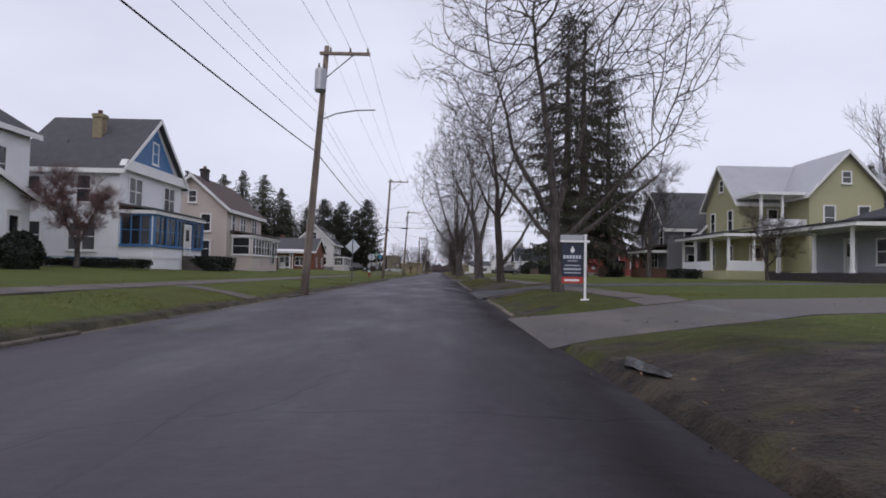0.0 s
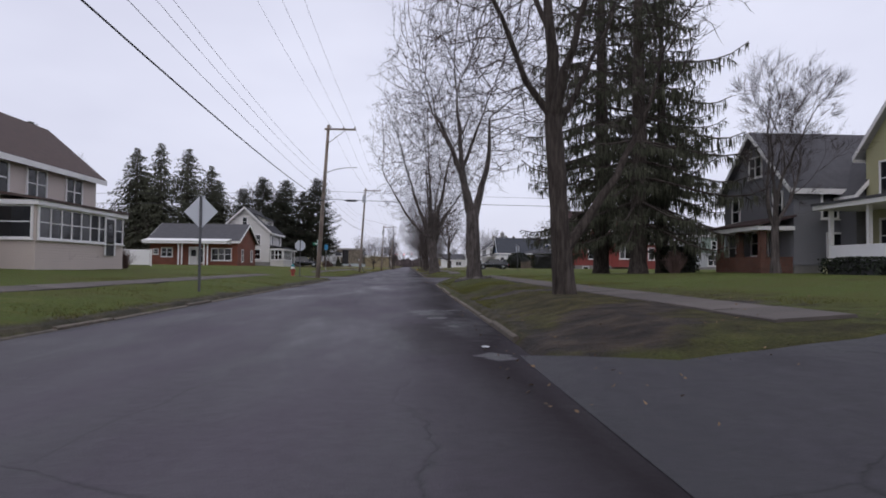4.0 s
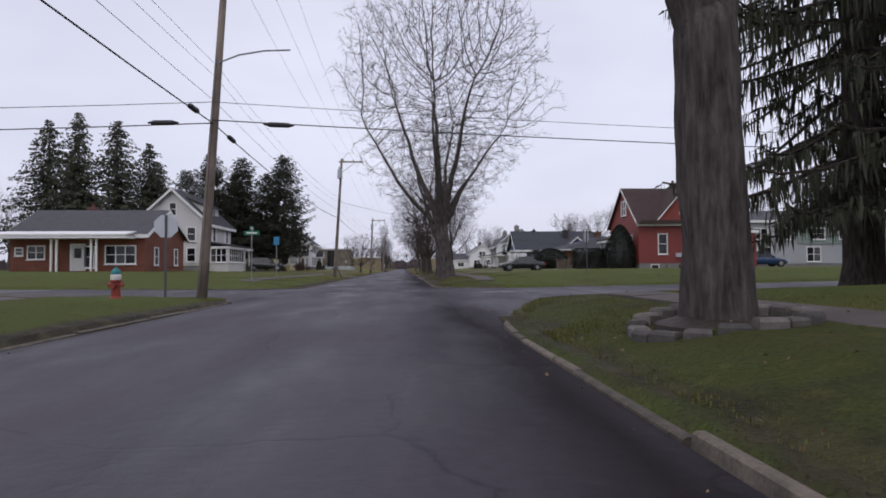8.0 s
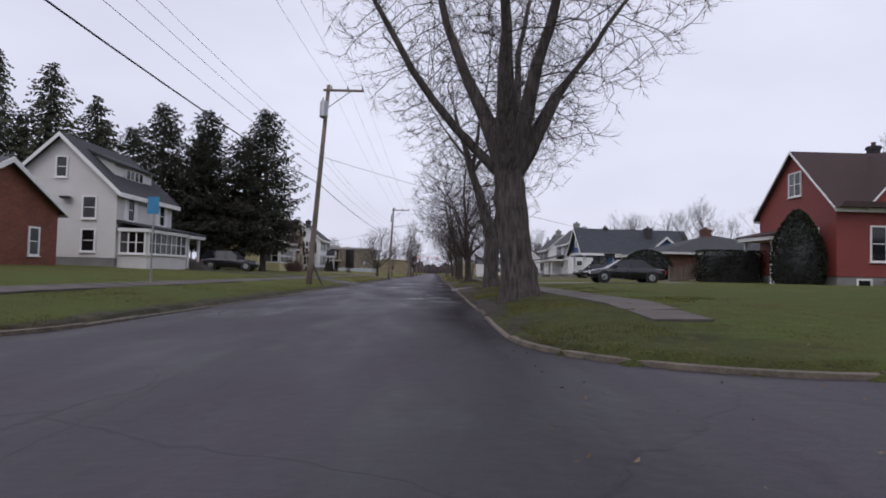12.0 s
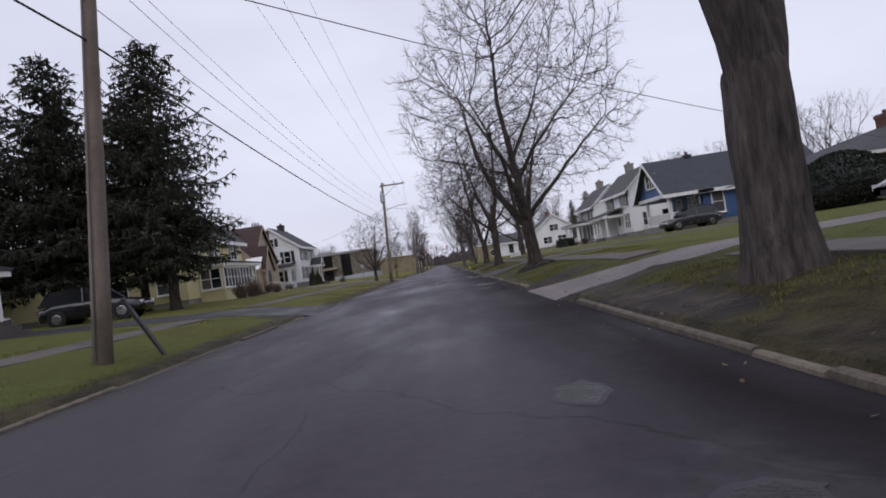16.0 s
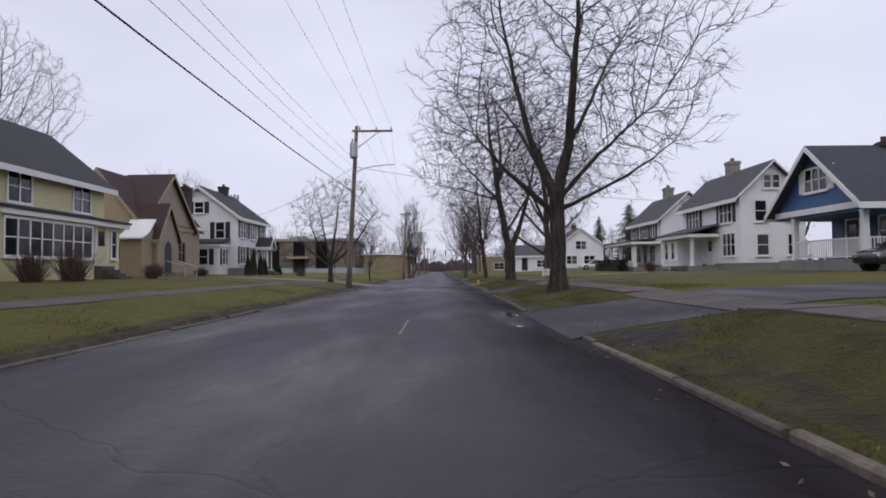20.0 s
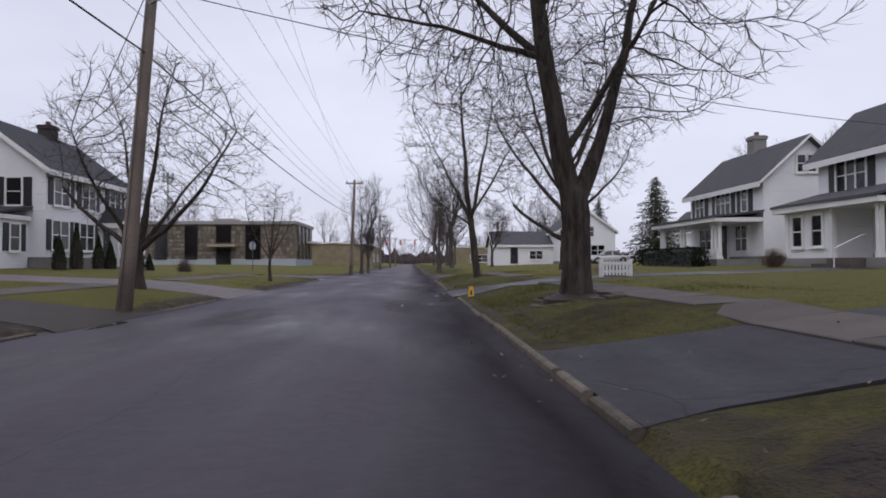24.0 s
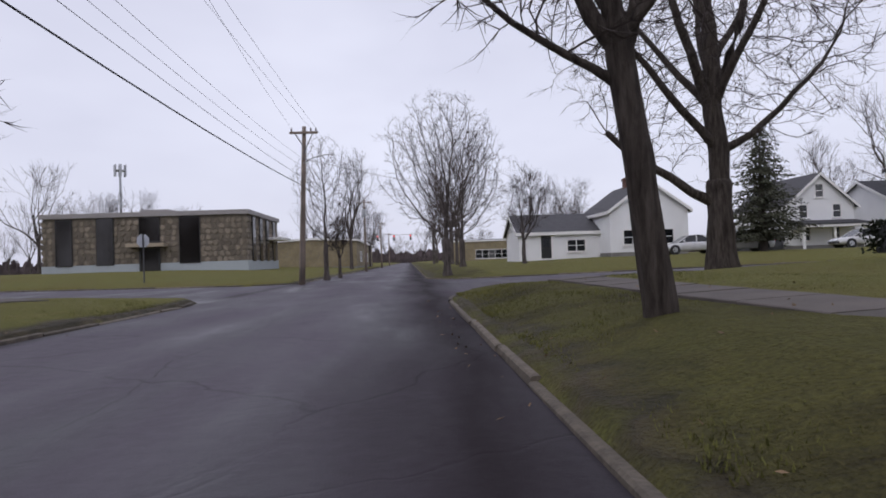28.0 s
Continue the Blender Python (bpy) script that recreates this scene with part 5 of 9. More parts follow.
# brick bungalow behind the round hedge
h = House("brick_bungalow", "low brown brick bungalow with dark hip roof", 22.2, 36.0, 132.5, 145.8, 0.8, 3.5, 5.5, "hip", M["brown_brick"], M["roof_dark"], 0.7, 0.3)
h.window("w", 143.0, 1.7, 0.8, 1.3, 2)
h.window("w", 135.0, 1.7, 0.8, 1.3, 3)
h.door("w", 139.4, 1.1, colour=M["black_paint"])
part("porch_floor", Shape().box(20.6, 137.5, 0.4, 22.2, 141.0, 1.05), M["concrete"], h.t)
h.rail((20.65, 137.5), (20.65, 138.5), 1.05)
h.rail((20.65, 140.0), (20.65, 141.0), 1.05)
part("awning", Shape().add([(22.18, 142.0, 3.1), (22.18, 144.0, 3.1), (21.3, 144.0, 2.6), (21.3, 142.0, 2.6), (22.18, 142.0, 3.16), (22.18, 144.0, 3.16), (21.3, 144.0, 2.66), (21.3, 142.0, 2.66)], [(0, 1, 2, 3), (7, 6, 5, 4), (0, 3, 7, 4), (1, 5, 6, 2), (3, 2, 6, 7)]), M["tan_stucco"], h.t)
h.chimney(28.5, 139.0, 4.8, 6.1, 0.8)

# blue bungalow with wide white gable
h = House("blue_bungalow", "blue bungalow with wide white-trimmed gable and porch", 21.8, 32.0, 152.4, 159.2, 0.85, 4.2, 7.0, "x", M["navy_siding"], M["roof_slate_dark"], 0.55, 0.5, rakes=(False, True))
h.block(18.9, 22.0, 152.4, 159.2, 3.9, 4.22, 7.02, "x", M["navy_siding"], M["roof_slate_dark"], 0.55, "gable_wall", (True, False))
part("porch_beam", Shape().box(18.75, 152.2, 3.72, 21.8, 159.4, 4.02), M["white_trim"], h.t)
part("porch_floor", Shape().box(18.8, 152.4, 0.4, 21.8, 159.2, 1.4), M["foundation"], h.t)
for y in (152.6, 158.0):
    h.column(19.05, y, 1.4, 3.72, 0.26)
for a, b in ((152.8, 157.8),):
    h.rail((19.0, a), (19.0, b), 1.4, 1.0)
h.rail((19.2, 152.55), (21.7, 152.55), 1.4, 1.0)
h.window("w", 155.8, 4.9, 0.6, 1.1, 3, plane=18.9, shutters=M["white_trim"])
h.window("w", 154.2, 2.1, 0.8, 1.4, 3, pane=M["pane_curtain"])
h.door("w", 157.4, 1.45, colour=M["black_paint"])
h.window("s", 23.0, 1.9, 0.9, 1.7)
h.window("s", 28.5, 2.0, 0.9, 1.5)
h.chimney(27.5, 154.6, 5.6, 7.3, 0.8, M["dark_brick"])
h.chimney(22.4, 155.8, 6.9, 7.35, 0.5, M["roof_dark"])
part("porch_ceiling", Shape().box(18.9, 152.3, 3.6, 21.8, 159.3, 3.71), M["navy_siding"], h.t)
h.t.location += Vector((0.45, -0.3, 0))
h.block(26.5, 30.5, 151.2, 155.8, 2.5, 4.2, 5.9, "y", M["navy_siding"], M["roof_slate_dark"], 0.4, "side_gable")

# white house with portico
h = House("white_portico_house", "white two-storey house with grey roof and corner portico", 20.6, 25.0, 166.0, 175.6, 0.85, 6.05, 8.15, "y", M["white_siding"], M["roof_grey"], 0.45, rake=0.1)
for u in (22.5, 23.1):
    h.window("s", u, 6.45, 0.45, 0.85)
for u, z in ((22.0, 4.2), (22.1, 1.9), (24.2, 4.2), (24.2, 1.9)):
    h.window("s", u, z, 0.75, 1.35)
h.window("w", 168.0, 4.25, 0.6, 1.35, 3, shutters=M["black_paint"])
h.window("w", 173.4, 4.25, 0.6, 1.35, 3, shutters=M["black_paint"])
h.window("w", 167.6, 1.9, 0.6, 1.5, 3)
part("porch_floor", Shape().box(18.5, 169.2, 0.4, 20.6, 175.2, 1.2), M["foundation"], h.t)
h.shed_roof(18.5, 20.6, 169.2, 175.2, 4.15, 3.5, "w", M["roof_grey"], 0.35)
for y in (169.4, 172.0, 175.0):
    h.column(18.7, y, 1.2, 3.3, 0.2)
part("porch_wall", Shape().box(18.7, 172.2, 1.2, 20.6, 175.0, 3.27), M["white_siding"], h.t)
for u in (172.95, 174.3):
    h.window("w", u, 1.75, 0.65, 1.3, 1, plane=18.7)
h.door("w", 170.6, 1.25)
h.steps(17.2, 18.5, 169.9, 171.2, 0.75, 1.2, "w")
part("handrail", Shape().tube([(18.4, 169.85, 2.1), (17.2, 169.85, 1.55), (17.2, 169.85, 0.7)], 0.03, 6), M["white_trim"], h.t)
h.chimney(22.9, 171.6, 7.8, 9.2, 0.8, M["foundation"])

# white house with columned porch
h = House("white_porch_house", "white two-storey house with columned porch", 20.1, 25.0, 179.4, 188.0, 0.85, 5.6, 7.8, "y", M["white_siding"], M["roof_grey"], 0.4, rake=0.1)
for u, n in ((181.2, 1), (183.6, 3), (186.6, 2)):
    h.window("w", u, 3.95, 0.55, 1.3, n, shutters=M["black_paint"])
for u in (22.25, 22.85):
    h.window("s", u, 5.95, 0.45, 0.9)
part("porch_floor", Shape().box(17.6, 179.6, 0.4, 20.1, 187.8, 1.2), M["foundation"], h.t)
part("porch_skirt", Shape().box(17.65, 179.7, 1.2, 17.75, 187.7, 1.75), M["white_siding"], h.t)
h.shed_roof(17.6, 20.1, 179.6, 187.8, 3.75, 3.45, "w", M["roof_grey"], 0.3)
for y in (179.85, 180.25, 180.65, 184.2, 184.6, 187.2, 187.6):
    h.column(17.9, y, 1.2, 3.24, 0.22, round_=True)
h.window("w", 185.8, 1.7, 0.8, 1.4, 2)
h.window("w", 181.6, 1.7, 0.6, 1.4, 2)
h.door("w", 183.6, 1.25, colour=M["black_paint"])
h.chimney(22.7, 184.4, 7.3, 8.9, 0.8, M["foundation"])



# ---- office building, far houses ----
M["stone_a"] = mat("fieldstone", (0.19, 0.16, 0.125), 0.85, 0.4, 2.0, 0.01, 20, obj=0.4)
M["stone_joint"] = mat("stone_mortar", (0.15, 0.128, 0.105), 0.95, 0.3, 2.0, 0.006, 30)
M["panel_grey"] = mat("grey_panel", (0.38, 0.42, 0.45), 0.6, 0.08, 1.0)
M["parapet"] = mat("metal_parapet", (0.30, 0.28, 0.28), 0.6, 0.1, 1.0)
M["bronze_glass"] = glass_mat("bronze_glass", (0.014, 0.012, 0.012))


def office():
    x0, x1, y0, y1, zb, zt = -34.2, -14.4, 230.0, 244.0, 0.4, 6.75
    t = thing("office_building", (x0 + x1) / 2, (y0 + y1) / 2, zb, "flat-roofed office faced with rubble stone and dark windows", "building")
    part("wall", Shape().box(x0 + 0.1, y0 + 0.1, zb, x1 - 0.1, y1, zt - 0.3), M["stone_joint"], t)
    part("plinth", Shape().box(x0, y0, zb - 0.3, x1, y1, zb + 1.3), M["panel_grey"], t, "pale grey plinth")
    part("parapet", Shape().box(x0 - 0.15, y0 - 0.15, zt - 0.45, x1 + 0.15, y1 + 0.15, zt), M["parapet"], t)
    part("roof_unit", Shape().box(-26.5, 234, zt, -23.5, 237, zt + 0.6), M["parapet"], t)
    bays = [(-32.05, 1.5), (-28.15, 1.55), (-23.9, 1.9), (-20.05, 1.9)]
    for x, w in bays:
        wd = part("window", Shape().box(x - w / 2 - 0.06, y0 - 0.05, zb + 1.2, x + w / 2 + 0.06, y0 + 0.02, zt - 0.55), M["black_paint"], t)
        part("pane", Shape().box(x - w / 2, y0 - 0.06, zb + 1.25 if x != -23.9 else zb + 3.5, x + w / 2, y0 - 0.052, zt - 0.6), M["bronze_glass"], wd)
    for y in (232.4, 235.4, 238.4, 241.6):
        wd = part("window", Shape().box(x1 - 0.02, y - 0.6, zb + 1.2, x1 + 0.05, y + 0.6, zt - 0.55), M["black_paint"], t)
        part("pane", Shape().box(x1 + 0.052, y - 0.54, zb + 1.25, x1 + 0.06, y + 0.54, zt - 0.6), M["bronze_glass"], wd)
    dr = part("door", Shape().box(-24.9, y0 - 0.07, zb, -22.9, y0 + 0.02, zb + 2.75), M["black_paint"], t)
    part("pane", Shape().box(-24.75, y0 - 0.08, zb + 0.1, -23.05, y0 - 0.072, zb + 2.65), M["bronze_glass"], dr)
    part("canopy", Shape().box(-25.7, y0 - 1.2, zb + 2.9, -22.1, y0, zb + 3.25), M["tan_stucco"], t)
    part("canopy", Shape().box(x1, 238.5, zb + 3.6, x1 + 1.6, 243.6, zb + 3.9), M["white_trim"], t)
    rnd = random.Random(9)
    base = []
    for i in range(6):
        k = 6
        r = [rnd.uniform(0.8, 1.1) for _ in range(k)]
        ol = [(0.5 * r[j] * math.cos(2 * math.pi * j / k + 0.4), 0.5 * r[j] * math.sin(2 * math.pi * j / k + 0.4)) for j in range(k)]
        v = [(u, 0.0, w) for u, w in ol] + [(u * 0.86, -0.07, w * 0.86) for u, w in ol]
        me = bpy.data.meshes.new("stone")
        me.from_pydata(v, [], [tuple(range(k, 2 * k))] + [(j, (j + 1) % k, k + (j + 1) % k, k + j) for j in range(k)])
        me.materials.append(M["stone_a"])
        base.append(me)
    walls = {}
    spans = [(x0, -32.95), (-31.15, -29.05), (-27.25, -25.0), (-22.8, -21.15), (-18.95, x1)]
    n = 0
    wall = [o for o in t.children if o.name.startswith("wall")][0]
    for a, b in spans:
        z = zb + 1.5
        while z < zt - 0.5:
            x = a + rnd.uniform(0.05, 0.3)
            while x < b - 0.1 and n < 230:
                ob = new("stone", rnd.choice(base))
                ob.parent = wall
                o = ORIGIN[t.name]
                ob.matrix_basis = Matrix.LocRotScale((x - o[0], y0 + 0.1 - o[1], z - o[2]), Euler((0, rnd.uniform(0, 6), 0)), (rnd.uniform(0.5, 0.8), 1, rnd.uniform(0.44, 0.66)))
                x += rnd.uniform(0.5, 0.68)
                n += 1
            z += 0.55
    for a, b in ((230.1, 231.6), (233.2, 234.6), (236.2, 237.6), (239.2, 240.8)):
        z = zb + 1.5
        while z < zt - 0.5:
            y = a + rnd.uniform(0.05, 0.3)
            while y < b and n < 298:
                ob = new("stone", rnd.choice(base))
                ob.parent = wall
                o = ORIGIN[t.name]
                ob.matrix_basis = Matrix.LocRotScale((x1 - 0.1 - o[0], y - o[1], z - o[2]), Euler((0, 0, math.pi / 2)), (rnd.uniform(0.5, 0.8), 1, rnd.uniform(0.44, 0.66)))
                y += rnd.uniform(0.5, 0.68)
                n += 1
            z += 0.55


office()
h = House("tan_hall", "long low tan brick hall beyond the office", -20, -6.5, 262, 300, 0.3, 4.6, 4.9, "y", M["tan_brick"], M["roof_grey"], 0.2, 0.3, group="")
h.window("e", 270, 1.4, 1.2, 1.4, 3)
h.window("e", 284, 1.4, 1.2, 1.4, 3)
h = House("tan_store", "low tan building with flat roof by the far crossing", 11, 34, 300, 316, 0.3, 5.0, 5.4, "x", M["tan_brick"], M["roof_grey"], 0.2, 0.3, group="")
h.window("s", 20, 1.2, 1.4, 1.8, 6)
h = House("far_white_house", "white gabled house with attached shed beyond the crossing", 19.0, 26.0, 221.0, 230.0, 0.7, 4.9, 7.4, "y", M["white_siding"], M["roof_grey"], 0.3, group="houses along the street")
h.block(11.5, 19.0, 224.0, 231.0, 0.6, 3.3, 5.0, "x", M["white_siding"], M["roof_grey"], 0.3)
for u, z in ((21.0, 1.9), (23.8, 1.9), (22.5, 4.2)):
    h.window("s", u, z, 0.8, 1.2, 2)
h.door("s", 14.0, 0.9, plane=224.0, colour=M["black_paint"])
h.window("s", 16.8, 1.5, 0.8, 1.0, 2, plane=224.0)
h.chimney(22.5, 226, 7, 8.3, 0.7)
h = House("far_gabled_house", "white gabled house with porch in the far side street", 38, 45, 226, 235, 0.8, 5.2, 8.2, "y", M["white_siding"], M["roof_grey"], 0.35)
for u, z in ((39.8, 4.0), (43.2, 4.0), (41.5, 6.0), (40.0, 1.8), (43.0, 1.8)):
    h.window("s", u, z, 0.75, 1.2)
h.shed_roof(38.2, 44.8, 223.8, 226.0, 3.6, 3.2, "s", M["roof_dark"])
for x in (38.5, 41.5, 44.5):
    h.column(x, 224.0, 0.8, 3.0, 0.2)
h = House("far_dark_roofed_house", "white house with dark roof in the far side street", 48, 60, 224, 234, 0.8, 5.0, 7.6, "x", M["white_siding"], M["roof_dark"], 0.35)
for u in (50, 53, 57):
    h.window("s", u, 3.4, 0.8, 1.2)
    h.window("s", u, 1.5, 0.8, 1.2)
h = House("far_grey_house", "distant grey house behind bare trees", 52, 62, 92, 104, 0.9, 5.5, 8.0, "x", M["light_grey_siding"], M["roof_dark"], 0.35)
for u in (54, 57, 60):
    h.window("s", u, 3.6, 0.8, 1.3)
h = House("red_cottage", "low red cottage beyond the driveway", 40, 52, 84.5, 92, 0.8, 3.6, 5.2, "x", M["red_siding"], M["roof_maroon"], 0.3)
for u in (42, 46, 50):
    h.window("s", u, 1.7, 0.8, 1.2)
h = House("garage", "small pale garage at the end of the drive", -31, -26.5, 139, 145, 0.8, 3.2, 4.8, "x", M["yellow_siding"], M["roof_grey"], 0.3)
h.window("s", -28.7, 1.6, 0.8, 1.0)
h = House("backyard_shed", "grey shed roof behind the white fence", -46, -36, 96, 102, 0.8, 3.2, 4.9, "x", M["light_grey_siding"], M["roof_grey"], 0.3)


# ---- fences, ramp ----
def board_fence(xa, xb, y, height, label, pitch=0.16, name="board_fence"):
    z = gz((xa + xb) / 2, y)
    t = thing(name, (xa + xb) / 2, y, z, label, "fence")
    rails = part("rail", Shape().box(xa, y, z + height * 0.25, xb, y + 0.05, z + height * 0.25 + 0.09), M["white_trim"], t)
    part("rail", Shape().box(xa, y, z + height * 0.75, xb, y + 0.05, z + height * 0.75 + 0.09), M["white_trim"], t)
    n = int((xb - xa) / pitch)
    me = None
    for i in range(n):
        if me is None:
            w = pitch * (0.94 if pitch > 0.12 else 0.62)
            ob = part("board", Shape().prism([(xa, z + 0.05), (xa + w, z + 0.05), (xa + w, z + height - 0.06), (xa + w / 2, z + height), (xa, z + height - 0.06)], "y", y - 0.03, y - 0.003), M["white_trim"], t)
            me = ob.data
        else:
            ob = new("board", me)
            ob.parent = t
            ob.location = (i * pitch, 0, 0)
    x = xa
    while x <= xb + 0.01:
        part("post", Shape().box(x - 0.06, y + 0.05, z - 0.1, x + 0.06, y + 0.17, z + height + 0.05), M["white_trim"], t)
        x += (xb - xa) / max(1, round((xb - xa) / 2.4))


board_fence(-37.5, -24.8, 90.0, 1.6, "white board fence at the back of the lawn")
board_fence(7.5, 8.5, 167.6, 0.55, "short white picket fence round a flower bed", 0.115, "picket_fence")


def ramp_way():
    t = thing("access_ramp", 21, 122.6, gz(21, 122.6), "weathered wooden access ramp with board sides", "ramp")
    m = mat("grey_deck_wood", (0.17, 0.135, 0.11), 0.85, 0.3, 1.5, 0.006, 30, obj=0.2)
    part("deck", Shape().add([(18.3, 122.2, 0.75), (25.0, 122.2, 1.75), (25.0, 123.6, 1.75), (18.3, 123.6, 0.75), (18.3, 122.2, 0.87), (25.0, 122.2, 1.87), (25.0, 123.6, 1.87), (18.3, 123.6, 0.87)], [(3, 2, 1, 0), (4, 5, 6, 7), (0, 1, 5, 4), (1, 2, 6, 5), (2, 3, 7, 6), (3, 0, 4, 7)]), m, t)
    for i in range(46):
        x = 18.35 + 6.6 * i / 45
        z = 0.8 + (x - 18.3) * 1.0 / 6.7
        if i % 9 == 0:
            part("post", Shape().box(x - 0.05, 122.1, 0.4, x + 0.05, 122.2, z + 1.15), m, t)
        part("slat", Shape().box(x - 0.055, 122.06, z - 0.05, x + 0.055, 122.09, z + 0.95), m, t)
    part("top_rail", Shape().add([(18.3, 122.0, 1.78), (25.0, 122.0, 2.78), (25.0, 122.22, 2.78), (18.3, 122.22, 1.78), (18.3, 122.0, 1.83), (25.0, 122.0, 2.83), (25.0, 122.22, 2.83), (18.3, 122.22, 1.83)], [(3, 2, 1, 0), (4, 5, 6, 7), (0, 1, 5, 4), (1, 2, 6, 5), (2, 3, 7, 6), (3, 0, 4, 7)]), m, t)


ramp_way()


# ---- utility poles, lines, street lamps ----
def utility_pole(x, y, height, lean, arm, lamp=None, can=False, both=False, tip=3.0, label="weathered wooden utility pole with crossarm"):
    """lean: metres the top stands to +x. tip: degrees it leans along the street. arm: crossarm's reach. lamp: (height, reach)."""
    z = gz(x, y)
    t = thing("utility_pole", x, y, z, label, "utility pole", "utility poles along the street")

    def at(hh):
        return x + lean * hh / height, z + hh

    path = [(at(hh)[0], y, at(hh)[1]) for hh in (-0.3, 1.5, height * 0.5, height)]
    part("pole", Shape().tube(path, [0.17, 0.16, 0.135, 0.105], 12), M["pole_wood"], t, smooth=True)
    tx, tz = at(height - 0.35)
    a0 = -arm if both else -0.25
    part("crossarm", Shape().box(tx + a0, y - 0.17, tz - 0.06, tx + arm, y - 0.07, tz + 0.06), M["pole_wood"], t)
    part("arm_brace", Shape().tube([(at(height - 1.5)[0], y - 0.13, at(height - 1.5)[1]), (tx + arm * 0.62, y - 0.13, tz - 0.06)], 0.025, 5), M["dark_steel"], t)
    if both:
        part("arm_brace", Shape().tube([(at(height - 1.1)[0], y - 0.13, at(height - 1.1)[1]), (tx - arm * 0.62, y - 0.13, tz - 0.06)], 0.025, 5), M["dark_steel"], t)
    pins = [arm - 0.1, arm * 0.55, 0.2] if not both else [-arm + 0.1, arm - 0.1, arm * 0.5]
    tops = []
    for u in pins:
        part("insulator", Shape().lathe(tx + u, y - 0.12, [(0.02, tz + 0.06), (0.045, tz + 0.12), (0.03, tz + 0.16), (0.05, tz + 0.2), (0.02, tz + 0.26)], 8), M["porcelain"], t)
        tops.append((tx + u, y - 0.12, tz + 0.25))
    if can:
        cx, cz = at(height - 2.1)
        c = part("transformer", Shape().lathe(cx - 0.02, y - 0.42, [(0.2, cz), (0.24, cz + 0.06), (0.24, cz + 0.85), (0.2, cz + 0.95)], 14), M["steel"], t, "grey transformer can")
        part("bushing", Shape().lathe(cx - 0.1, y - 0.42, [(0.03, cz + 0.95), (0.05, cz + 1.05), (0.03, cz + 1.2)], 8), M["porcelain"], c)
        part("bushing", Shape().lathe(cx + 0.1, y - 0.42, [(0.03, cz + 0.95), (0.05, cz + 1.05), (0.03, cz + 1.2)], 8), M["porcelain"], c)
    if lamp:
        lh, reach = lamp
        lx, lz = at(lh)
        ar = part("lamp_arm", Shape().tube([(lx, y - 0.1, lz), (lx + reach * 0.3, y - 0.15, lz + 0.28), (lx + reach * 0.65, y - 0.18, lz + 0.42), (lx + reach, y - 0.2, lz + 0.45)], 0.028, 6), M["steel"], t)
        hd = part("lamp_head", Shape().lathe(0, 0, [(0.03, 0), (0.1, 0.03), (0.13, 0.1), (0.09, 0.2), (0.03, 0.24)], 12), M["steel"], ar)
        hd.location = (lx + reach + 0.15 - x, y - 0.2 - y, lz + 0.36 - z)
        hd.scale = (2.3, 1.1, 0.75)
        ln = part("lens", Shape().lathe(0, 0, [(0.02, -0.09), (0.08, -0.05), (0.11, 0.02), (0.1, 0.05)], 12), M["lamp_clear"], ar)
        ln.location = (lx + reach + 0.2 - x, y - 0.2 - y, lz + 0.36 - z)
    part("ground_wire", Shape().tube([(x - 0.02, y - 0.18, z + 0.05), (at(height * 0.7)[0] - 0.02, y - 0.16, at(height * 0.7)[1])], 0.012, 4), M["dark_steel"], t)
    t.rotation_euler = (-radians(tip), 0, 0)
    ends = [*tops, *((at(q)[0], y - 0.17, at(q)[1]) for q in (min(7.7, height * 0.79), min(7.3, height * 0.74), min(5.75, height * 0.62), min(6.5, height * 0.67)))]
    return [(px, py + (pz - z) * math.sin(radians(tip)), z + (pz - z) * math.cos(radians(tip))) for px, py, pz in ends]


POLES = [
    utility_pole(-5.6, -20.0, 10.5, 0.2, 1.9),
    utility_pole(-4.78, 27.95, 10.3, 0.55, 1.85, (7.1, 2.3), True),
    utility_pole(-5.8, 73.1, 11.5, 0.55, 2.1, (7.8, 2.4)),
    utility_pole(-5.85, 111.9, 11.6, 0.6, 2.1, None, True, tip=4.5, label="tall leaning wooden utility pole with brown foot"),
    utility_pole(-5.1, 160.8, 9.8, 0.42, 2.2, (6.9, 2.4), True, tip=4.5),
    utility_pole(-4.3, 201.7, 8.4, 0.35, 0.75, (6.4, 1.7), False, True, tip=0.0),
    utility_pole(-3.8, 243.0, 8.6, 0.0, 0.9, None, True, True, tip=0.0),
    utility_pole(-3.8, 285.0, 8.6, 0.0, 0.9, None, False, True, tip=0.0),
    utility_pole(-3.8, 330.0, 8.6, 0.0, 0.9, None, False, True, tip=0.0),
]


def span(a, b, sag, r, label, name="power_line"):
    pts = []
    for i in range(15):
        f = i / 14
        p = Vector(a).lerp(Vector(b), f)
        p.z -= sag * 4 * f * (1 - f)
        pts.append(tuple(p))
    tagged(part(name, Shape().tube(pts, r, 5), M["wire"]), label, "cable", "overhead lines")


for p, q in zip(POLES, POLES[1:]):
    for i in range(3):
        span(p[i], q[i], 0.5, 0.006, "thin black power line between the poles")
    span(p[3], q[3], 0.6, 0.006, "twisted black service line between the poles")
    span(p[4], q[4], 0.65, 0.006, "twisted black service line between the poles")
    span(p[5], q[5], 0.42, 0.021, "thick black telephone cable between the poles", "telephone_cable")
    span(p[6], q[6], 0.4, 0.008, "black telephone cable between the poles", "telephone_cable")
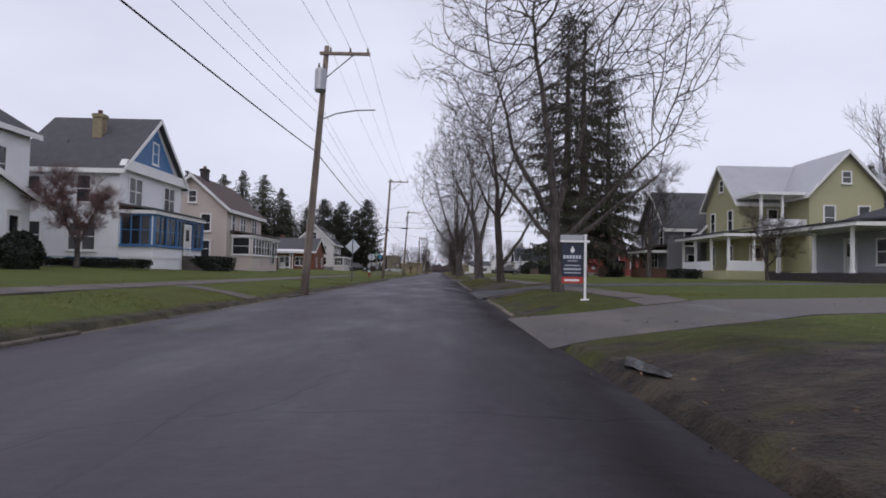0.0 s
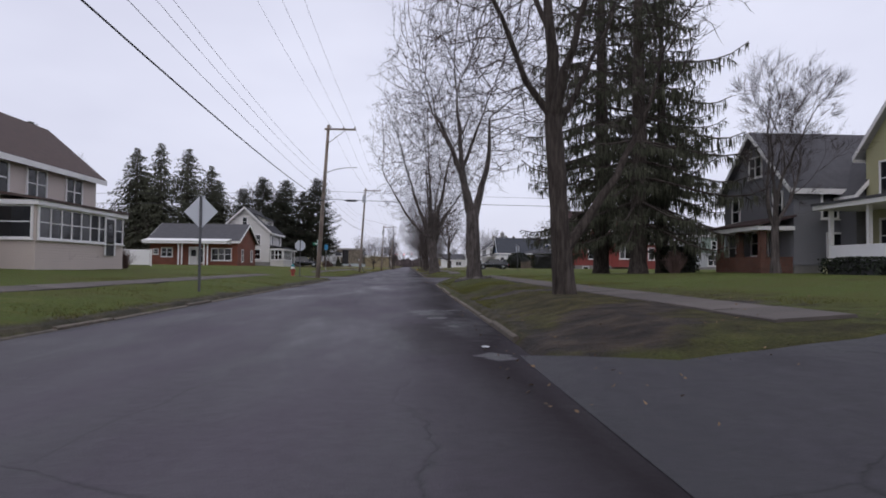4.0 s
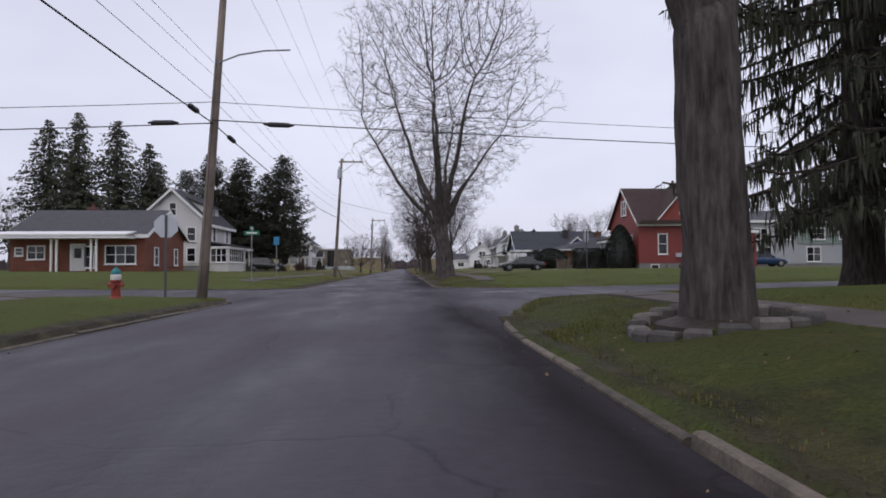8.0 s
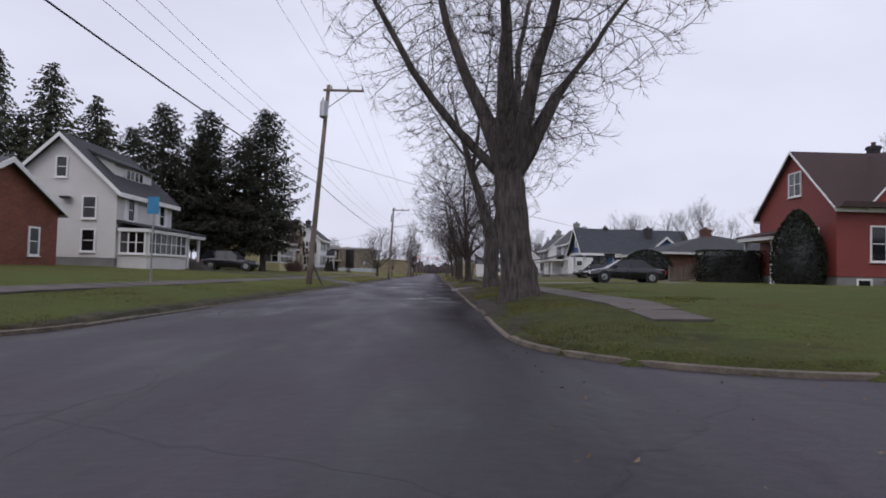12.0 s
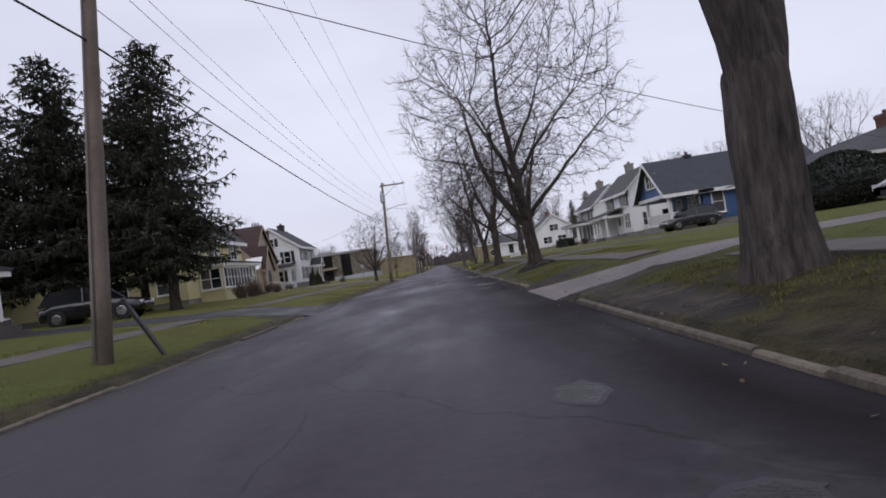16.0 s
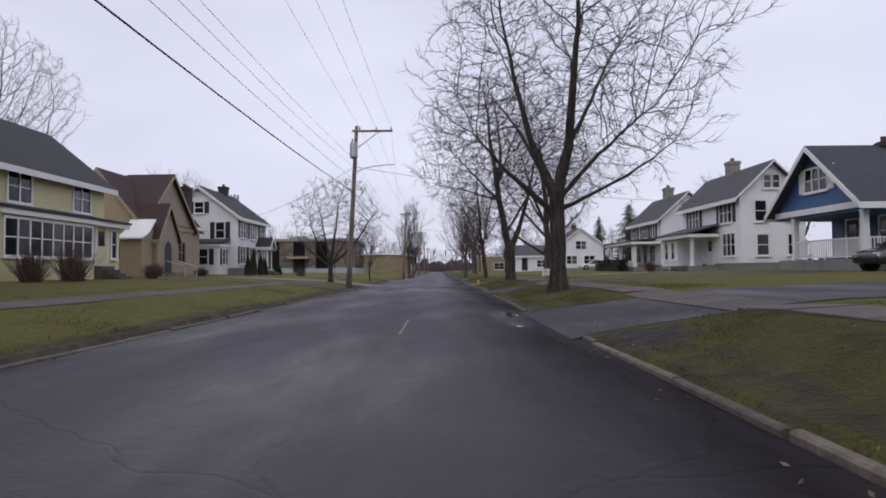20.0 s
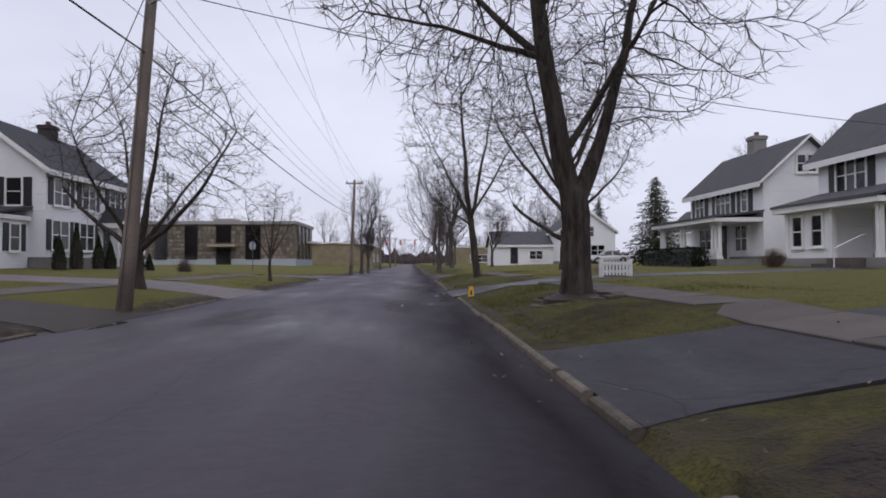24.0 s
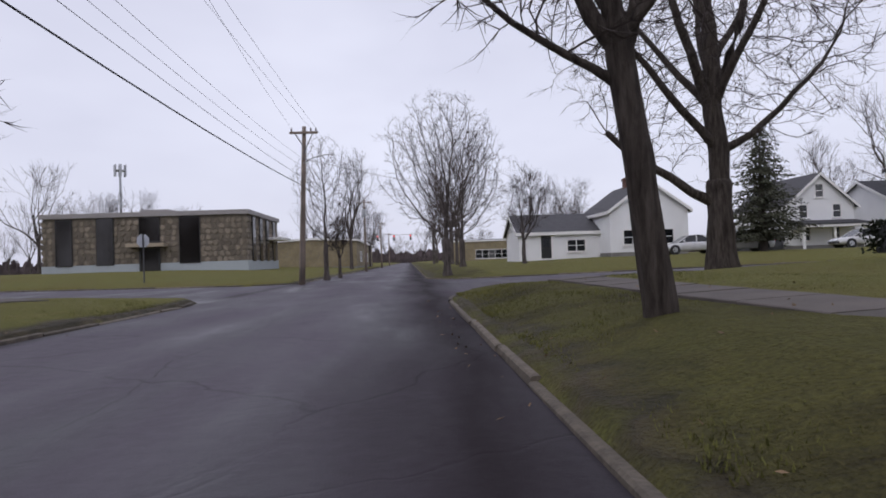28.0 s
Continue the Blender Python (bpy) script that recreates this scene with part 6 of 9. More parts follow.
# lines over the crossing and service drops
x2, y2, z2 = POLES[2][5]
span((x2 - 46, 74.5, 6.0), (x2, y2, z2), 0.5, 0.02, "black cable crossing the side street", "telephone_cable")
span((x2, y2, z2 + 0.1), (46, 84.0, 7.0), 0.3, 0.02, "black cable crossing the side street", "telephone_cable")
span((x2, y2, z2 + 0.7), (46, 84.0, 7.7), 0.3, 0.011, "thin black line crossing the side street")
span((x2 - 46, 74.5, 6.8), (x2, y2, z2 + 0.7), 0.5, 0.012, "thin black line crossing the side street")
span(POLES[3][4], (24.5, 132.0, 3.6), 0.5, 0.012, "service drop to the brick bungalow")
span(POLES[4][4], (20.6, 168.0, 5.7), 0.5, 0.012, "service drop to the white house")
span(POLES[4][4], (-18.1, 181.0, 5.9), 0.5, 0.012, "service drop to the shuttered house")
span(POLES[5][3], (19.4, 222.0, 5.0), 0.4, 0.012, "service drop over the street")
for near, way in ((1.6, (46 - x2, 84 - y2, 0.9)), (1.1, (-46, 1.4, -0.3)), (1.7, (0.0, 1, -0.04)), (1.5, (0.03, -1, -0.03))):
    way = Vector(way).normalized()
    c = Vector((x2, y2, z2 + 0.02)) + way * near
    tagged(part("splice_case", Shape().tube([tuple(c + way * u) for u in (0, 0.12, 0.2, 0.82, 0.9, 1.0)], [0.025, 0.05, 0.085, 0.085, 0.05, 0.025], 10), M["wire"]), "black cable splice case hung on the line", "splice case", "splice cases")
tagged(part("guy_stub", Shape().tube([(-5.2, 113.0, gz(-5.2, 113) - 0.2), (-5.75, 112.6, gz(-5.7, 112.6) + 1.1)], 0.05, 6), M["dark_steel"]), "dark steel guy guard leaning at the pole foot", "guy guard")


# ---- wooded rise closing the far end of the street ----
def treeline(y, x0, x1, low, high, seed):
    r = random.Random(seed)
    s = Shape()
    x = x0
    while x < x1:
        w = r.uniform(3.0, 7.0)
        h = r.uniform(low, high)
        n = 7
        v = [(x, y, 0.0), (x + w, y, 0.0)] + [(x + w * (1 - i / n), y + r.uniform(0, 4), h * (0.55 + 0.45 * math.sin(math.pi * (i + 0.5) / (n + 1))) * r.uniform(0.85, 1.1)) for i in range(n + 1)]
        c = (x + w / 2, y - 1.5, h * 0.4)
        s.add(v + [c], [(i, (i + 1) % len(v), len(v)) for i in range(len(v))])
        x += w * r.uniform(0.4, 0.75)
    tagged(part("backdrop", s, M["far_wood"]), "distant leafless wood along the horizon", "woods", kind="structure")


treeline(640.0, -420, 420, 7.0, 13.0, 5)


# ---- street signs ----
def sign_post(name, x, y, height, label, category, shape, size, rz=0, colour=None, zoff=0.0, lean=0.0):
    z = gz(x, y)
    t = thing(name, x, y, z, label, category, "street signs")
    t.rotation_euler = (0, radians(lean), radians(rz))
    part("post", Shape().box(x - 0.035, y - 0.02, z - 0.3, x + 0.035, y + 0.02, z + height), M["dark_steel"], t)
    n, a0 = {"octagon": (8, math.pi / 8), "diamond": (4, 0.0)}[shape]
    ol = [(x + size * math.cos(a0 + 2 * math.pi * i / n), z + height - size * 0.92 + size * math.sin(a0 + 2 * math.pi * i / n)) for i in range(n)]
    part("plate", Shape().prism(ol, "y", y + 0.022, y + 0.027), M["sign_back"], t, "bare metal back of the sign")
    return t


sign_post("stop_sign", -7.25, 73.9, 2.75, "stop sign seen from its bare metal back", "sign", "octagon", 0.41, 8)
sign_post("stop_sign", 12.1, 90.2, 2.7, "stop sign seen from its bare metal back", "sign", "octagon", 0.41, 50)
sign_post("stop_sign", -13.3, 203.5, 2.7, "stop sign seen from its bare metal back", "sign", "octagon", 0.40, 55)
sign_post("warning_sign", -5.6, 47.0, 3.0, "diamond warning sign seen from its bare metal back", "sign", "diamond", 0.54, -6)
M["sign_green"] = mat("sign_green", (0.02, 0.20, 0.12), 0.4, 0.1)
M["sign_blue"] = mat("sign_blue", (0.03, 0.22, 0.42), 0.4, 0.1)


def street_name_sign(x, y):
    z = gz(x, y)
    t = thing("street_name_sign", x, y, z, "green street name blades on a steel post", "sign", "street signs")
    part("post", Shape().lathe(x, y, [(0.03, z - 0.2), (0.03, z + 3.0)], 8), M["steel"], t)
    for zz, ax in ((z + 2.72, "x"), (z + 3.0, "y")):
        if ax == "x":
            b = part("blade", Shape().box(x - 0.45, y - 0.012, zz, x + 0.45, y + 0.012, zz + 0.24), M["sign_green"], t)
            part("lettering_bar", Shape().box(x - 0.3, y - 0.017, zz + 0.08, x + 0.3, y - 0.0125, zz + 0.16), M["white_trim"], b)
        else:
            b = part("blade", Shape().box(x - 0.012, y - 0.45, zz, x + 0.012, y + 0.45, zz + 0.24), M["sign_green"], t)
            part("lettering_bar", Shape().box(x + 0.0125, y - 0.3, zz + 0.08, x + 0.017, y + 0.3, zz + 0.16), M["white_trim"], b)


street_name_sign(-8.4, 90.3)
t = thing("route_sign", -8.7, 99.0, gz(-8.7, 99), "small blue sign on a thin post by the lawn", "sign", "street signs")
part("post", Shape().lathe(-8.7, 99.0, [(0.03, gz(-8.7, 99) - 0.2), (0.03, gz(-8.7, 99) + 3.0)], 8), M["steel"], t)
part("plate", Shape().box(-8.9, 98.955, gz(-8.7, 99) + 2.4, -8.5, 98.968, gz(-8.7, 99) + 3.0), M["sign_blue"], t)


def hydrant(x, y):
    z = gz(x, y)
    red = mat("hydrant_red", (0.30, 0.05, 0.035), 0.5, 0.2)
    cap = mat("hydrant_white", (0.7, 0.68, 0.66), 0.5, 0.1)
    teal = mat("hydrant_teal", (0.03, 0.22, 0.24), 0.5, 0.15)
    t = thing("fire_hydrant", x, y, z, "red fire hydrant with white collar and teal bonnet", "hydrant")
    part("barrel", Shape().lathe(x, y, [(0.17, z - 0.1), (0.17, z + 0.04), (0.12, z + 0.07), (0.11, z + 0.45), (0.15, z + 0.47), (0.15, z + 0.51)], 14), red, t)
    part("collar", Shape().lathe(x, y, [(0.13, z + 0.515), (0.14, z + 0.6), (0.12, z + 0.66)], 14), cap, t)
    part("bonnet", Shape().lathe(x, y, [(0.125, z + 0.665), (0.12, z + 0.74), (0.07, z + 0.81), (0.03, z + 0.83), (0.03, z + 0.88)], 14), teal, t)
    for a in (0, math.pi):
        part("outlet", Shape().tube([(x + 0.1 * math.cos(a), y, z + 0.38), (x + 0.2 * math.cos(a), y, z + 0.38)], 0.055, 10), red, t)
    part("outlet", Shape().tube([(x, y - 0.1, z + 0.36), (x, y - 0.22, z + 0.36)], 0.075, 12), red, t)


hydrant(-7.0, 69.8)


def estate_sign(x, y):
    z = gz(x, y)
    navy = mat("sign_navy", (0.018, 0.022, 0.045), 0.45, 0.15)
    redm = mat("sign_red", (0.45, 0.05, 0.04), 0.45, 0.15)
    t = thing("estate_sign", x, y, z, "hanging navy sale sign on a white post", "sign")
    part("post", Shape().box(x - 0.028, y - 0.028, z - 0.2, x + 0.028, y + 0.028, z + 1.56).box(x - 0.04, y - 0.04, z + 1.56, x + 0.04, y + 0.04, z + 1.59), M["white_trim"], t)
    part("foot", Shape().box(x - 0.1, y - 0.05, z - 0.1, x + 0.1, y + 0.05, z + 0.03), M["white_trim"], t)
    part("arm", Shape().box(x - 0.6, y - 0.02, z + 1.4, x + 0.1, y + 0.02, z + 1.45), M["white_trim"], t)
    part("rider", Shape().box(x - 0.6, y - 0.012, z + 1.455, x - 0.05, y + 0.012, z + 1.58), M["light_grey_siding"], t, "pale rider board on the arm")
    part("hanger", Shape().tube([(x - 0.5, y, z + 1.36), (x - 0.5, y, z + 1.4)], 0.008, 5).tube([(x - 0.1, y, z + 1.36), (x - 0.1, y, z + 1.4)], 0.008, 5), M["dark_steel"], t)
    p = part("panel", Shape().box(x - 0.56, y - 0.012, z + 0.56, x - 0.05, y + 0.012, z + 1.36), navy, t)
    part("red_strip", Shape().box(x - 0.56, y - 0.012, z + 0.4, x - 0.05, y + 0.012, z + 0.556), redm, t, "red strip")
    for w, zz, hh in ((0.44, 1.0, 0.085), (0.24, 0.93, 0.03), (0.38, 0.82, 0.03), (0.42, 0.72, 0.05), (0.4, 0.64, 0.03)):
        n = max(3, int(w / (hh * 0.75)))
        for i in range(n):
            u = x - 0.305 - w / 2 + w * i / n
            part("lettering_bar", Shape().box(u, y - 0.016, z + zz, u + w / n * 0.72, y - 0.0125, z + zz + hh), M["sign_back"], p)
    part("lettering_bar", Shape().box(x - 0.5, y - 0.016, z + 0.45, x - 0.14, y - 0.0125, z + 0.5), M["white_trim"], p)
    part("emblem", Shape().prism([(x - 0.305, z + 1.13), (x - 0.25, z + 1.2), (x - 0.305, z + 1.31), (x - 0.36, z + 1.2)], "y", y - 0.016, y - 0.0125), M["white_trim"], p)
    t.rotation_euler = (0, 0, radians(-8))


estate_sign(4.23, 18.0)


def caution_stand(x, y):
    z = gz(x, y)
    ye = mat("caution_yellow", (0.75, 0.43, 0.02), 0.5, 0.12)
    t = thing("caution_stand", x, y, z, "yellow folding plastic caution stand on the grass", "caution stand")
    for s in (-1, 1):
        lf = part("panel", Shape().add([(x - 0.14, y + s * 0.14, z), (x + 0.14, y + s * 0.14, z), (x + 0.1, y + s * 0.02, z + 0.5), (x - 0.1, y + s * 0.02, z + 0.5), (x - 0.14, y + s * 0.115, z), (x + 0.14, y + s * 0.115, z), (x + 0.1, y - s * 0.004, z + 0.5), (x - 0.1, y - s * 0.004, z + 0.5)], [(0, 1, 2, 3), (7, 6, 5, 4), (0, 4, 5, 1), (1, 5, 6, 2), (2, 6, 7, 3), (3, 7, 4, 0)]), ye, t)
        part("emblem", Shape().add([(x - 0.06, y + s * 0.122, z + 0.1), (x + 0.06, y + s * 0.122, z + 0.1), (x + 0.03, y + s * 0.068, z + 0.33), (x - 0.03, y + s * 0.068, z + 0.33)], [(0, 1, 2, 3)]), M["black_paint"], lf)
    return t


caution_stand(2.75, 164.4).scale = (0.6, 0.6, 0.6)


def cell_tower(x, y, h):
    t = thing("cell_tower", x, y, 0.5, "distant slim cell tower with antenna ring", "tower")
    part("mast", Shape().tube([(x, y, 0), (x, y, h)], [0.34, 0.22], 8), M["steel"], t)
    for i in range(6):
        a = i * math.pi / 3
        part("antenna", Shape().box(x + 1.1 * math.cos(a) - 0.16, y + 1.1 * math.sin(a) - 0.16, h - 2.6, x + 1.1 * math.cos(a) + 0.16, y + 1.1 * math.sin(a) + 0.16, h - 0.2), M["steel"], t)
    part("ring", Shape().lathe(x, y, [(1.0, h - 1.5), (1.15, h - 1.5), (1.15, h - 1.3), (1.0, h - 1.3)], 12), M["steel"], t)


cell_tower(-58.5, 300, 23.5)


def signals(y):
    lit = bpy.data.materials.new("red_signal")
    lit.use_nodes = True
    b = lit.node_tree.nodes["Principled BSDF"]
    b.inputs["Base Color"].default_value = (0.6, 0.02, 0.02, 1)
    b.inputs["Emission Color"].default_value = (1, 0.08, 0.06, 1)
    b.inputs["Emission Strength"].default_value = 1.6
    span((-9, y, 7.0), (9, y, 7.0), 0.7, 0.03, "span wire carrying the traffic lights", "span_wire")
    for sx in (-9, 9):
        tagged(part("signal_pole", Shape().tube([(sx, y, 0), (sx, y, 7.4)], [0.14, 0.1], 10), M["steel"]), "grey steel pole holding the span wire", "pole")
    for x in (-4.6, -1.4, 1.8):
        t = thing("traffic_light", x, y, 5.2, "black traffic light showing red", "traffic light", "traffic lights")
        c = part("case", Shape().box(x - 0.18, y - 0.12, 5.2, x + 0.18, y + 0.12, 6.25), M["black_paint"], t)
        for i, m in enumerate((M["black_paint"], M["black_paint"], lit)):
            part("lens", Shape().tube([(x, y - 0.13, 5.4 + 0.33 * i), (x, y - 0.16, 5.4 + 0.33 * i)], 0.13, 12), m, c)
        part("hanger", Shape().tube([(x, y, 6.25), (x, y, 6.5)], 0.02, 5), M["dark_steel"], t)


signals(288)


# ---- trees ----
class Grower:
    """A leafless tree grown limb by limb."""

    def __init__(self, seed, up=0.25, bend=0.26, twiglets=3, min_r=0.004):
        self.r = random.Random(seed)
        self.limbs, self.twigs = Shape(), Shape()
        self.up, self.bend, self.twiglets, self.min_r = up, bend, twiglets, min_r

    def turn(self, d, angle):
        a = self.r.uniform(0, 2 * math.pi)
        u = d.orthogonal().normalized()
        w = d.cross(u)
        return (d * math.cos(angle) + (u * math.cos(a) + w * math.sin(a)) * math.sin(angle)).normalized()

    def fine(self, p, d, length, r):
        """A last twig: one bent sliver."""
        m = p + d * length * 0.5 + Vector([self.r.uniform(-0.08, 0.08) for _ in range(3)]) * length
        e = m + (d + Vector((0, 0, 0.25))).normalized() * length * 0.5
        w = d.cross(Vector([self.r.uniform(-1, 1) for _ in range(3)])).normalized() * r
        self.twigs.add([tuple(p - w), tuple(p + w), tuple(m + w * 0.7), tuple(m - w * 0.7), tuple(e)], [(0, 1, 2, 3), (3, 2, 4)])

    def limb(self, p, d, r, length, level, depth):
        n = 6 if level < 2 else (5 if level < 4 else 3)
        path, radii = [tuple(p)], [r]
        end_r = max(self.min_r, r * 0.6)
        pos = Vector(p)
        joints = []
        for i in range(n):
            lift = self.up * (0.3 if level < 4 else 0.12)
            d = (d + Vector([self.r.uniform(-1, 1) for _ in range(3)]) * self.bend + Vector((0, 0, lift))).normalized()
            pos = pos + d * (length / n)
            rr = r + (end_r - r) * (i + 1) / n
            path.append(tuple(pos))
            radii.append(rr)
            joints.append((pos.copy(), d.copy(), rr))
        sides = 10 if r > 0.12 else (6 if r > 0.04 else (4 if r > 0.015 else 3))
        (self.limbs if r > 0.03 else self.twigs).tube(path, radii, sides, False)
        if level >= depth:
            for j, dd, rr in joints:
                for _ in range(self.twiglets):
                    self.fine(j, self.turn(dd, self.r.uniform(0.2, 0.9)), self.r.uniform(0.25, 0.7), 0.005)
            return
        kids = 2 if self.r.random() < 0.7 else 3
        for c in range(kids):
            self.limb(pos, self.turn(d, self.r.uniform(0.25, 0.6) if c else self.r.uniform(0.05, 0.3)), end_r * (0.9 if c == 0 else self.r.uniform(0.55, 0.8)), length * self.r.uniform(0.6, 0.84), level + 1, depth)
        for j, dd, rr in joints[1:-1]:
            if self.r.random() < (0.6 if level < 3 else 0.5):
                nxt = min(depth, level + (2 if level < 3 else 1))
                self.limb(j, self.turn(dd, self.r.uniform(0.55, 1.15)), max(self.min_r, rr * self.r.uniform(0.3, 0.5)), length * self.r.uniform(0.35, 0.6), nxt, depth)


def colonise(r, seeds, cloud, step=0.25, reach=4.5, kill=0.37, rounds=80):
    """Branches that grow from the seeds (place, way) towards a cloud of points and share it out between them: places, parents, ways."""
    P = [np.array(p) for p, _ in seeds]
    W = [np.array(d) for _, d in seeds]
    parent, kids = [-1] * len(P), [0] * len(P)
    best, who = np.full(len(cloud), 1e9), np.zeros(len(cloud), int)

    def near(first):
        for a in range(first, len(P), 256):
            new_p = np.array(P[a:a + 256])
            d = ((cloud[:, None, :] - new_p[None]) ** 2).sum(2)
            j = d.argmin(1)
            m = d[np.arange(len(cloud)), j]
            better = m < best
            best[better], who[better] = m[better], j[better] + a

    near(0)
    alive = best > kill * kill
    for _ in range(rounds):
        act = np.nonzero(alive & (best < reach * reach))[0]
        if len(act) == 0:
            break
        pull = {}
        for i in act:
            n = int(who[i])
            v = cloud[i] - P[n]
            pull[n] = pull.get(n, 0) + v / (np.linalg.norm(v) + 1e-6)
        first = len(P)
        for n, v in pull.items():
            if kids[n] > 2:
                continue
            d = v / (np.linalg.norm(v) + 1e-6) + 0.5 * W[n] + np.array([r.uniform(-0.28, 0.28) for _ in range(3)]) + np.array((0, 0, 0.1))
            d = d / (np.linalg.norm(d) + 1e-6)
            P.append(P[n] + d * step)
            W.append(d)
            parent.append(n)
            kids.append(0)
            kids[n] += 1
        if len(P) == first:
            break
        near(first)
        alive &= best > kill * kill
    return P, parent, W


def crown_branches(g, seeds, thick, base, env, points):
    """Fill a crown: env is (offset x, offset y, low, high, half width, half depth, share of the height at which it is widest)."""
    ox, oy, z0, z1, rx, ry, fm = env
    rr = np.random.RandomState(int(g.r.random() * 1e6))
    cloud = []
    while len(cloud) < points:
        f = rr.random_sample()
        k = math.sqrt(max(0.0, 1 - ((fm - f) / fm if f < fm else (f - fm) / (1 - fm)) ** 2))
        a, q = rr.random_sample() * 2 * math.pi, math.sqrt(rr.random_sample()) * (1 if rr.random_sample() < 0.85 else 1.13)
        if rr.random_sample() < k * k:
            lump = 1.02 + 0.3 * noise.noise((math.cos(a) * 2.1 + base.y, math.sin(a) * 2.1, f * 4)) + 0.2 * noise.noise((math.cos(a) * 5 + base.y, math.sin(a) * 5, f * 9))
            cloud.append((base.x + ox + rx * k * q * lump * math.cos(a), base.y + oy + ry * k * q * lump * math.sin(a), base.z + z0 + (z1 - z0) * (f + 0.05 * noise.noise((math.cos(a) * 3 * q, math.sin(a) * 3 * q, base.y)))))
    P, parent, W = colonise(g.r, seeds, np.array(cloud))
    n = len(P)
    tips = [0] * n
    child = [[] for _ in range(n)]
    for i in range(n - 1, -1, -1):
        tips[i] = max(1, tips[i])
        if parent[i] >= 0:
            tips[parent[i]] += tips[i]
            child[parent[i]].append(i)
    root = list(range(n))
    for i in range(n):
        if parent[i] >= 0:
            root[i] = root[parent[i]]
    size = [min(0.0078 * tips[i] ** 0.5, thick[root[i]] * 0.8) for i in range(n)]
    for i in range(n):
        starts = child[i] if parent[i] < 0 else sorted(child[i], key=lambda c: -tips[c])[1:]
        for c in starts:
            path, radii = [tuple(P[i]), tuple(P[c])], [size[c], size[c]]
            while child[c]:
                c = max(child[c], key=lambda q: tips[q])
                path.append(tuple(P[c]))
                radii.append(size[c])
            radii[-1] *= 0.6
            big = radii[0]
            (g.limbs if big > 0.028 else g.twigs).tube(path, radii, 7 if big > 0.06 else (5 if big > 0.028 else 3), False)
        if parent[i] >= 0 and tips[i] <= 4:
            for _ in range(2 if tips[i] > 1 else 3):
                g.fine(Vector(P[i]), g.turn(Vector(W[i]), g.r.uniform(0.2, 0.95)), g.r.uniform(0.22, 0.62), 0.0075)


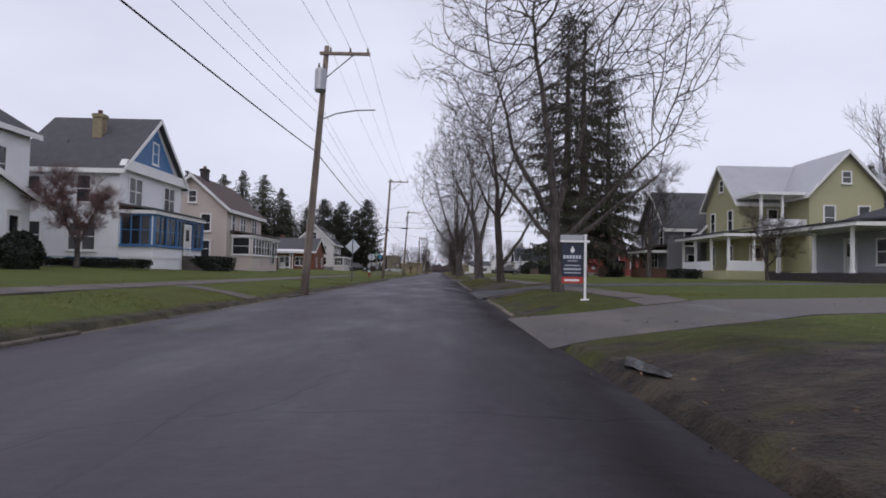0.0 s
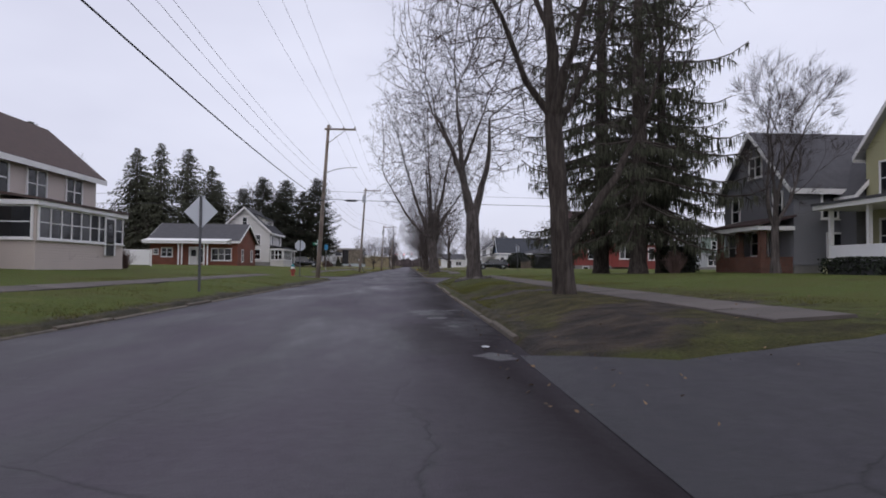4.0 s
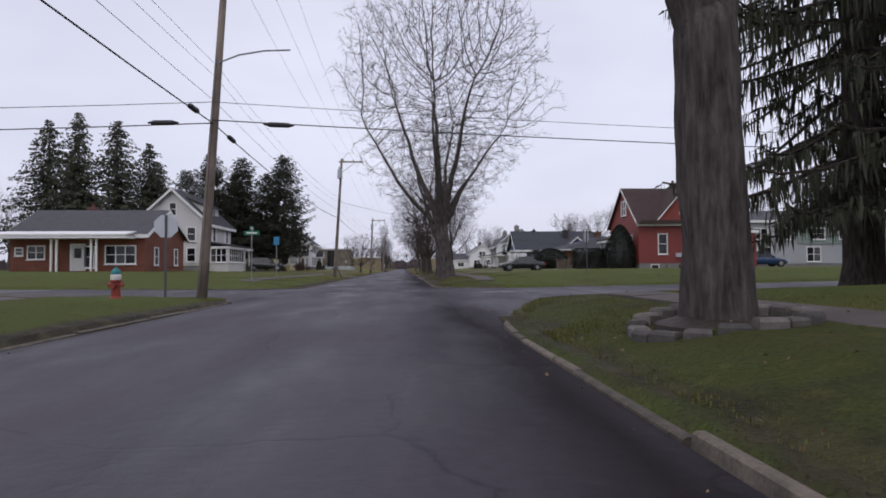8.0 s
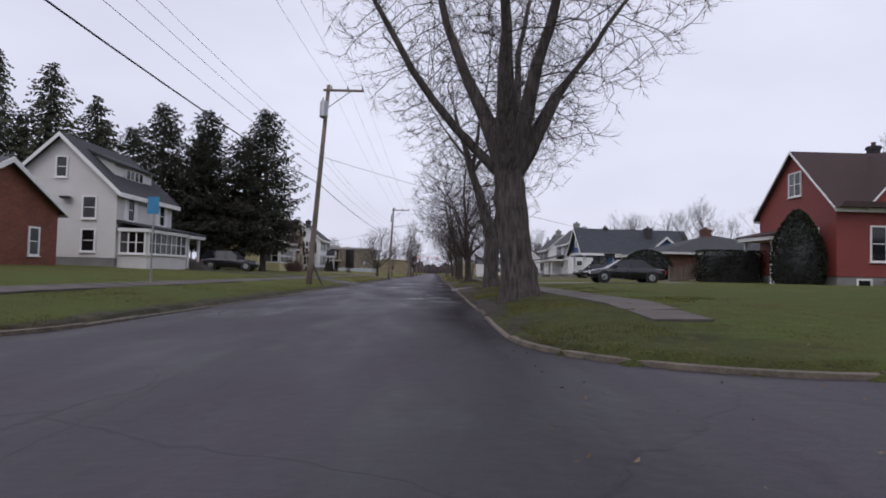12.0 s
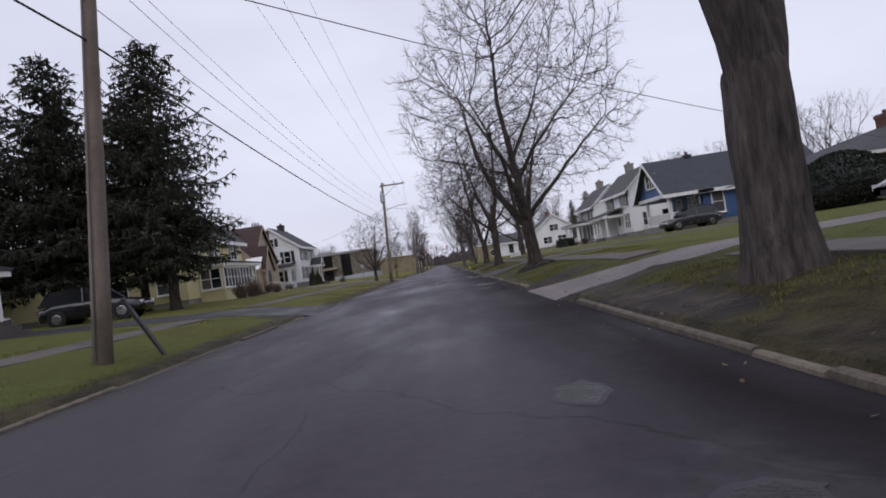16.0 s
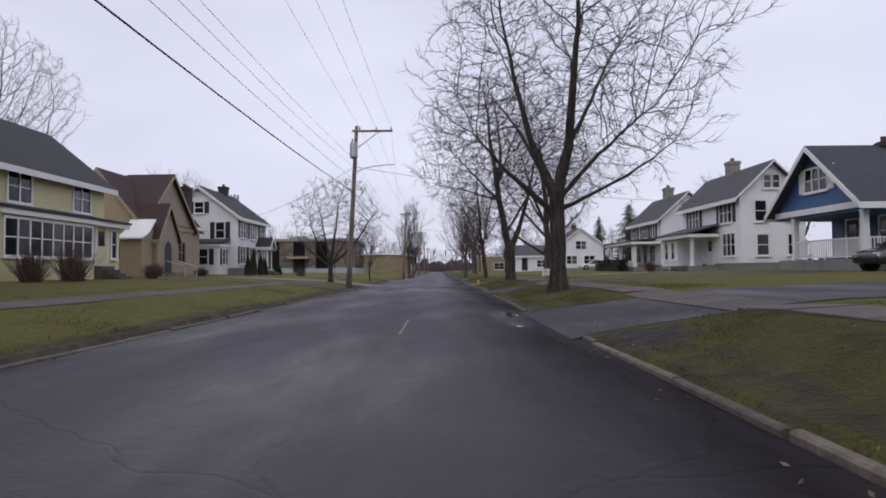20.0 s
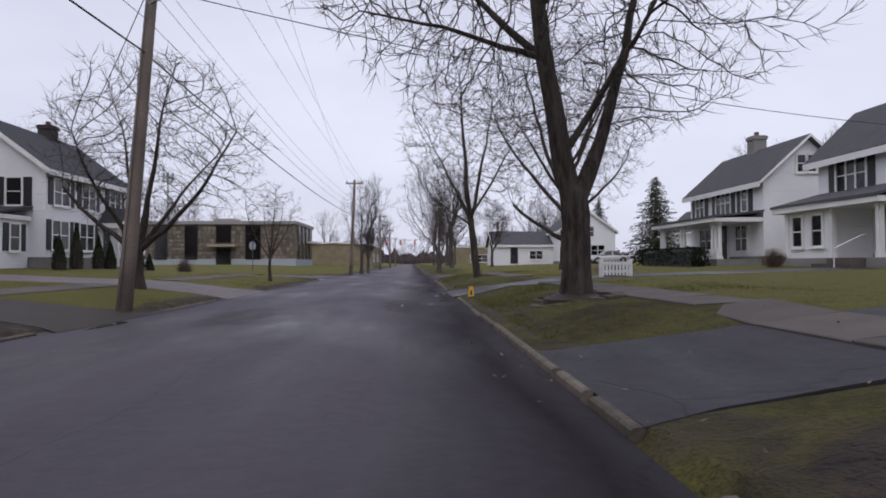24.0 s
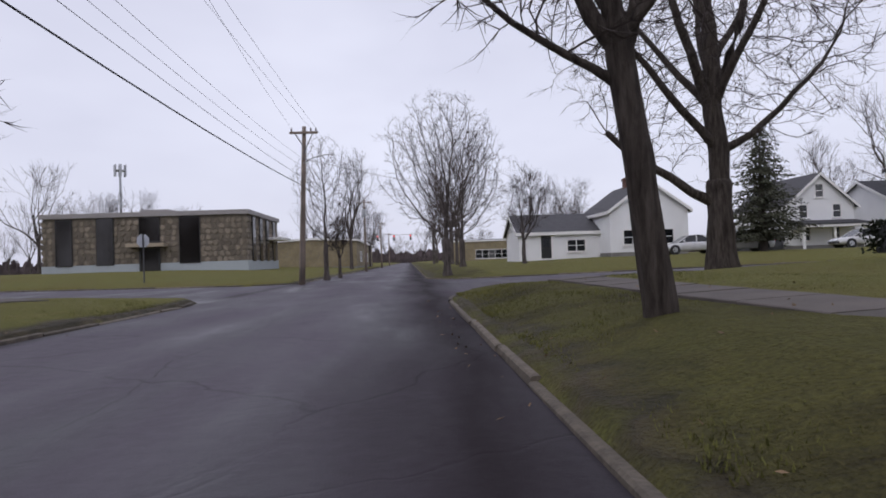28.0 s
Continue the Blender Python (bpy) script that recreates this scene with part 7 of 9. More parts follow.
def bare_tree(name, x, y, height, r, fork, limbs, seed, label, depth=6, spread=0.5, lean=(0, 0), bark="bark", twig="twig", up=0.25, extra=(), stems=(), burls=(), group="bare trees along the street", z=None, scale_len=0.36, flare=1.45, crown=None, points=1700):
    """fork: height at which the trunk parts into the given number of limbs, or into stems (height, tilt at foot, tilt at tip, length, radius, tilt along the street), degrees from upright; burls: (height, azimuth, size)."""
    g = Grower(seed, up=0.38 if stems else up, bend=0.24)
    z = gz(x, y) if z is None else z
    t = thing(name, x, y, z, label, "tree", group)
    base = Vector((x, y, z))
    top = base + Vector((lean[0], lean[1], fork))
    mid = base.lerp(top, 0.5) + Vector((g.r.uniform(-0.06, 0.06), g.r.uniform(-0.06, 0.06), 0))
    tr = Shape()
    sides, rings = 30, 30
    verts = []
    knob = g.r.uniform(0, 9)
    for i in range(rings + 1):
        f = i / rings
        c = base.lerp(mid, f * 2) if f < 0.5 else mid.lerp(top, f * 2 - 1)
        h = f * fork
        rr = r * (flare - (flare - 1) * min(1, f * 4) ** 0.55) * (1 - 0.14 * f)
        c.z -= 0.25 if i == 0 else 0
        for j in range(sides):
            a = 2 * math.pi * j / sides
            ca, sa = math.cos(a), math.sin(a)
            q = 1 + 0.14 * noise.noise((ca * 1.6 + knob, sa * 1.6, h * 0.8)) + 0.09 * noise.noise((ca * 4 + knob, sa * 4, h * 1.6)) + 0.025 * math.cos(9 * a + 2 * noise.noise((h, knob, 0))) + 0.10 * max(0, 1 - h / 0.7) * math.cos(5 * a + knob)
            q *= 1 if f < 0.9 else math.sqrt(max(0.0, 1 - ((f - 0.9) / 0.1) ** 2 * 0.75))
            for bh, ba, bs in burls:
                da = math.atan2(math.sin(a - ba), math.cos(a - ba))
                q += bs * math.exp(-((h - bh) / 0.22) ** 2 - (da / 0.5) ** 2)
            verts.append((c.x + rr * q * ca, c.y + rr * q * sa, c.z))
    tr.add(verts, [(i * sides + j, i * sides + (j + 1) % sides, (i + 1) * sides + (j + 1) % sides, (i + 1) * sides + j) for i in range(rings) for j in range(sides)] + [tuple(range(rings * sides, (rings + 1) * sides))])
    rest = height - fork
    main = None
    seeds, thick = [], []

    def inside(q):
        f = (q.z - z - crown[2]) / (crown[3] - crown[2])
        if f > 0.94:
            return False
        if f < 0.1:
            return True
        fm = crown[6]
        k = math.sqrt(max(0.0, 1 - ((fm - f) / fm if f < fm else (f - fm) / (1 - fm)) ** 2))
        return abs(q.x - x - crown[0]) < crown[4] * k * 0.97 + 0.3

    for h0, t0, t1, ln, r0, ty in stems:
        if h0 <= fork:
            p = base.lerp(top, max(0, h0 - r * 1.3) / fork) + Vector((math.sin(radians(t0)) * r * 0.35, math.sin(radians(ty)) * r * 0.35, 0))
        else:
            p = next((q for q in main if q.z - z >= h0), main[-1])
        n = 9
        path, radii, dirs = [tuple(p)], [r0 * 1.3], []
        pos = p.copy()
        for i in range(n):
            f = (i + 0.5) / n
            a, b = radians(t0 + (t1 - t0) * f + g.r.uniform(-7, 7)), radians(ty + g.r.uniform(-6, 6))
            d = Vector((math.sin(a), math.sin(b) * max(0.3, math.cos(a)), math.cos(a))).normalized()
            if crown and i > 2 and not inside(pos + d * (ln / n)):
                break
            pos = pos + d * (ln / n)
            path.append(tuple(pos))
            radii.append(r0 * (1.06 - (0.8 if crown else 0.61) * (i + 1) / n))
            dirs.append(d)
        if abs(h0 - fork) < 0.3 and abs(t0) < 35:
            lead = main is None and abs(t0) < 12
            for i, share in enumerate(((0.72, 0.74, 0.6, 0.46) if lead else (0.66, 0.6, 0.46, 0.36))[:len(radii)]):
                radii[i] = max(radii[i], min(r * share, r0 * (3.0 if lead else 2.2)))
        if h0 <= fork + 0.3:
            radii[0], radii[1] = min(radii[0], r * 0.7), min(radii[1], r * 0.92)
        g.limbs.tube(path, radii, 12 if r0 > 0.08 else 7, False)
        if main is None:
            main = [Vector(q) for q in path]
        if crown:
            for i in range(2, len(dirs)):
                seeds += [(path[i], tuple(dirs[i])), (tuple(Vector(path[i]).lerp(Vector(path[i + 1]), 0.5)), tuple(dirs[i]))]
                thick += [radii[i], radii[i + 1]]
            seeds.append((path[-1], tuple(dirs[-1])))
            thick.append(radii[-1] * 1.3)
            continue
        rest_s = min(2.2, max(1.2, ln * 0.27))
        for c in range(2):
            g.limb(pos, g.turn(dirs[-1], g.r.uniform(0.15, 0.45)), radii[-1] * (0.92 - 0.2 * c), rest_s * g.r.uniform(0.8, 1.1), 3, depth)
        for i in range(2, n):
            for _ in range(1 + (g.r.random() < 0.35)):
                g.limb(Vector(path[i]), g.turn(dirs[i], g.r.uniform(0.5, 1.0)), max(0.012, radii[i] * g.r.uniform(0.25, 0.45)), min(2.4, max(1.0, ln * g.r.uniform(0.17, 0.32))), 3, depth - (g.r.random() < 0.65))
    if crown:
        if not stems:
            seeds, thick = [(tuple(top), (0, 0, 1))], [r]
        crown_branches(g, seeds, thick, base, crown, points)
    elif not stems:
        for k in range(limbs):
            a = 2 * math.pi * (k + g.r.uniform(-0.25, 0.25)) / limbs + seed
            el = spread * g.r.uniform(0.6, 1.15)
            d = Vector((math.cos(a) * math.sin(el), math.sin(a) * math.sin(el), math.cos(el)))
            g.limb(top - Vector((0, 0, r * 0.6)) + Vector((math.cos(a), math.sin(a), 0)) * r * 0.25, d, r * (0.72 if limbs <= 2 else 0.55), rest * scale_len * g.r.uniform(0.85, 1.1), 1, depth)
    for hh, az, el, ln in extra:
        p = base.lerp(top, min(1, hh / fork)) if hh <= fork else top
        d = Vector((math.cos(az) * math.cos(el), math.sin(az) * math.cos(el), math.sin(el)))
        g.limb(p, d, r * 0.34, rest * ln, 2, depth)
    part("trunk", tr, M[bark], t, smooth=True)
    part("branch", g.limbs, M[bark], t, smooth=True)["kind"] = "stuff"
    part("crown", g.twigs, M[twig], t)["kind"] = "stuff"
    return t


bare_tree("bare_tree", 4.68, 23.7, 14, 0.195, 2.9, 4, 3, "bare street tree with long low limbs over the lawn", flare=1.25, lean=(-0.18, 0), burls=((1.65, 0.3, 0.12), (1.7, 3.3, 0.12), (1.6, 4.7, 0.1)), stems=((2.9, -3, -9, 7.0, 0.15, 3), (1.7, 62, 36, 6.5, 0.085, 5), (1.9, 50, 36, 4.6, 0.10, -15), (1.8, -42, -30, 4.2, 0.085, 10), (2.7, -36, -10, 5.0, 0.10, -10), (2.8, 22, 12, 5.5, 0.11, 14)), crown=(0.2, 0, 3.0, 13.6, 4.8, 4.6, 0.45), points=4370)
bare_tree("bare_tree", 4.54, 41.7, 15, 0.225, 4.6, 3, 5, "bare street tree with one thick limb sweeping out", bark="bark_dark", flare=1.2, lean=(-0.32, 0), stems=((4.6, -6, -4, 6.0, 0.15, 0), (1.35, 47, 10, 4.8, 0.125, 3), (4.3, 35, 20, 4.5, 0.085, 15), (4.5, -35, -20, 4.5, 0.085, -15), (6.0, -20, -14, 4.0, 0.07, 25), (4.4, 12, 16, 5.0, 0.1, -20)), crown=(0, 0, 3.8, 14.5, 4.0, 4.0, 0.5), points=2989)
bare_tree("bare_tree", 4.33, 59.6, 17, 0.375, 3.7, 2, 7, "big forked maple ringed with stones at the corner", lean=(-0.12, 0), flare=1.2, burls=((3.2, 4.4, 0.1),), stems=((3.7, -8, -30, 5.6, 0.23, 0), (3.7, 22, 0, 5.4, 0.21, 0), (4.9, -6, -2, 5.4, 0.16, 14), (5.4, 22, 14, 4.2, 0.1, -14), (6.2, -32, -14, 3.6, 0.08, 18)), crown=(-0.2, 0, 4.6, 16.5, 4.6, 4.6, 0.5), points=4370)
bare_tree("bare_tree", 3.78, 96.0, 22, 0.5, 4.5, 6, 11, "huge old maple with flared trunk and many upright stems", lean=(-0.5, 0.1), flare=1.35, burls=((0.9, 0.0, 0.24), (2.95, 3.35, 0.26), (2.6, 4.2, 0.1), (1.9, 5.2, 0.12), (3.4, 5.8, 0.14), (1.6, 3.9, 0.08)), stems=((4.5, -2, -4, 10.5, 0.24, 4), (4.3, -42, -27, 9.6, 0.15, -5), (4.4, -20, -15, 10.2, 0.21, 12), (4.4, 13, 15, 10.4, 0.22, -8), (4.3, 27, 36, 9.0, 0.14, 8), (5.4, 48, 108, 3.2, 0.04, -5), (4.4, 4, 10, 9.5, 0.17, 32), (4.4, -8, 2, 9.0, 0.15, -28)), crown=(-0.2, 0, 4.0, 22.5, 7.0, 6.4, 0.58), points=6899)
bare_tree("bare_tree", 4.05, 108.4, 16, 0.40, 2.5, 2, 13, "forked street maple with a broken hanging limb", flare=1.3, stems=((2.5, -11, -20, 7.0, 0.30, 0), (2.45, 9, 1, 6.8, 0.29, 4), (4.6, 66, 122, 2.8, 0.045, -5), (5.2, 32, 24, 4.0, 0.10, 10), (6.2, -50, -30, 3.4, 0.07, -10), (5.6, 6, 10, 4.5, 0.12, -18)), crown=(0, 0, 3.6, 15.5, 4.7, 4.5, 0.5), points=4140)
bare_tree("bare_tree", 3.92, 126.5, 12.5, 0.27, 2.4, 4, 17, "spreading bare street maple on a mound", lean=(-0.16, 0), bark="bark_dark", stems=((2.4, -2, -4, 7.4, 0.165, 2), (2.1, -36, -10, 5.4, 0.15, -6), (2.3, 40, 46, 5.2, 0.105, 4), (3.6, -62, -78, 3.8, 0.06, 5), (3.4, -28, -20, 5.0, 0.09, 18), (3.2, 34, 52, 4.4, 0.085, -12), (4.2, 30, 26, 4.6, 0.08, 16), (2.3, 15, 25, 5.5, 0.09, 38), (2.3, -15, -30, 5.5, 0.09, -38)), crown=(0.1, 0, 2.5, 12.6, 4.7, 4.6, 0.42), points=5060)
bare_tree("bare_tree", 3.95, 143.8, 12.5, 0.25, 3.3, 4, 19, "spreading bare street maple beside the driveway", bark="bark_dark", stems=((3.3, 11, 4, 7.0, 0.17, 0), (2.7, -50, -44, 3.6, 0.105, -6), (3.2, -16, -8, 6.4, 0.13, 8), (2.9, 70, 52, 4.3, 0.065, 6), (3.2, 44, 50, 4.0, 0.08, -14), (4.2, 24, 32, 4.5, 0.08, 24), (3.2, -20, -30, 5.0, 0.09, 38)), crown=(0.4, 0, 2.7, 11.8, 4.5, 4.4, 0.42), points=4140)
bare_tree("bare_tree", 4.15, 158.6, 15, 0.27, 2.15, 4, 23, "knotty old maple ringed with flat stones", bark="bark_dark", flare=1.2, burls=((1.55, 0.2, 0.17), (1.6, 3.0, 0.16), (1.45, 4.6, 0.14)), stems=((2.1, -8, -4, 8.4, 0.2, 0), (2.15, 24, 8, 5.8, 0.14, 4), (2.6, 38, 24, 4.6, 0.075, -6), (3.7, -72, -86, 3.6, 0.06, 8), (4.6, 22, 24, 4.6, 0.09, 22), (4.2, -44, -40, 4.2, 0.08, 24), (4.8, 8, -16, 4.6, 0.09, -30)), crown=(-0.2, 0, 2.9, 11.6, 4.9, 4.6, 0.42), points=4600)
bare_tree("bare_tree", 4.03, 174.7, 13, 0.16, 3.2, 3, 29, "slim leaning street maple", burls=((1.7, 0.1, 0.28), (2.6, 3.2, 0.15)), lean=(-0.34, 0.1), bark="bark_dark", flare=1.02, stems=((3.2, -6, 0, 5.6, 0.115, 0), (2.6, -58, -40, 3.0, 0.05, 12), (2.9, 14, 8, 5.4, 0.085, 8), (3.0, -30, -26, 3.8, 0.07, 10), (3.1, 40, 24, 4.4, 0.06, -12)), crown=(-0.5, 0, 2.5, 10.4, 2.9, 2.9, 0.5), points=2760)
bare_tree("bare_tree", 11.36, 187.4, 17, 0.42, 3.0, 5, 31, "broad old oak spreading over the corner lawn", bark="bark_dark", flare=1.3, stems=((3.0, -2, -5, 12.0, 0.33, 2), (2.7, -64, -36, 7.5, 0.15, 4), (3.4, -52, -26, 8.0, 0.14, -8), (3.4, 62, 30, 5.5, 0.13, -6), (4.4, 24, 14, 9.0, 0.17, 8), (4.8, -26, -14, 8.5, 0.16, -10), (5.2, 36, 24, 7.0, 0.12, 20), (4.0, -28, -24, 7.0, 0.13, 36), (4.0, 12, 24, 8.0, 0.13, -36), (4.6, 6, 14, 8.0, 0.13, 34)), crown=(0, 0, 3.2, 16.4, 5.6, 5.4, 0.48), points=5520)
bare_tree("bare_tree", 3.6, 203.5, 10.5, 0.22, 2.2, 5, 37, "bare tree beyond the second crossing", 5, 0.45, crown=(0, 0, 2.2, 10.6, 3.4, 3.4, 0.5), points=2070)
bare_tree("bare_tree", 5.6, 216.0, 10.5, 0.22, 2.2, 5, 38, "bare tree beyond the second crossing", 5, 0.45, crown=(0, 0, 2.2, 10.6, 3.2, 3.2, 0.5), points=1609)
bare_tree("bare_tree", 9.5, 211.0, 6.5, 0.14, 1.6, 5, 39, "small bare tree beyond the second crossing", 5, 0.4)
bare_tree("bare_tree", -7.1, 166.1, 8.5, 0.16, 1.5, 4, 41, "crooked small bare tree on the verge", bark="bark_dark", group="small bare trees on the verge", stems=((1.5, 4, 10, 4.4, 0.10, 4), (1.3, -58, -40, 3.8, 0.085, 0), (1.4, 52, 28, 4.6, 0.085, -8), (1.5, -14, -18, 4.0, 0.08, 16), (1.4, 24, 30, 3.8, 0.07, 30), (1.4, -26, -10, 3.8, 0.07, -30)), crown=(0.5, 0, 1.7, 7.2, 3.0, 2.8, 0.5), points=2530)
bare_tree("bare_tree", -5.75, 177.3, 5.2, 0.075, 1.3, 4, 43, "young bare tree with upright twigs", bark="bark_dark", group="small bare trees on the verge", stems=((1.3, 2, 4, 3.2, 0.04, 4), (1.2, -38, -14, 2.8, 0.032, 0), (1.25, 36, 16, 2.8, 0.032, -8), (1.3, -18, -8, 2.8, 0.03, 24), (1.3, 20, 10, 2.8, 0.03, -24)), crown=(0.1, 0, 1.5, 4.9, 1.25, 1.2, 0.55), points=1100)
bare_tree("bare_tree", -3.9, 208.5, 9.0, 0.16, 2.4, 4, 47, "narrow bare tree beyond the second crossing", 6, 0.3, up=0.5, crown=(0, 0, 2.4, 9.2, 1.9, 1.9, 0.5), points=1380)
bare_tree("bare_tree", -3.6, 213.5, 4.5, 0.12, 1.4, 4, 48, "small bare tree beyond the second crossing", 5, 0.4)
bare_tree("bare_tree", -18.2, 35.0, 4.6, 0.13, 1.3, 5, 53, "small ornamental tree with reddish buds on the lawn", 6, 0.75, twig="twig_red", group="")
bare_tree("bare_tree", 21.0, 41.0, 4.4, 0.1, 1.0, 4, 59, "small multi-stemmed bare tree before the green house", 5, 0.6, group="")
bare_tree("bare_tree", 19.2, 57.2, 10, 0.2, 2.5, 4, 61, "tall bare tree beside the grey house", 6, 0.3, group="", up=0.5)
bare_tree("bare_tree", -33.0, 168.0, 19, 0.4, 5, 5, 67, "big bare tree behind the yellow house", 6, 0.6, group="", bark="bark_dark", crown=(0, 0, 5, 19, 6.5, 6.5, 0.5), points=3449)


def spruce(name, x, y, height, radius, skirt, seed, label, droop=0.5, m="needles", group="spruces", dense=1.0, boughs=8, z=None, power=0.6, width=1.0, rise=0.14, hang=1.0, gap=1.0, spray=1.0):
    """A conifer: trunk, whorls of drooping boughs, each hung with narrow sprays."""
    r = random.Random(seed)
    z = gz(x, y) if z is None else z
    t = thing(name, x, y, z, label, "tree", group)
    part("trunk", Shape().tube([(x, y, z - 0.2), (x, y, z + 0.3), (x + 0.05, y, z + height * 0.5), (x, y, z + height * 0.97)], [height * 0.025, height * 0.019, height * 0.013, 0.02], 12), M["bark_dark"], t, smooth=True)
    br, nd = Shape(), Shape()
    zz = skirt
    while zz < height * 0.985:
        f = (zz - skirt) / (height - skirt)
        reach = radius * (1 - f) ** power * (0.8 + 0.2 * min(1, (f + 0.02) * 8)) * r.uniform(0.82, 1.12) + 0.15
        n = max(4, int(boughs * (1 - 0.35 * f)))
        a0 = r.uniform(0, 6.28)
        for k in range(n):
            if r.random() < 0.07:
                continue
            a = a0 + 2 * math.pi * k / n + r.uniform(-0.3, 0.3)
            L_ = reach * r.uniform(0.5, 1.22)
            path = []
            for i in range(6):
                s = i / 5
                path.append((x + math.cos(a) * L_ * s, y + math.sin(a) * L_ * s, z + zz + r.uniform(-0.06, 0.06) + L_ * (rise * s - droop * s * s + 0.16 * droop * s ** 4)))
            br.tube(path, [0.02 + 0.012 * L_, 0.03, 0.022, 0.016, 0.01, 0.005], 3, False)
            sprays = int((6 + L_ * 13) * dense)
            for i in range(sprays):
                s = (i + r.random()) / sprays * 0.92 + 0.08
                j = min(4, int(s * 5))
                p = Vector(path[j]).lerp(Vector(path[j + 1]), s * 5 - j)
                side = Vector((-math.sin(a), math.cos(a), 0)) * r.uniform(-1, 1)
                p = p + side * r.uniform(0, 0.22 + 0.12 * L_) + Vector((0, 0, r.uniform(-0.25, 0.1)))
                out = Vector((math.cos(a), math.sin(a), 0))
                ln = spray * r.uniform(0.22, 0.75) * (0.55 + 0.45 * L_ / max(radius, 0.5)) * (1.15 - 0.4 * s)
                dirv = (side * 0.9 + out * r.uniform(0.1, 0.7) + Vector((0, 0, -droop * hang * r.uniform(0.3, 1.7)))).normalized()
                wv = dirv.cross(Vector((r.uniform(-1, 1), r.uniform(-1, 1), r.uniform(-0.4, 1)))).normalized() * r.uniform(0.025, 0.06) * width
                e = p + dirv * ln + Vector((0, 0, -0.25 * ln * droop))
                c = p + dirv * ln * 0.5
                nd.add([tuple(p - wv * 0.4), tuple(p + wv * 0.4), tuple(c + wv), tuple(e), tuple(c - wv)], [(0, 1, 2, 4), (4, 2, 3)])
        zz += gap * r.uniform(0.26, 0.42) * (1.0 if height > 8 else 0.6)
    part("branch", br, M["bark_dark"], t)["kind"] = "stuff"
    part("crown", nd, M[m], t)["kind"] = "stuff"
    return t


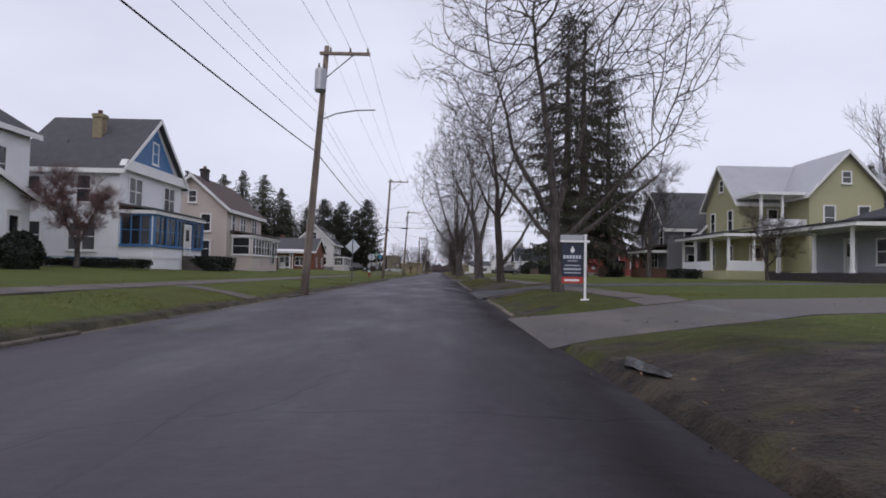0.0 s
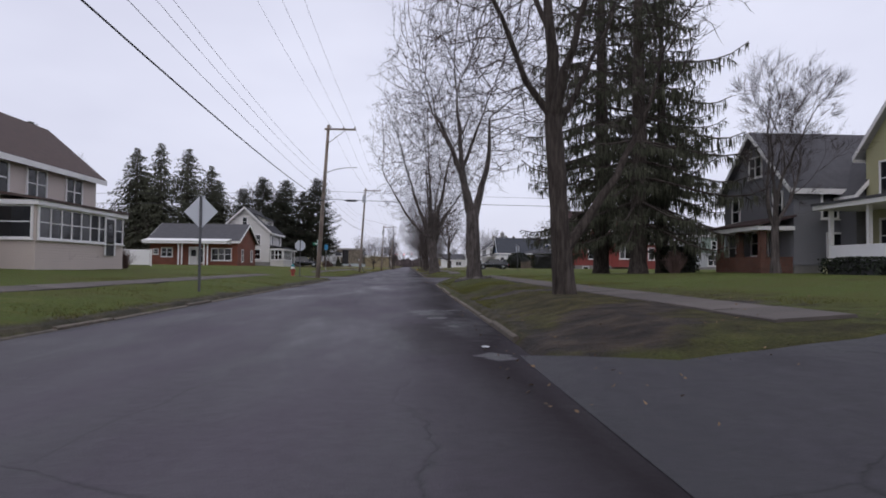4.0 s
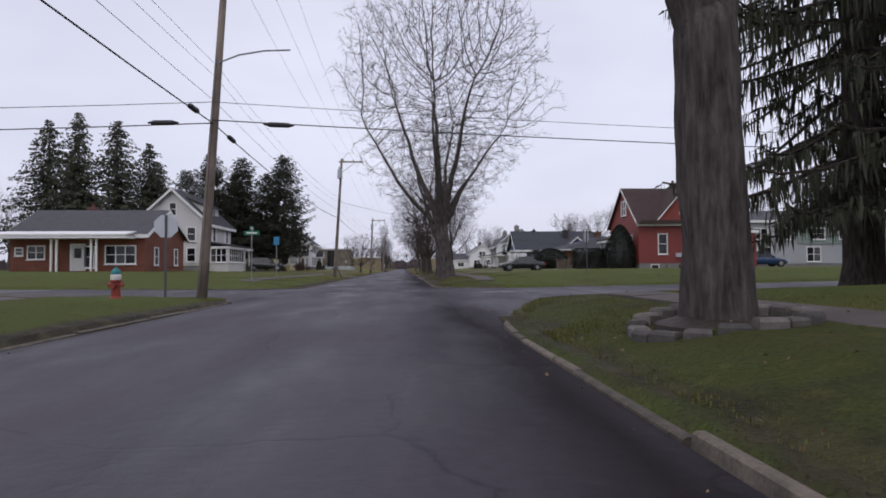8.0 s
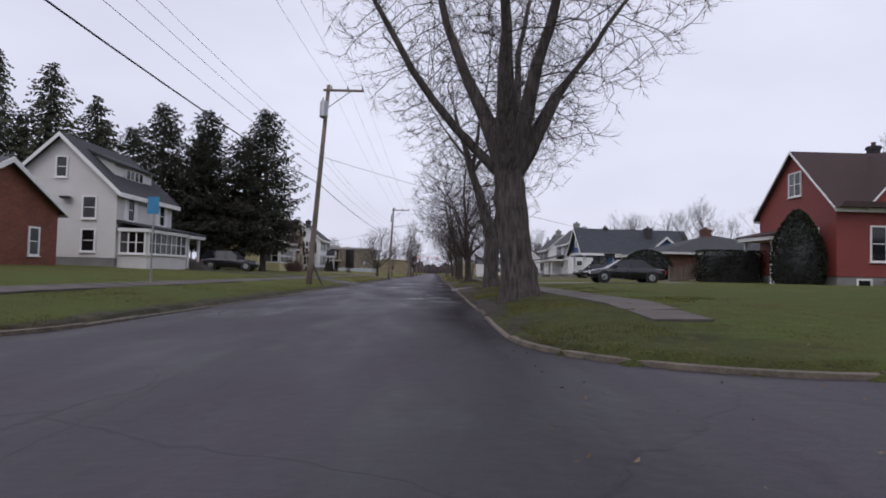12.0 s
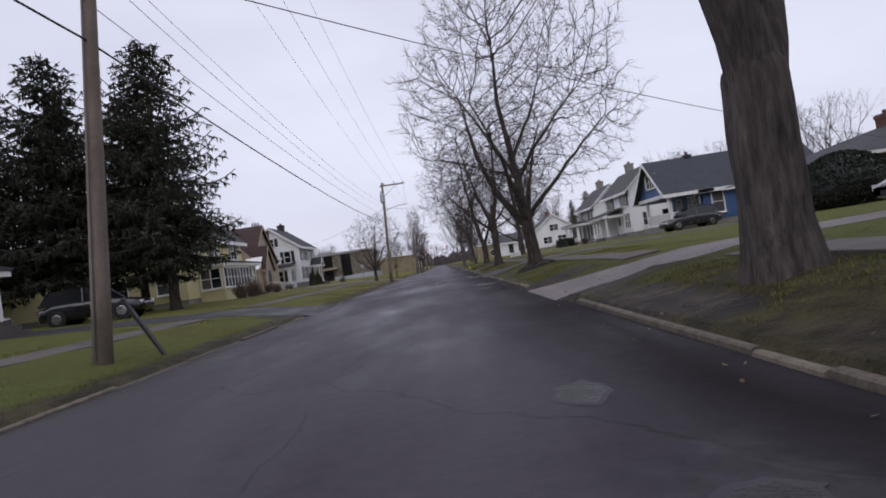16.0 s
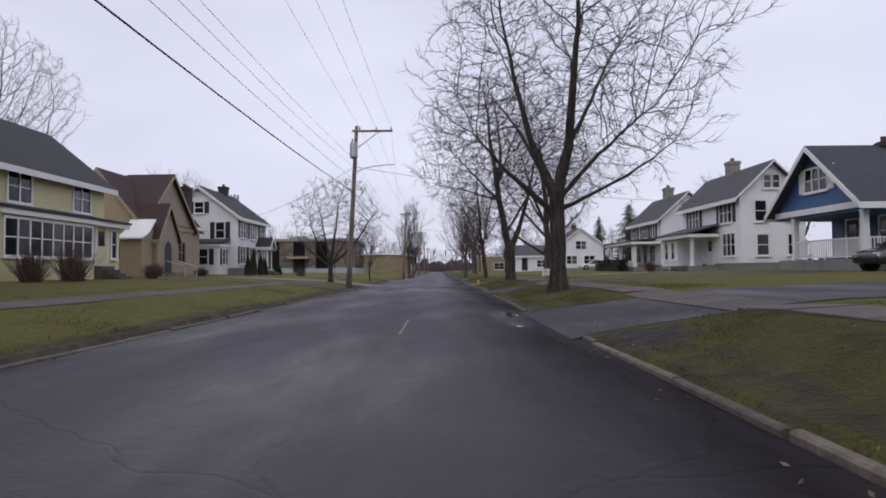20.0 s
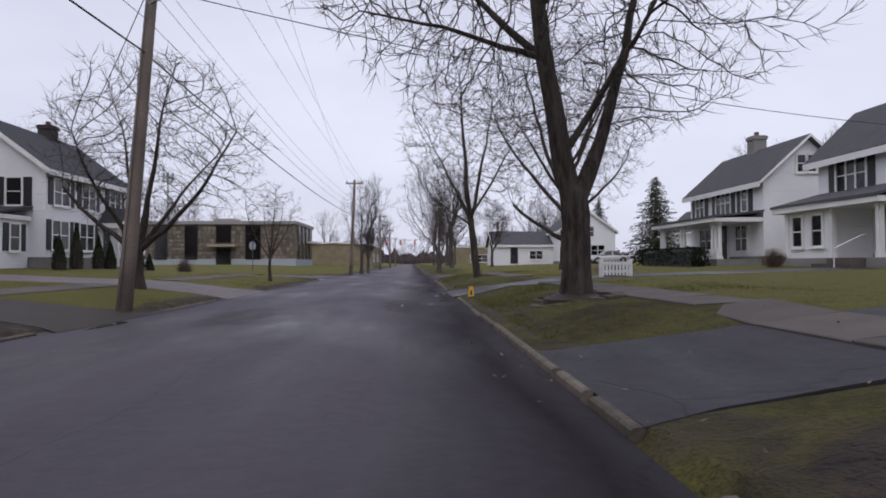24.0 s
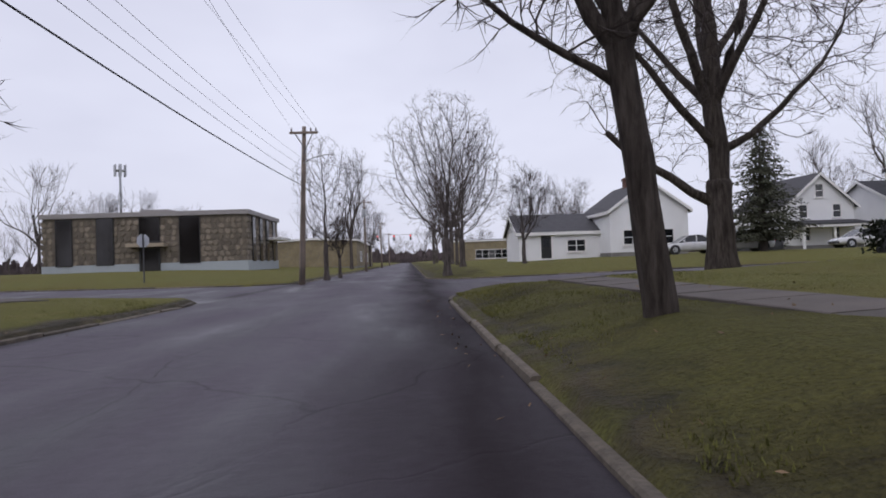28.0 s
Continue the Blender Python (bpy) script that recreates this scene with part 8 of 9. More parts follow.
def weeping_spruce(x, y, height, radius, skirt, seed, label, group="spruces", fine=1.0, gap=1.0, lift=0.0, hang=1.0, needle="needles"):
    """An old Norway spruce: sagging boughs with side shoots, each hung with curtains of narrow needle streamers."""
    r = random.Random(seed)
    z = gz(x, y)
    t = thing("spruce", x, y, z, label, "tree", group)
    part("trunk", Shape().tube([(x, y, z - 0.25), (x, y, z + 0.15), (x, y, z + 0.7), (x + 0.06, y, z + height * 0.3), (x, y + 0.05, z + height * 0.65), (x, y, z + height * 0.98)], [height * 0.027, height * 0.022, height * 0.0185, height * 0.016, height * 0.009, 0.02], 14), M["bark_dark"], t, smooth=True)
    br, nd = Shape(), Shape()

    def streamer(p, ln, w):
        lean = Vector((r.uniform(-0.16, 0.16), r.uniform(-0.16, 0.16), -1))
        a = r.uniform(0, math.pi)
        u = Vector((math.cos(a), math.sin(a), 0)) * w
        m = p + lean * ln * 0.45 + Vector((r.uniform(-0.04, 0.04), r.uniform(-0.04, 0.04), 0))
        e = m + lean * ln * 0.55
        nd.add([tuple(p - u * 0.7), tuple(p + u * 0.7), tuple(m + u), tuple(m - u), tuple(e)], [(0, 1, 2, 3), (3, 2, 4)])

    zz = skirt
    while zz < height * 0.985:
        f = (zz - skirt) / (height - skirt)
        reach = radius * (1 - f) ** 0.72 * (0.72 + 0.28 * min(1, f * 6)) + 0.25
        n = 7 if f < 0.6 else 6
        a0 = r.uniform(0, 6.28)
        for k in range(n):
            if r.random() < 0.18:
                continue
            a = a0 + 2 * math.pi * k / n + r.uniform(-0.35, 0.35)
            L_ = reach * r.uniform(0.55, 1.15)
            out, side = Vector((math.cos(a), math.sin(a), 0)), Vector((-math.sin(a), math.cos(a), 0))
            slope = -0.34 + lift + 0.75 * f + r.uniform(-0.1, 0.1)
            sway = r.uniform(-0.12, 0.12)
            path = [Vector((x, y, z + zz)) + out * L_ * q + side * sway * L_ * q * q + Vector((0, 0, L_ * (slope * q - 0.30 * q * q + 0.36 * q ** 4))) for q in (i / 7 for i in range(8))]
            br.tube([tuple(p) for p in path], [0.02 + 0.013 * L_ * (1 - i / 8) for i in range(8)], 4, False)
            q, s_ = 0.14, 1
            while q < 1.0:
                j = min(6, int(q * 7))
                p = path[j].lerp(path[j + 1], q * 7 - j)
                ll = (0.34 * L_ * (1 - q) + 0.4) * r.uniform(0.6, 1.15)
                way = (out * 0.6 + side * s_ * r.uniform(0.5, 1.0) + Vector((0, 0, -0.18))).normalized()
                tip = p + way * ll + Vector((0, 0, -0.12 * ll * ll))
                br.tube([tuple(p), tuple(p.lerp(tip, 0.5) + Vector((0, 0, 0.05 * ll))), tuple(tip)], [0.016, 0.011, 0.004], 3, False)
                m = max(3, int(ll / (0.082 * fine)))
                for i in range(m):
                    c = p.lerp(tip, (i + r.random()) / m)
                    streamer(c + Vector((0, 0, 0.03)), hang * r.uniform(0.22, 0.85) * (0.5 + 0.5 * L_ / radius) + 0.08, r.uniform(0.018, 0.042) * fine)
                    if r.random() < (0.5 if hang > 0.8 else 1.0):
                        fl = (way + side * r.uniform(-1, 1) + Vector((0, 0, r.uniform(-0.5, 0.1)))).normalized() * r.uniform(0.18, 0.4)
                        u = fl.cross(Vector((r.uniform(-1, 1), r.uniform(-1, 1), 1))).normalized() * (0.045 if hang > 0.8 else 0.07)
                        nd.add([tuple(c - u), tuple(c + u), tuple(c + fl)], [(0, 1, 2)])
                s_ = -s_
                q += r.uniform(0.17, 0.27) / L_ * (1 + 0.13 * L_)
        zz += gap * r.uniform(0.55, 0.98) * (1 if f < 0.7 else 0.8)
    for i in range(26):
        a, h = r.uniform(0, 6.28), r.uniform(1.6, skirt)
        ln = r.uniform(0.4, 1.6)
        br.tube([(x, y, z + h), (x + math.cos(a) * ln, y + math.sin(a) * ln, z + h - 0.15 * ln)], [0.02, 0.005], 3, False)
    part("branch", br, M["bark_dark"], t)["kind"] = "stuff"
    part("crown", nd, M[needle], t)["kind"] = "stuff"
    return t


weeping_spruce(14.5, 70.3, 30.0, 7.5, 3.3, 1, "tall Norway spruce with weeping boughs on the lawn", gap=1.3)
weeping_spruce(14.9, 64.3, 27.5, 7.5, 3.2, 2, "tall Norway spruce with weeping boughs on the lawn", gap=1.75)
weeping_spruce(19.4, 71.5, 24, 5.4, 4.2, 3, "tall Norway spruce with weeping boughs on the lawn")
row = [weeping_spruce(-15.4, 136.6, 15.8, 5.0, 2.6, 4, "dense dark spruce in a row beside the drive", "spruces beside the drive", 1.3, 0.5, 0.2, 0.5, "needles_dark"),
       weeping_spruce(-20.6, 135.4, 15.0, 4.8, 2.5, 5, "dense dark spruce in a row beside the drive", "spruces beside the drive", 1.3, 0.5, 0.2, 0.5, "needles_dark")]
for (x, y, s, rz, i) in ((-24.4, 134.6, 0.97, 80, 0), (-18.2, 139.0, 0.9, 200, 1), (-28.4, 137.0, 0.9, 300, 1), (-22.6, 139.5, 0.86, 30, 0)):
    c = copy_thing(row[i], pose(x, y, gz(x, y), 0, 0, rz))
    c.scale = (s, s, s)
far = spruce("spruce", -43.5, 139, 22, 5.6, 2.0, 6, "tall ragged spruce behind the brick house", 0.4, rise=0.3, dense=0.55, group="spruces behind the brick house", boughs=8, power=0.75, width=2.6)
for x, y, s, rz in ((-48.5, 141, 0.97, 100), (-39.8, 142, 0.98, 210), (-34.5, 143, 0.72, 20), (-55, 160, 0.9, 150), (-62, 120, 0.8, 50), (-36.5, 145, 0.86, 80)):
    c = copy_thing(far, pose(x, y, gz(x, y), 0, 0, rz))
    c.scale = (s * 1.3, s * 1.3, s)
for x, y, s, rz in ((-33, 84, 0.62, 30), (48, 70, 0.6, 10), (55, 60, 0.75, 70), (44, 47, 0.55, 200), (33, 250, 0.5, 20)):
    c = copy_thing(far, pose(x, y, gz(x, y), 0, 0, rz))
    c.scale = (s, s, s)
    tagged(c, "dark spruce standing behind the houses", group="spruces behind the houses")

c = copy_thing(far, pose(27.4, 212, gz(27.4, 212), 0, 0, 130))
c.scale = (0.6, 0.6, 0.43)
tagged(c, "broad dark spruce standing before the far white house", group="spruces behind the houses")

# distant leafless woods: a few grown trees repeated
def wood_tree(seed, height):
    g = Grower(seed, up=0.4, twiglets=1, min_r=0.01)
    t = thing("bare_tree", 0, 0, 0, "distant bare tree in the woods behind the houses", "tree", "bare trees in the distance")
    tr = Shape().tube([(0, 0, -0.3), (0, 0, height * 0.25)], [height * 0.017, height * 0.012], 7)
    for k in range(5):
        a = k * 1.26 + seed
        el = 0.4 * g.r.uniform(0.5, 1.2)
        g.limb(Vector((0, 0, height * 0.24)), Vector((math.cos(a) * math.sin(el), math.sin(a) * math.sin(el), math.cos(el))), height * 0.009, height * 0.25, 1, 5)
    part("trunk", tr, M["bark"], t)
    part("branch", g.limbs, M["bark"], t)["kind"] = "stuff"
    part("crown", g.twigs, M["twig"], t)["kind"] = "stuff"
    return t


woods = [wood_tree(101, 14), wood_tree(102, 12), wood_tree(103, 16)]
for t, (x, y) in zip(woods, ((-44, 92), (-52, 98), (-47, 112))):
    t.location = (x, y, gz(x, y))
rw = random.Random(12)
spots = [(-40 - rw.uniform(0, 28), 55 + 7 * i) for i in range(34)] + [(-45 - rw.uniform(0, 60), 200 + 6 * i) for i in range(26)] + [(42 + rw.uniform(0, 26), 62 + 9 * i) for i in range(22)]
spots += [(rw.choice((-1, 1)) * rw.uniform(9, 60), rw.uniform(300, 420)) for i in range(34)]
spots += [(34, 138), (37, 142), (30, 146), (36, 172), (33, 186), (31, 198), (-30, 190), (-34, 200), (38, 52), (46, 58), (50, 52)]
spots += [(sx * rw.uniform(5.5, 9), y) for sx, y in ((1, 231), (1, 243), (1, 256), (1, 270), (1, 285), (-1, 234), (-1, 250), (-1, 268), (-1, 290), (1, 300), (-1, 310))]
spots += [(-36 + 4.5 * i + rw.uniform(-1.5, 1.5), 430 + rw.uniform(0, 25)) for i in range(17)]
for x, y in spots:
    if any(abs(x - a) < 4 and abs(y - b) < 6 for a, b in ((50, 126), (46, 88), (57, 98), (44, 230), (54, 229), (-13, 281))):
        continue
    if on_road(x, y, 3) and y < 250:
        continue
    c = copy_thing(rw.choice(woods), pose(x, y, gz(x, y), 0, 0, rw.uniform(0, 360)))
    s = rw.uniform(0.75, 1.15) * (0.62 if 25 < x < 40 and 130 < y < 205 else 1)
    c.scale = (s, s, s)


# ---- hedges and shrubs ----
def leafy(name, x, y, rx, ry, h, seed, label, m="hedge", n=2600, size=0.09, box=False, category="hedge", group="", cone=0.0):
    r = random.Random(seed)
    z = gz(x, y)
    t = thing(name, x, y, z, label, category, group)
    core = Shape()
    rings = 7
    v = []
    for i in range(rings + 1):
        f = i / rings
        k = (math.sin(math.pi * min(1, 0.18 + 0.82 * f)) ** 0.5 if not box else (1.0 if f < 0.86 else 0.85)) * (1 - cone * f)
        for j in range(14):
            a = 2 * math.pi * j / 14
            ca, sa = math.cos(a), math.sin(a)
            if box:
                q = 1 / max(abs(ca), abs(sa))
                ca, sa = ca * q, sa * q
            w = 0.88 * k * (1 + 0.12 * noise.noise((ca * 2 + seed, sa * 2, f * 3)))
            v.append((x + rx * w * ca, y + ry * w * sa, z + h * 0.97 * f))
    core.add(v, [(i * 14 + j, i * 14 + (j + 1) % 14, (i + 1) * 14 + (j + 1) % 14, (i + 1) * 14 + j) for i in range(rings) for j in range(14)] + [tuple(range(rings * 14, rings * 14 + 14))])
    # solid dark core, its black or bark colour standing for shade between leaves
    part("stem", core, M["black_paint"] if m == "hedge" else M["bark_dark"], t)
    lv = Shape()
    for i in range(n):
        f = r.random() ** 0.8
        a = r.uniform(0, 2 * math.pi)
        k = (math.sin(math.pi * min(1, 0.18 + 0.82 * f)) ** 0.5 if not box else 1.0) * (1 - cone * f)
        ca, sa = math.cos(a), math.sin(a)
        if box:
            q = 1 / max(abs(ca), abs(sa))
            ca, sa = ca * q, sa * q
        e = r.uniform(0.86, 1.06)
        if box and r.random() < 0.35:
            f, e = 1.0, r.uniform(0, 1)
        p = Vector((x + rx * k * ca * e, y + ry * k * sa * e, z + h * f + r.uniform(-0.03, 0.05)))
        u = Vector([r.uniform(-1, 1) for _ in range(3)]).normalized() * size * r.uniform(0.6, 1.3)
        w = u.cross(Vector([r.uniform(-1, 1) for _ in range(3)])).normalized() * size * 0.5
        lv.add([tuple(p - u), tuple(p + w), tuple(p + u), tuple(p - w)], [(0, 1, 2, 3)])
    part("foliage", lv, M[m], t)["kind"] = "stuff"


def twiggy(name, x, y, r_, h, seed, label, n=420, m="shrub"):
    r = random.Random(seed)
    z = gz(x, y)
    t = thing(name, x, y, z, label, "shrub", "bare shrubs by the houses")
    s = Shape()
    for i in range(n):
        a, el = r.uniform(0, 6.28), r.uniform(0.05, 0.95)
        b = Vector((x + r.uniform(-0.25, 0.25) * r_, y + r.uniform(-0.25, 0.25) * r_, z))
        d = Vector((math.cos(a) * math.sin(el) * r_, math.sin(a) * math.sin(el) * r_, math.cos(el) * h)) * r.uniform(0.6, 1.1)
        k = Vector([r.uniform(-0.12, 0.12) for _ in range(3)])
        s.tube([tuple(b), tuple(b + d * 0.5 + k), tuple(b + d + Vector((0, 0, -0.1 * r_)))], [0.012, 0.008, 0.003], 3, False)
    part("foliage", s, M[m], t)["kind"] = "stuff"


leafy("round_hedge", 19.6, 130.5, 2.1, 2.3, 2.6, 1, "big clipped dark round hedge before the bungalow", n=5200)
leafy("conical_shrub", 22.6, 113.4, 1.7, 1.6, 4.4, 2, "tall dark conical shrub at the red house corner", n=4200, cone=0.35, category="shrub")
leafy("clipped_hedge", -15.6, 47.4, 0.9, 1.9, 0.95, 3, "low clipped dark hedge by the porch", n=2600, box=True, group="clipped hedges")
leafy("clipped_hedge", -18.8, 37.6, 3.0, 0.4, 0.42, 34, "low brown clipped hedge edging the lawn", n=2400, box=True, group="clipped hedges")
leafy("clipped_hedge", -16.0, 27.5, 0.6, 1.2, 1.5, 4, "dark clipped shrub by the white house", n=1600, group="clipped hedges")
leafy("clipped_hedge", 20.6, 53.0, 0.8, 1.8, 0.7, 5, "low clipped dark hedge before the farmhouse porch", n=1600, box=True, group="clipped hedges")
leafy("clipped_hedge", 16.7, 183.6, 0.45, 4.0, 1.0, 6, "low dark hedge before the columned porch", n=2600, box=True, group="clipped hedges")
leafy("clipped_hedge", 19.0, 67.6, 0.9, 1.0, 1.75, 7, "square dark shrub before the grey house", n=2600, box=True, group="clipped hedges")
leafy("clipped_hedge", 22.0, 120.5, 2.2, 1.2, 2.2, 8, "dark trimmed hedge beside the ramp", n=2600, box=True, group="clipped hedges")
leafy("clipped_hedge", 33.0, 222.5, 2.5, 1.2, 1.8, 9, "dark hedge by the far house", n=1600, box=True, group="clipped hedges")
for i, (x, y, rr, hh) in enumerate(((-15.9, 58.0, 0.8, 1.3), (-15.9, 60.6, 0.7, 1.1), (-15.9, 64.4, 0.9, 1.3), (-15.4, 151.0, 1.4, 1.8), (-15.6, 148.6, 1.1, 1.4), (-15.6, 158.6, 0.7, 0.9), (-18.0, 164.4, 0.7, 0.9), (-14.8, 191.0, 0.9, 1.5), (17.0, 173.4, 0.7, 0.9), (16.4, 62.5, 0.9, 1.4), (-17.4, 170.2, 0.8, 0.7), (8.3, 168.9, 1.0, 0.5))):
    twiggy("bare_shrub", x, y, rr, hh, 70 + i, "bare twiggy shrub against the house" if i != 11 else "dry plants in a flower bed", 420)


for i, (y, hh) in enumerate(((179.3, 1.7), (180.9, 2.4), (183.2, 1.9), (184.6, 1.7), (188.6, 1.5), (190.0, 1.5))):
    leafy("arborvitae", -16.8, y, 0.4, 0.4, hh, 90 + i, "slim dark arborvitae by the white house wall", m="needles_pale", n=1500, size=0.05, category="shrub", group="arborvitae by the wall", cone=0.75)


# ---- stone rings round two trees ----
def stone_ring(x, y, radius, n, seed, label, w=0.36, h=0.13, tone=(0.14, 0.126, 0.116)):
    r = random.Random(seed)
    z = gz(x, y)
    t = thing("stone_ring", x, y, z, label, "edging")
    m = mat("ring_stone", tone, 0.9, 0.45, 3.0, 0.012, 20, obj=0.45)
    for i in range(n):
        a = 2 * math.pi * i / n
        ol = []
        a0, a1 = a + 0.02, a + 2 * math.pi / n - 0.03
        rr = radius * r.uniform(0.97, 1.04)
        hh = h * r.uniform(0.8, 1.15)
        a0, a1 = a0 + r.uniform(-0.02, 0.03), a1 - r.uniform(-0.02, 0.03)
        v = []
        zs = gz(x + rr * math.cos(a), y + rr * math.sin(a))
        for zz, ins in ((zs - 0.15, 0), (zs + hh * 0.75, 0), (zs + hh, 0.03)):
            for aa, q in ((a0 + ins * 0.3, rr - ins), (a1 - ins * 0.3, rr - ins), (a1 - ins * 0.3, rr - w * 0.6 + ins), (a0 + ins * 0.3, rr - w * 0.6 + ins)):
                v.append((x + q * math.cos(aa), y + q * math.sin(aa), zz))
        part("stone", Shape().add(v, [(0, 1, 5, 4), (1, 2, 6, 5), (2, 3, 7, 6), (3, 0, 4, 7), (4, 5, 9, 8), (5, 6, 10, 9), (6, 7, 11, 10), (7, 4, 8, 11), (8, 9, 10, 11)]), m, t)
    part("bed", Shape().lathe(x, y, [(radius * 0.74, z - 0.3), (radius * 0.7, z - 0.02), (radius * 0.4, z + 0.08)], 20), M["soil"], t, "bare soil")


stone_ring(4.36, 59.65, 1.04, 18, 1, "ring of grey stones round the corner maple")
stone_ring(4.18, 158.65, 0.88, 16, 2, "ring of flat grey stones round the knotty maple", 0.42, 0.05, (0.085, 0.07, 0.058))


def mulch_mound(x, y, radius, height, seed, label):
    """A shaggy heap of rotted leaves and twigs heaped round a trunk."""
    r = random.Random(seed)
    z = gz(x, y)
    t = thing("mulch_mound", x, y, z, label, "mulch")
    core, hair = Shape(), Shape()
    rings, n = 7, 36
    v = []
    for k in range(rings):
        q = 0.3 + 0.7 * k / (rings - 1)
        for i in range(n):
            a = 2 * math.pi * i / n
            rr = radius * q * (1 + 0.16 * noise.noise((math.cos(a) * 1.6, math.sin(a) * 1.6, seed)))
            h = height * (1 - q ** 3) * (1 + 0.7 * noise.noise((math.cos(a) * 3 * q, math.sin(a) * 3 * q, seed + 4))) - (0.05 if k == rings - 1 else 0)
            px, py = x + rr * math.cos(a), y + rr * math.sin(a)
            v.append((px, py, gz(px, py) + h))
    core.add(v, [(k * n + i, (k + 1) * n + i, (k + 1) * n + (i + 1) % n, k * n + (i + 1) % n) for k in range(rings - 1) for i in range(n)])
    for i in range(1500):
        a, q = r.uniform(0, 6.283), r.uniform(0.35, 1.04)
        rr = radius * q * (1 + 0.16 * noise.noise((math.cos(a) * 1.6, math.sin(a) * 1.6, seed)))
        p = Vector((x + rr * math.cos(a), y + rr * math.sin(a), 0))
        p.z = gz(p.x, p.y) + max(0, height * (1 - q ** 3)) * 0.9
        d = Vector((r.uniform(-1, 1), r.uniform(-1, 1), r.uniform(0.1, 0.9))).normalized() * r.uniform(0.04, 0.11)
        u = d.cross(Vector((r.uniform(-1, 1), r.uniform(-1, 1), 1))).normalized() * r.uniform(0.006, 0.016)
        hair.add([tuple(p - u), tuple(p + u), tuple(p + d + u * 0.4), tuple(p + d - u * 0.4)], [(0, 1, 2, 3)])
    part("mound", core, M["soil"], t, smooth=True)
    part("litter", hair, M["leaf_litter"], t, "dark rotted leaves and twigs")["kind"] = "stuff"


mulch_mound(3.95, 126.5, 0.82, 0.17, 3, "shaggy mound of dark rotted leaves round the maple")


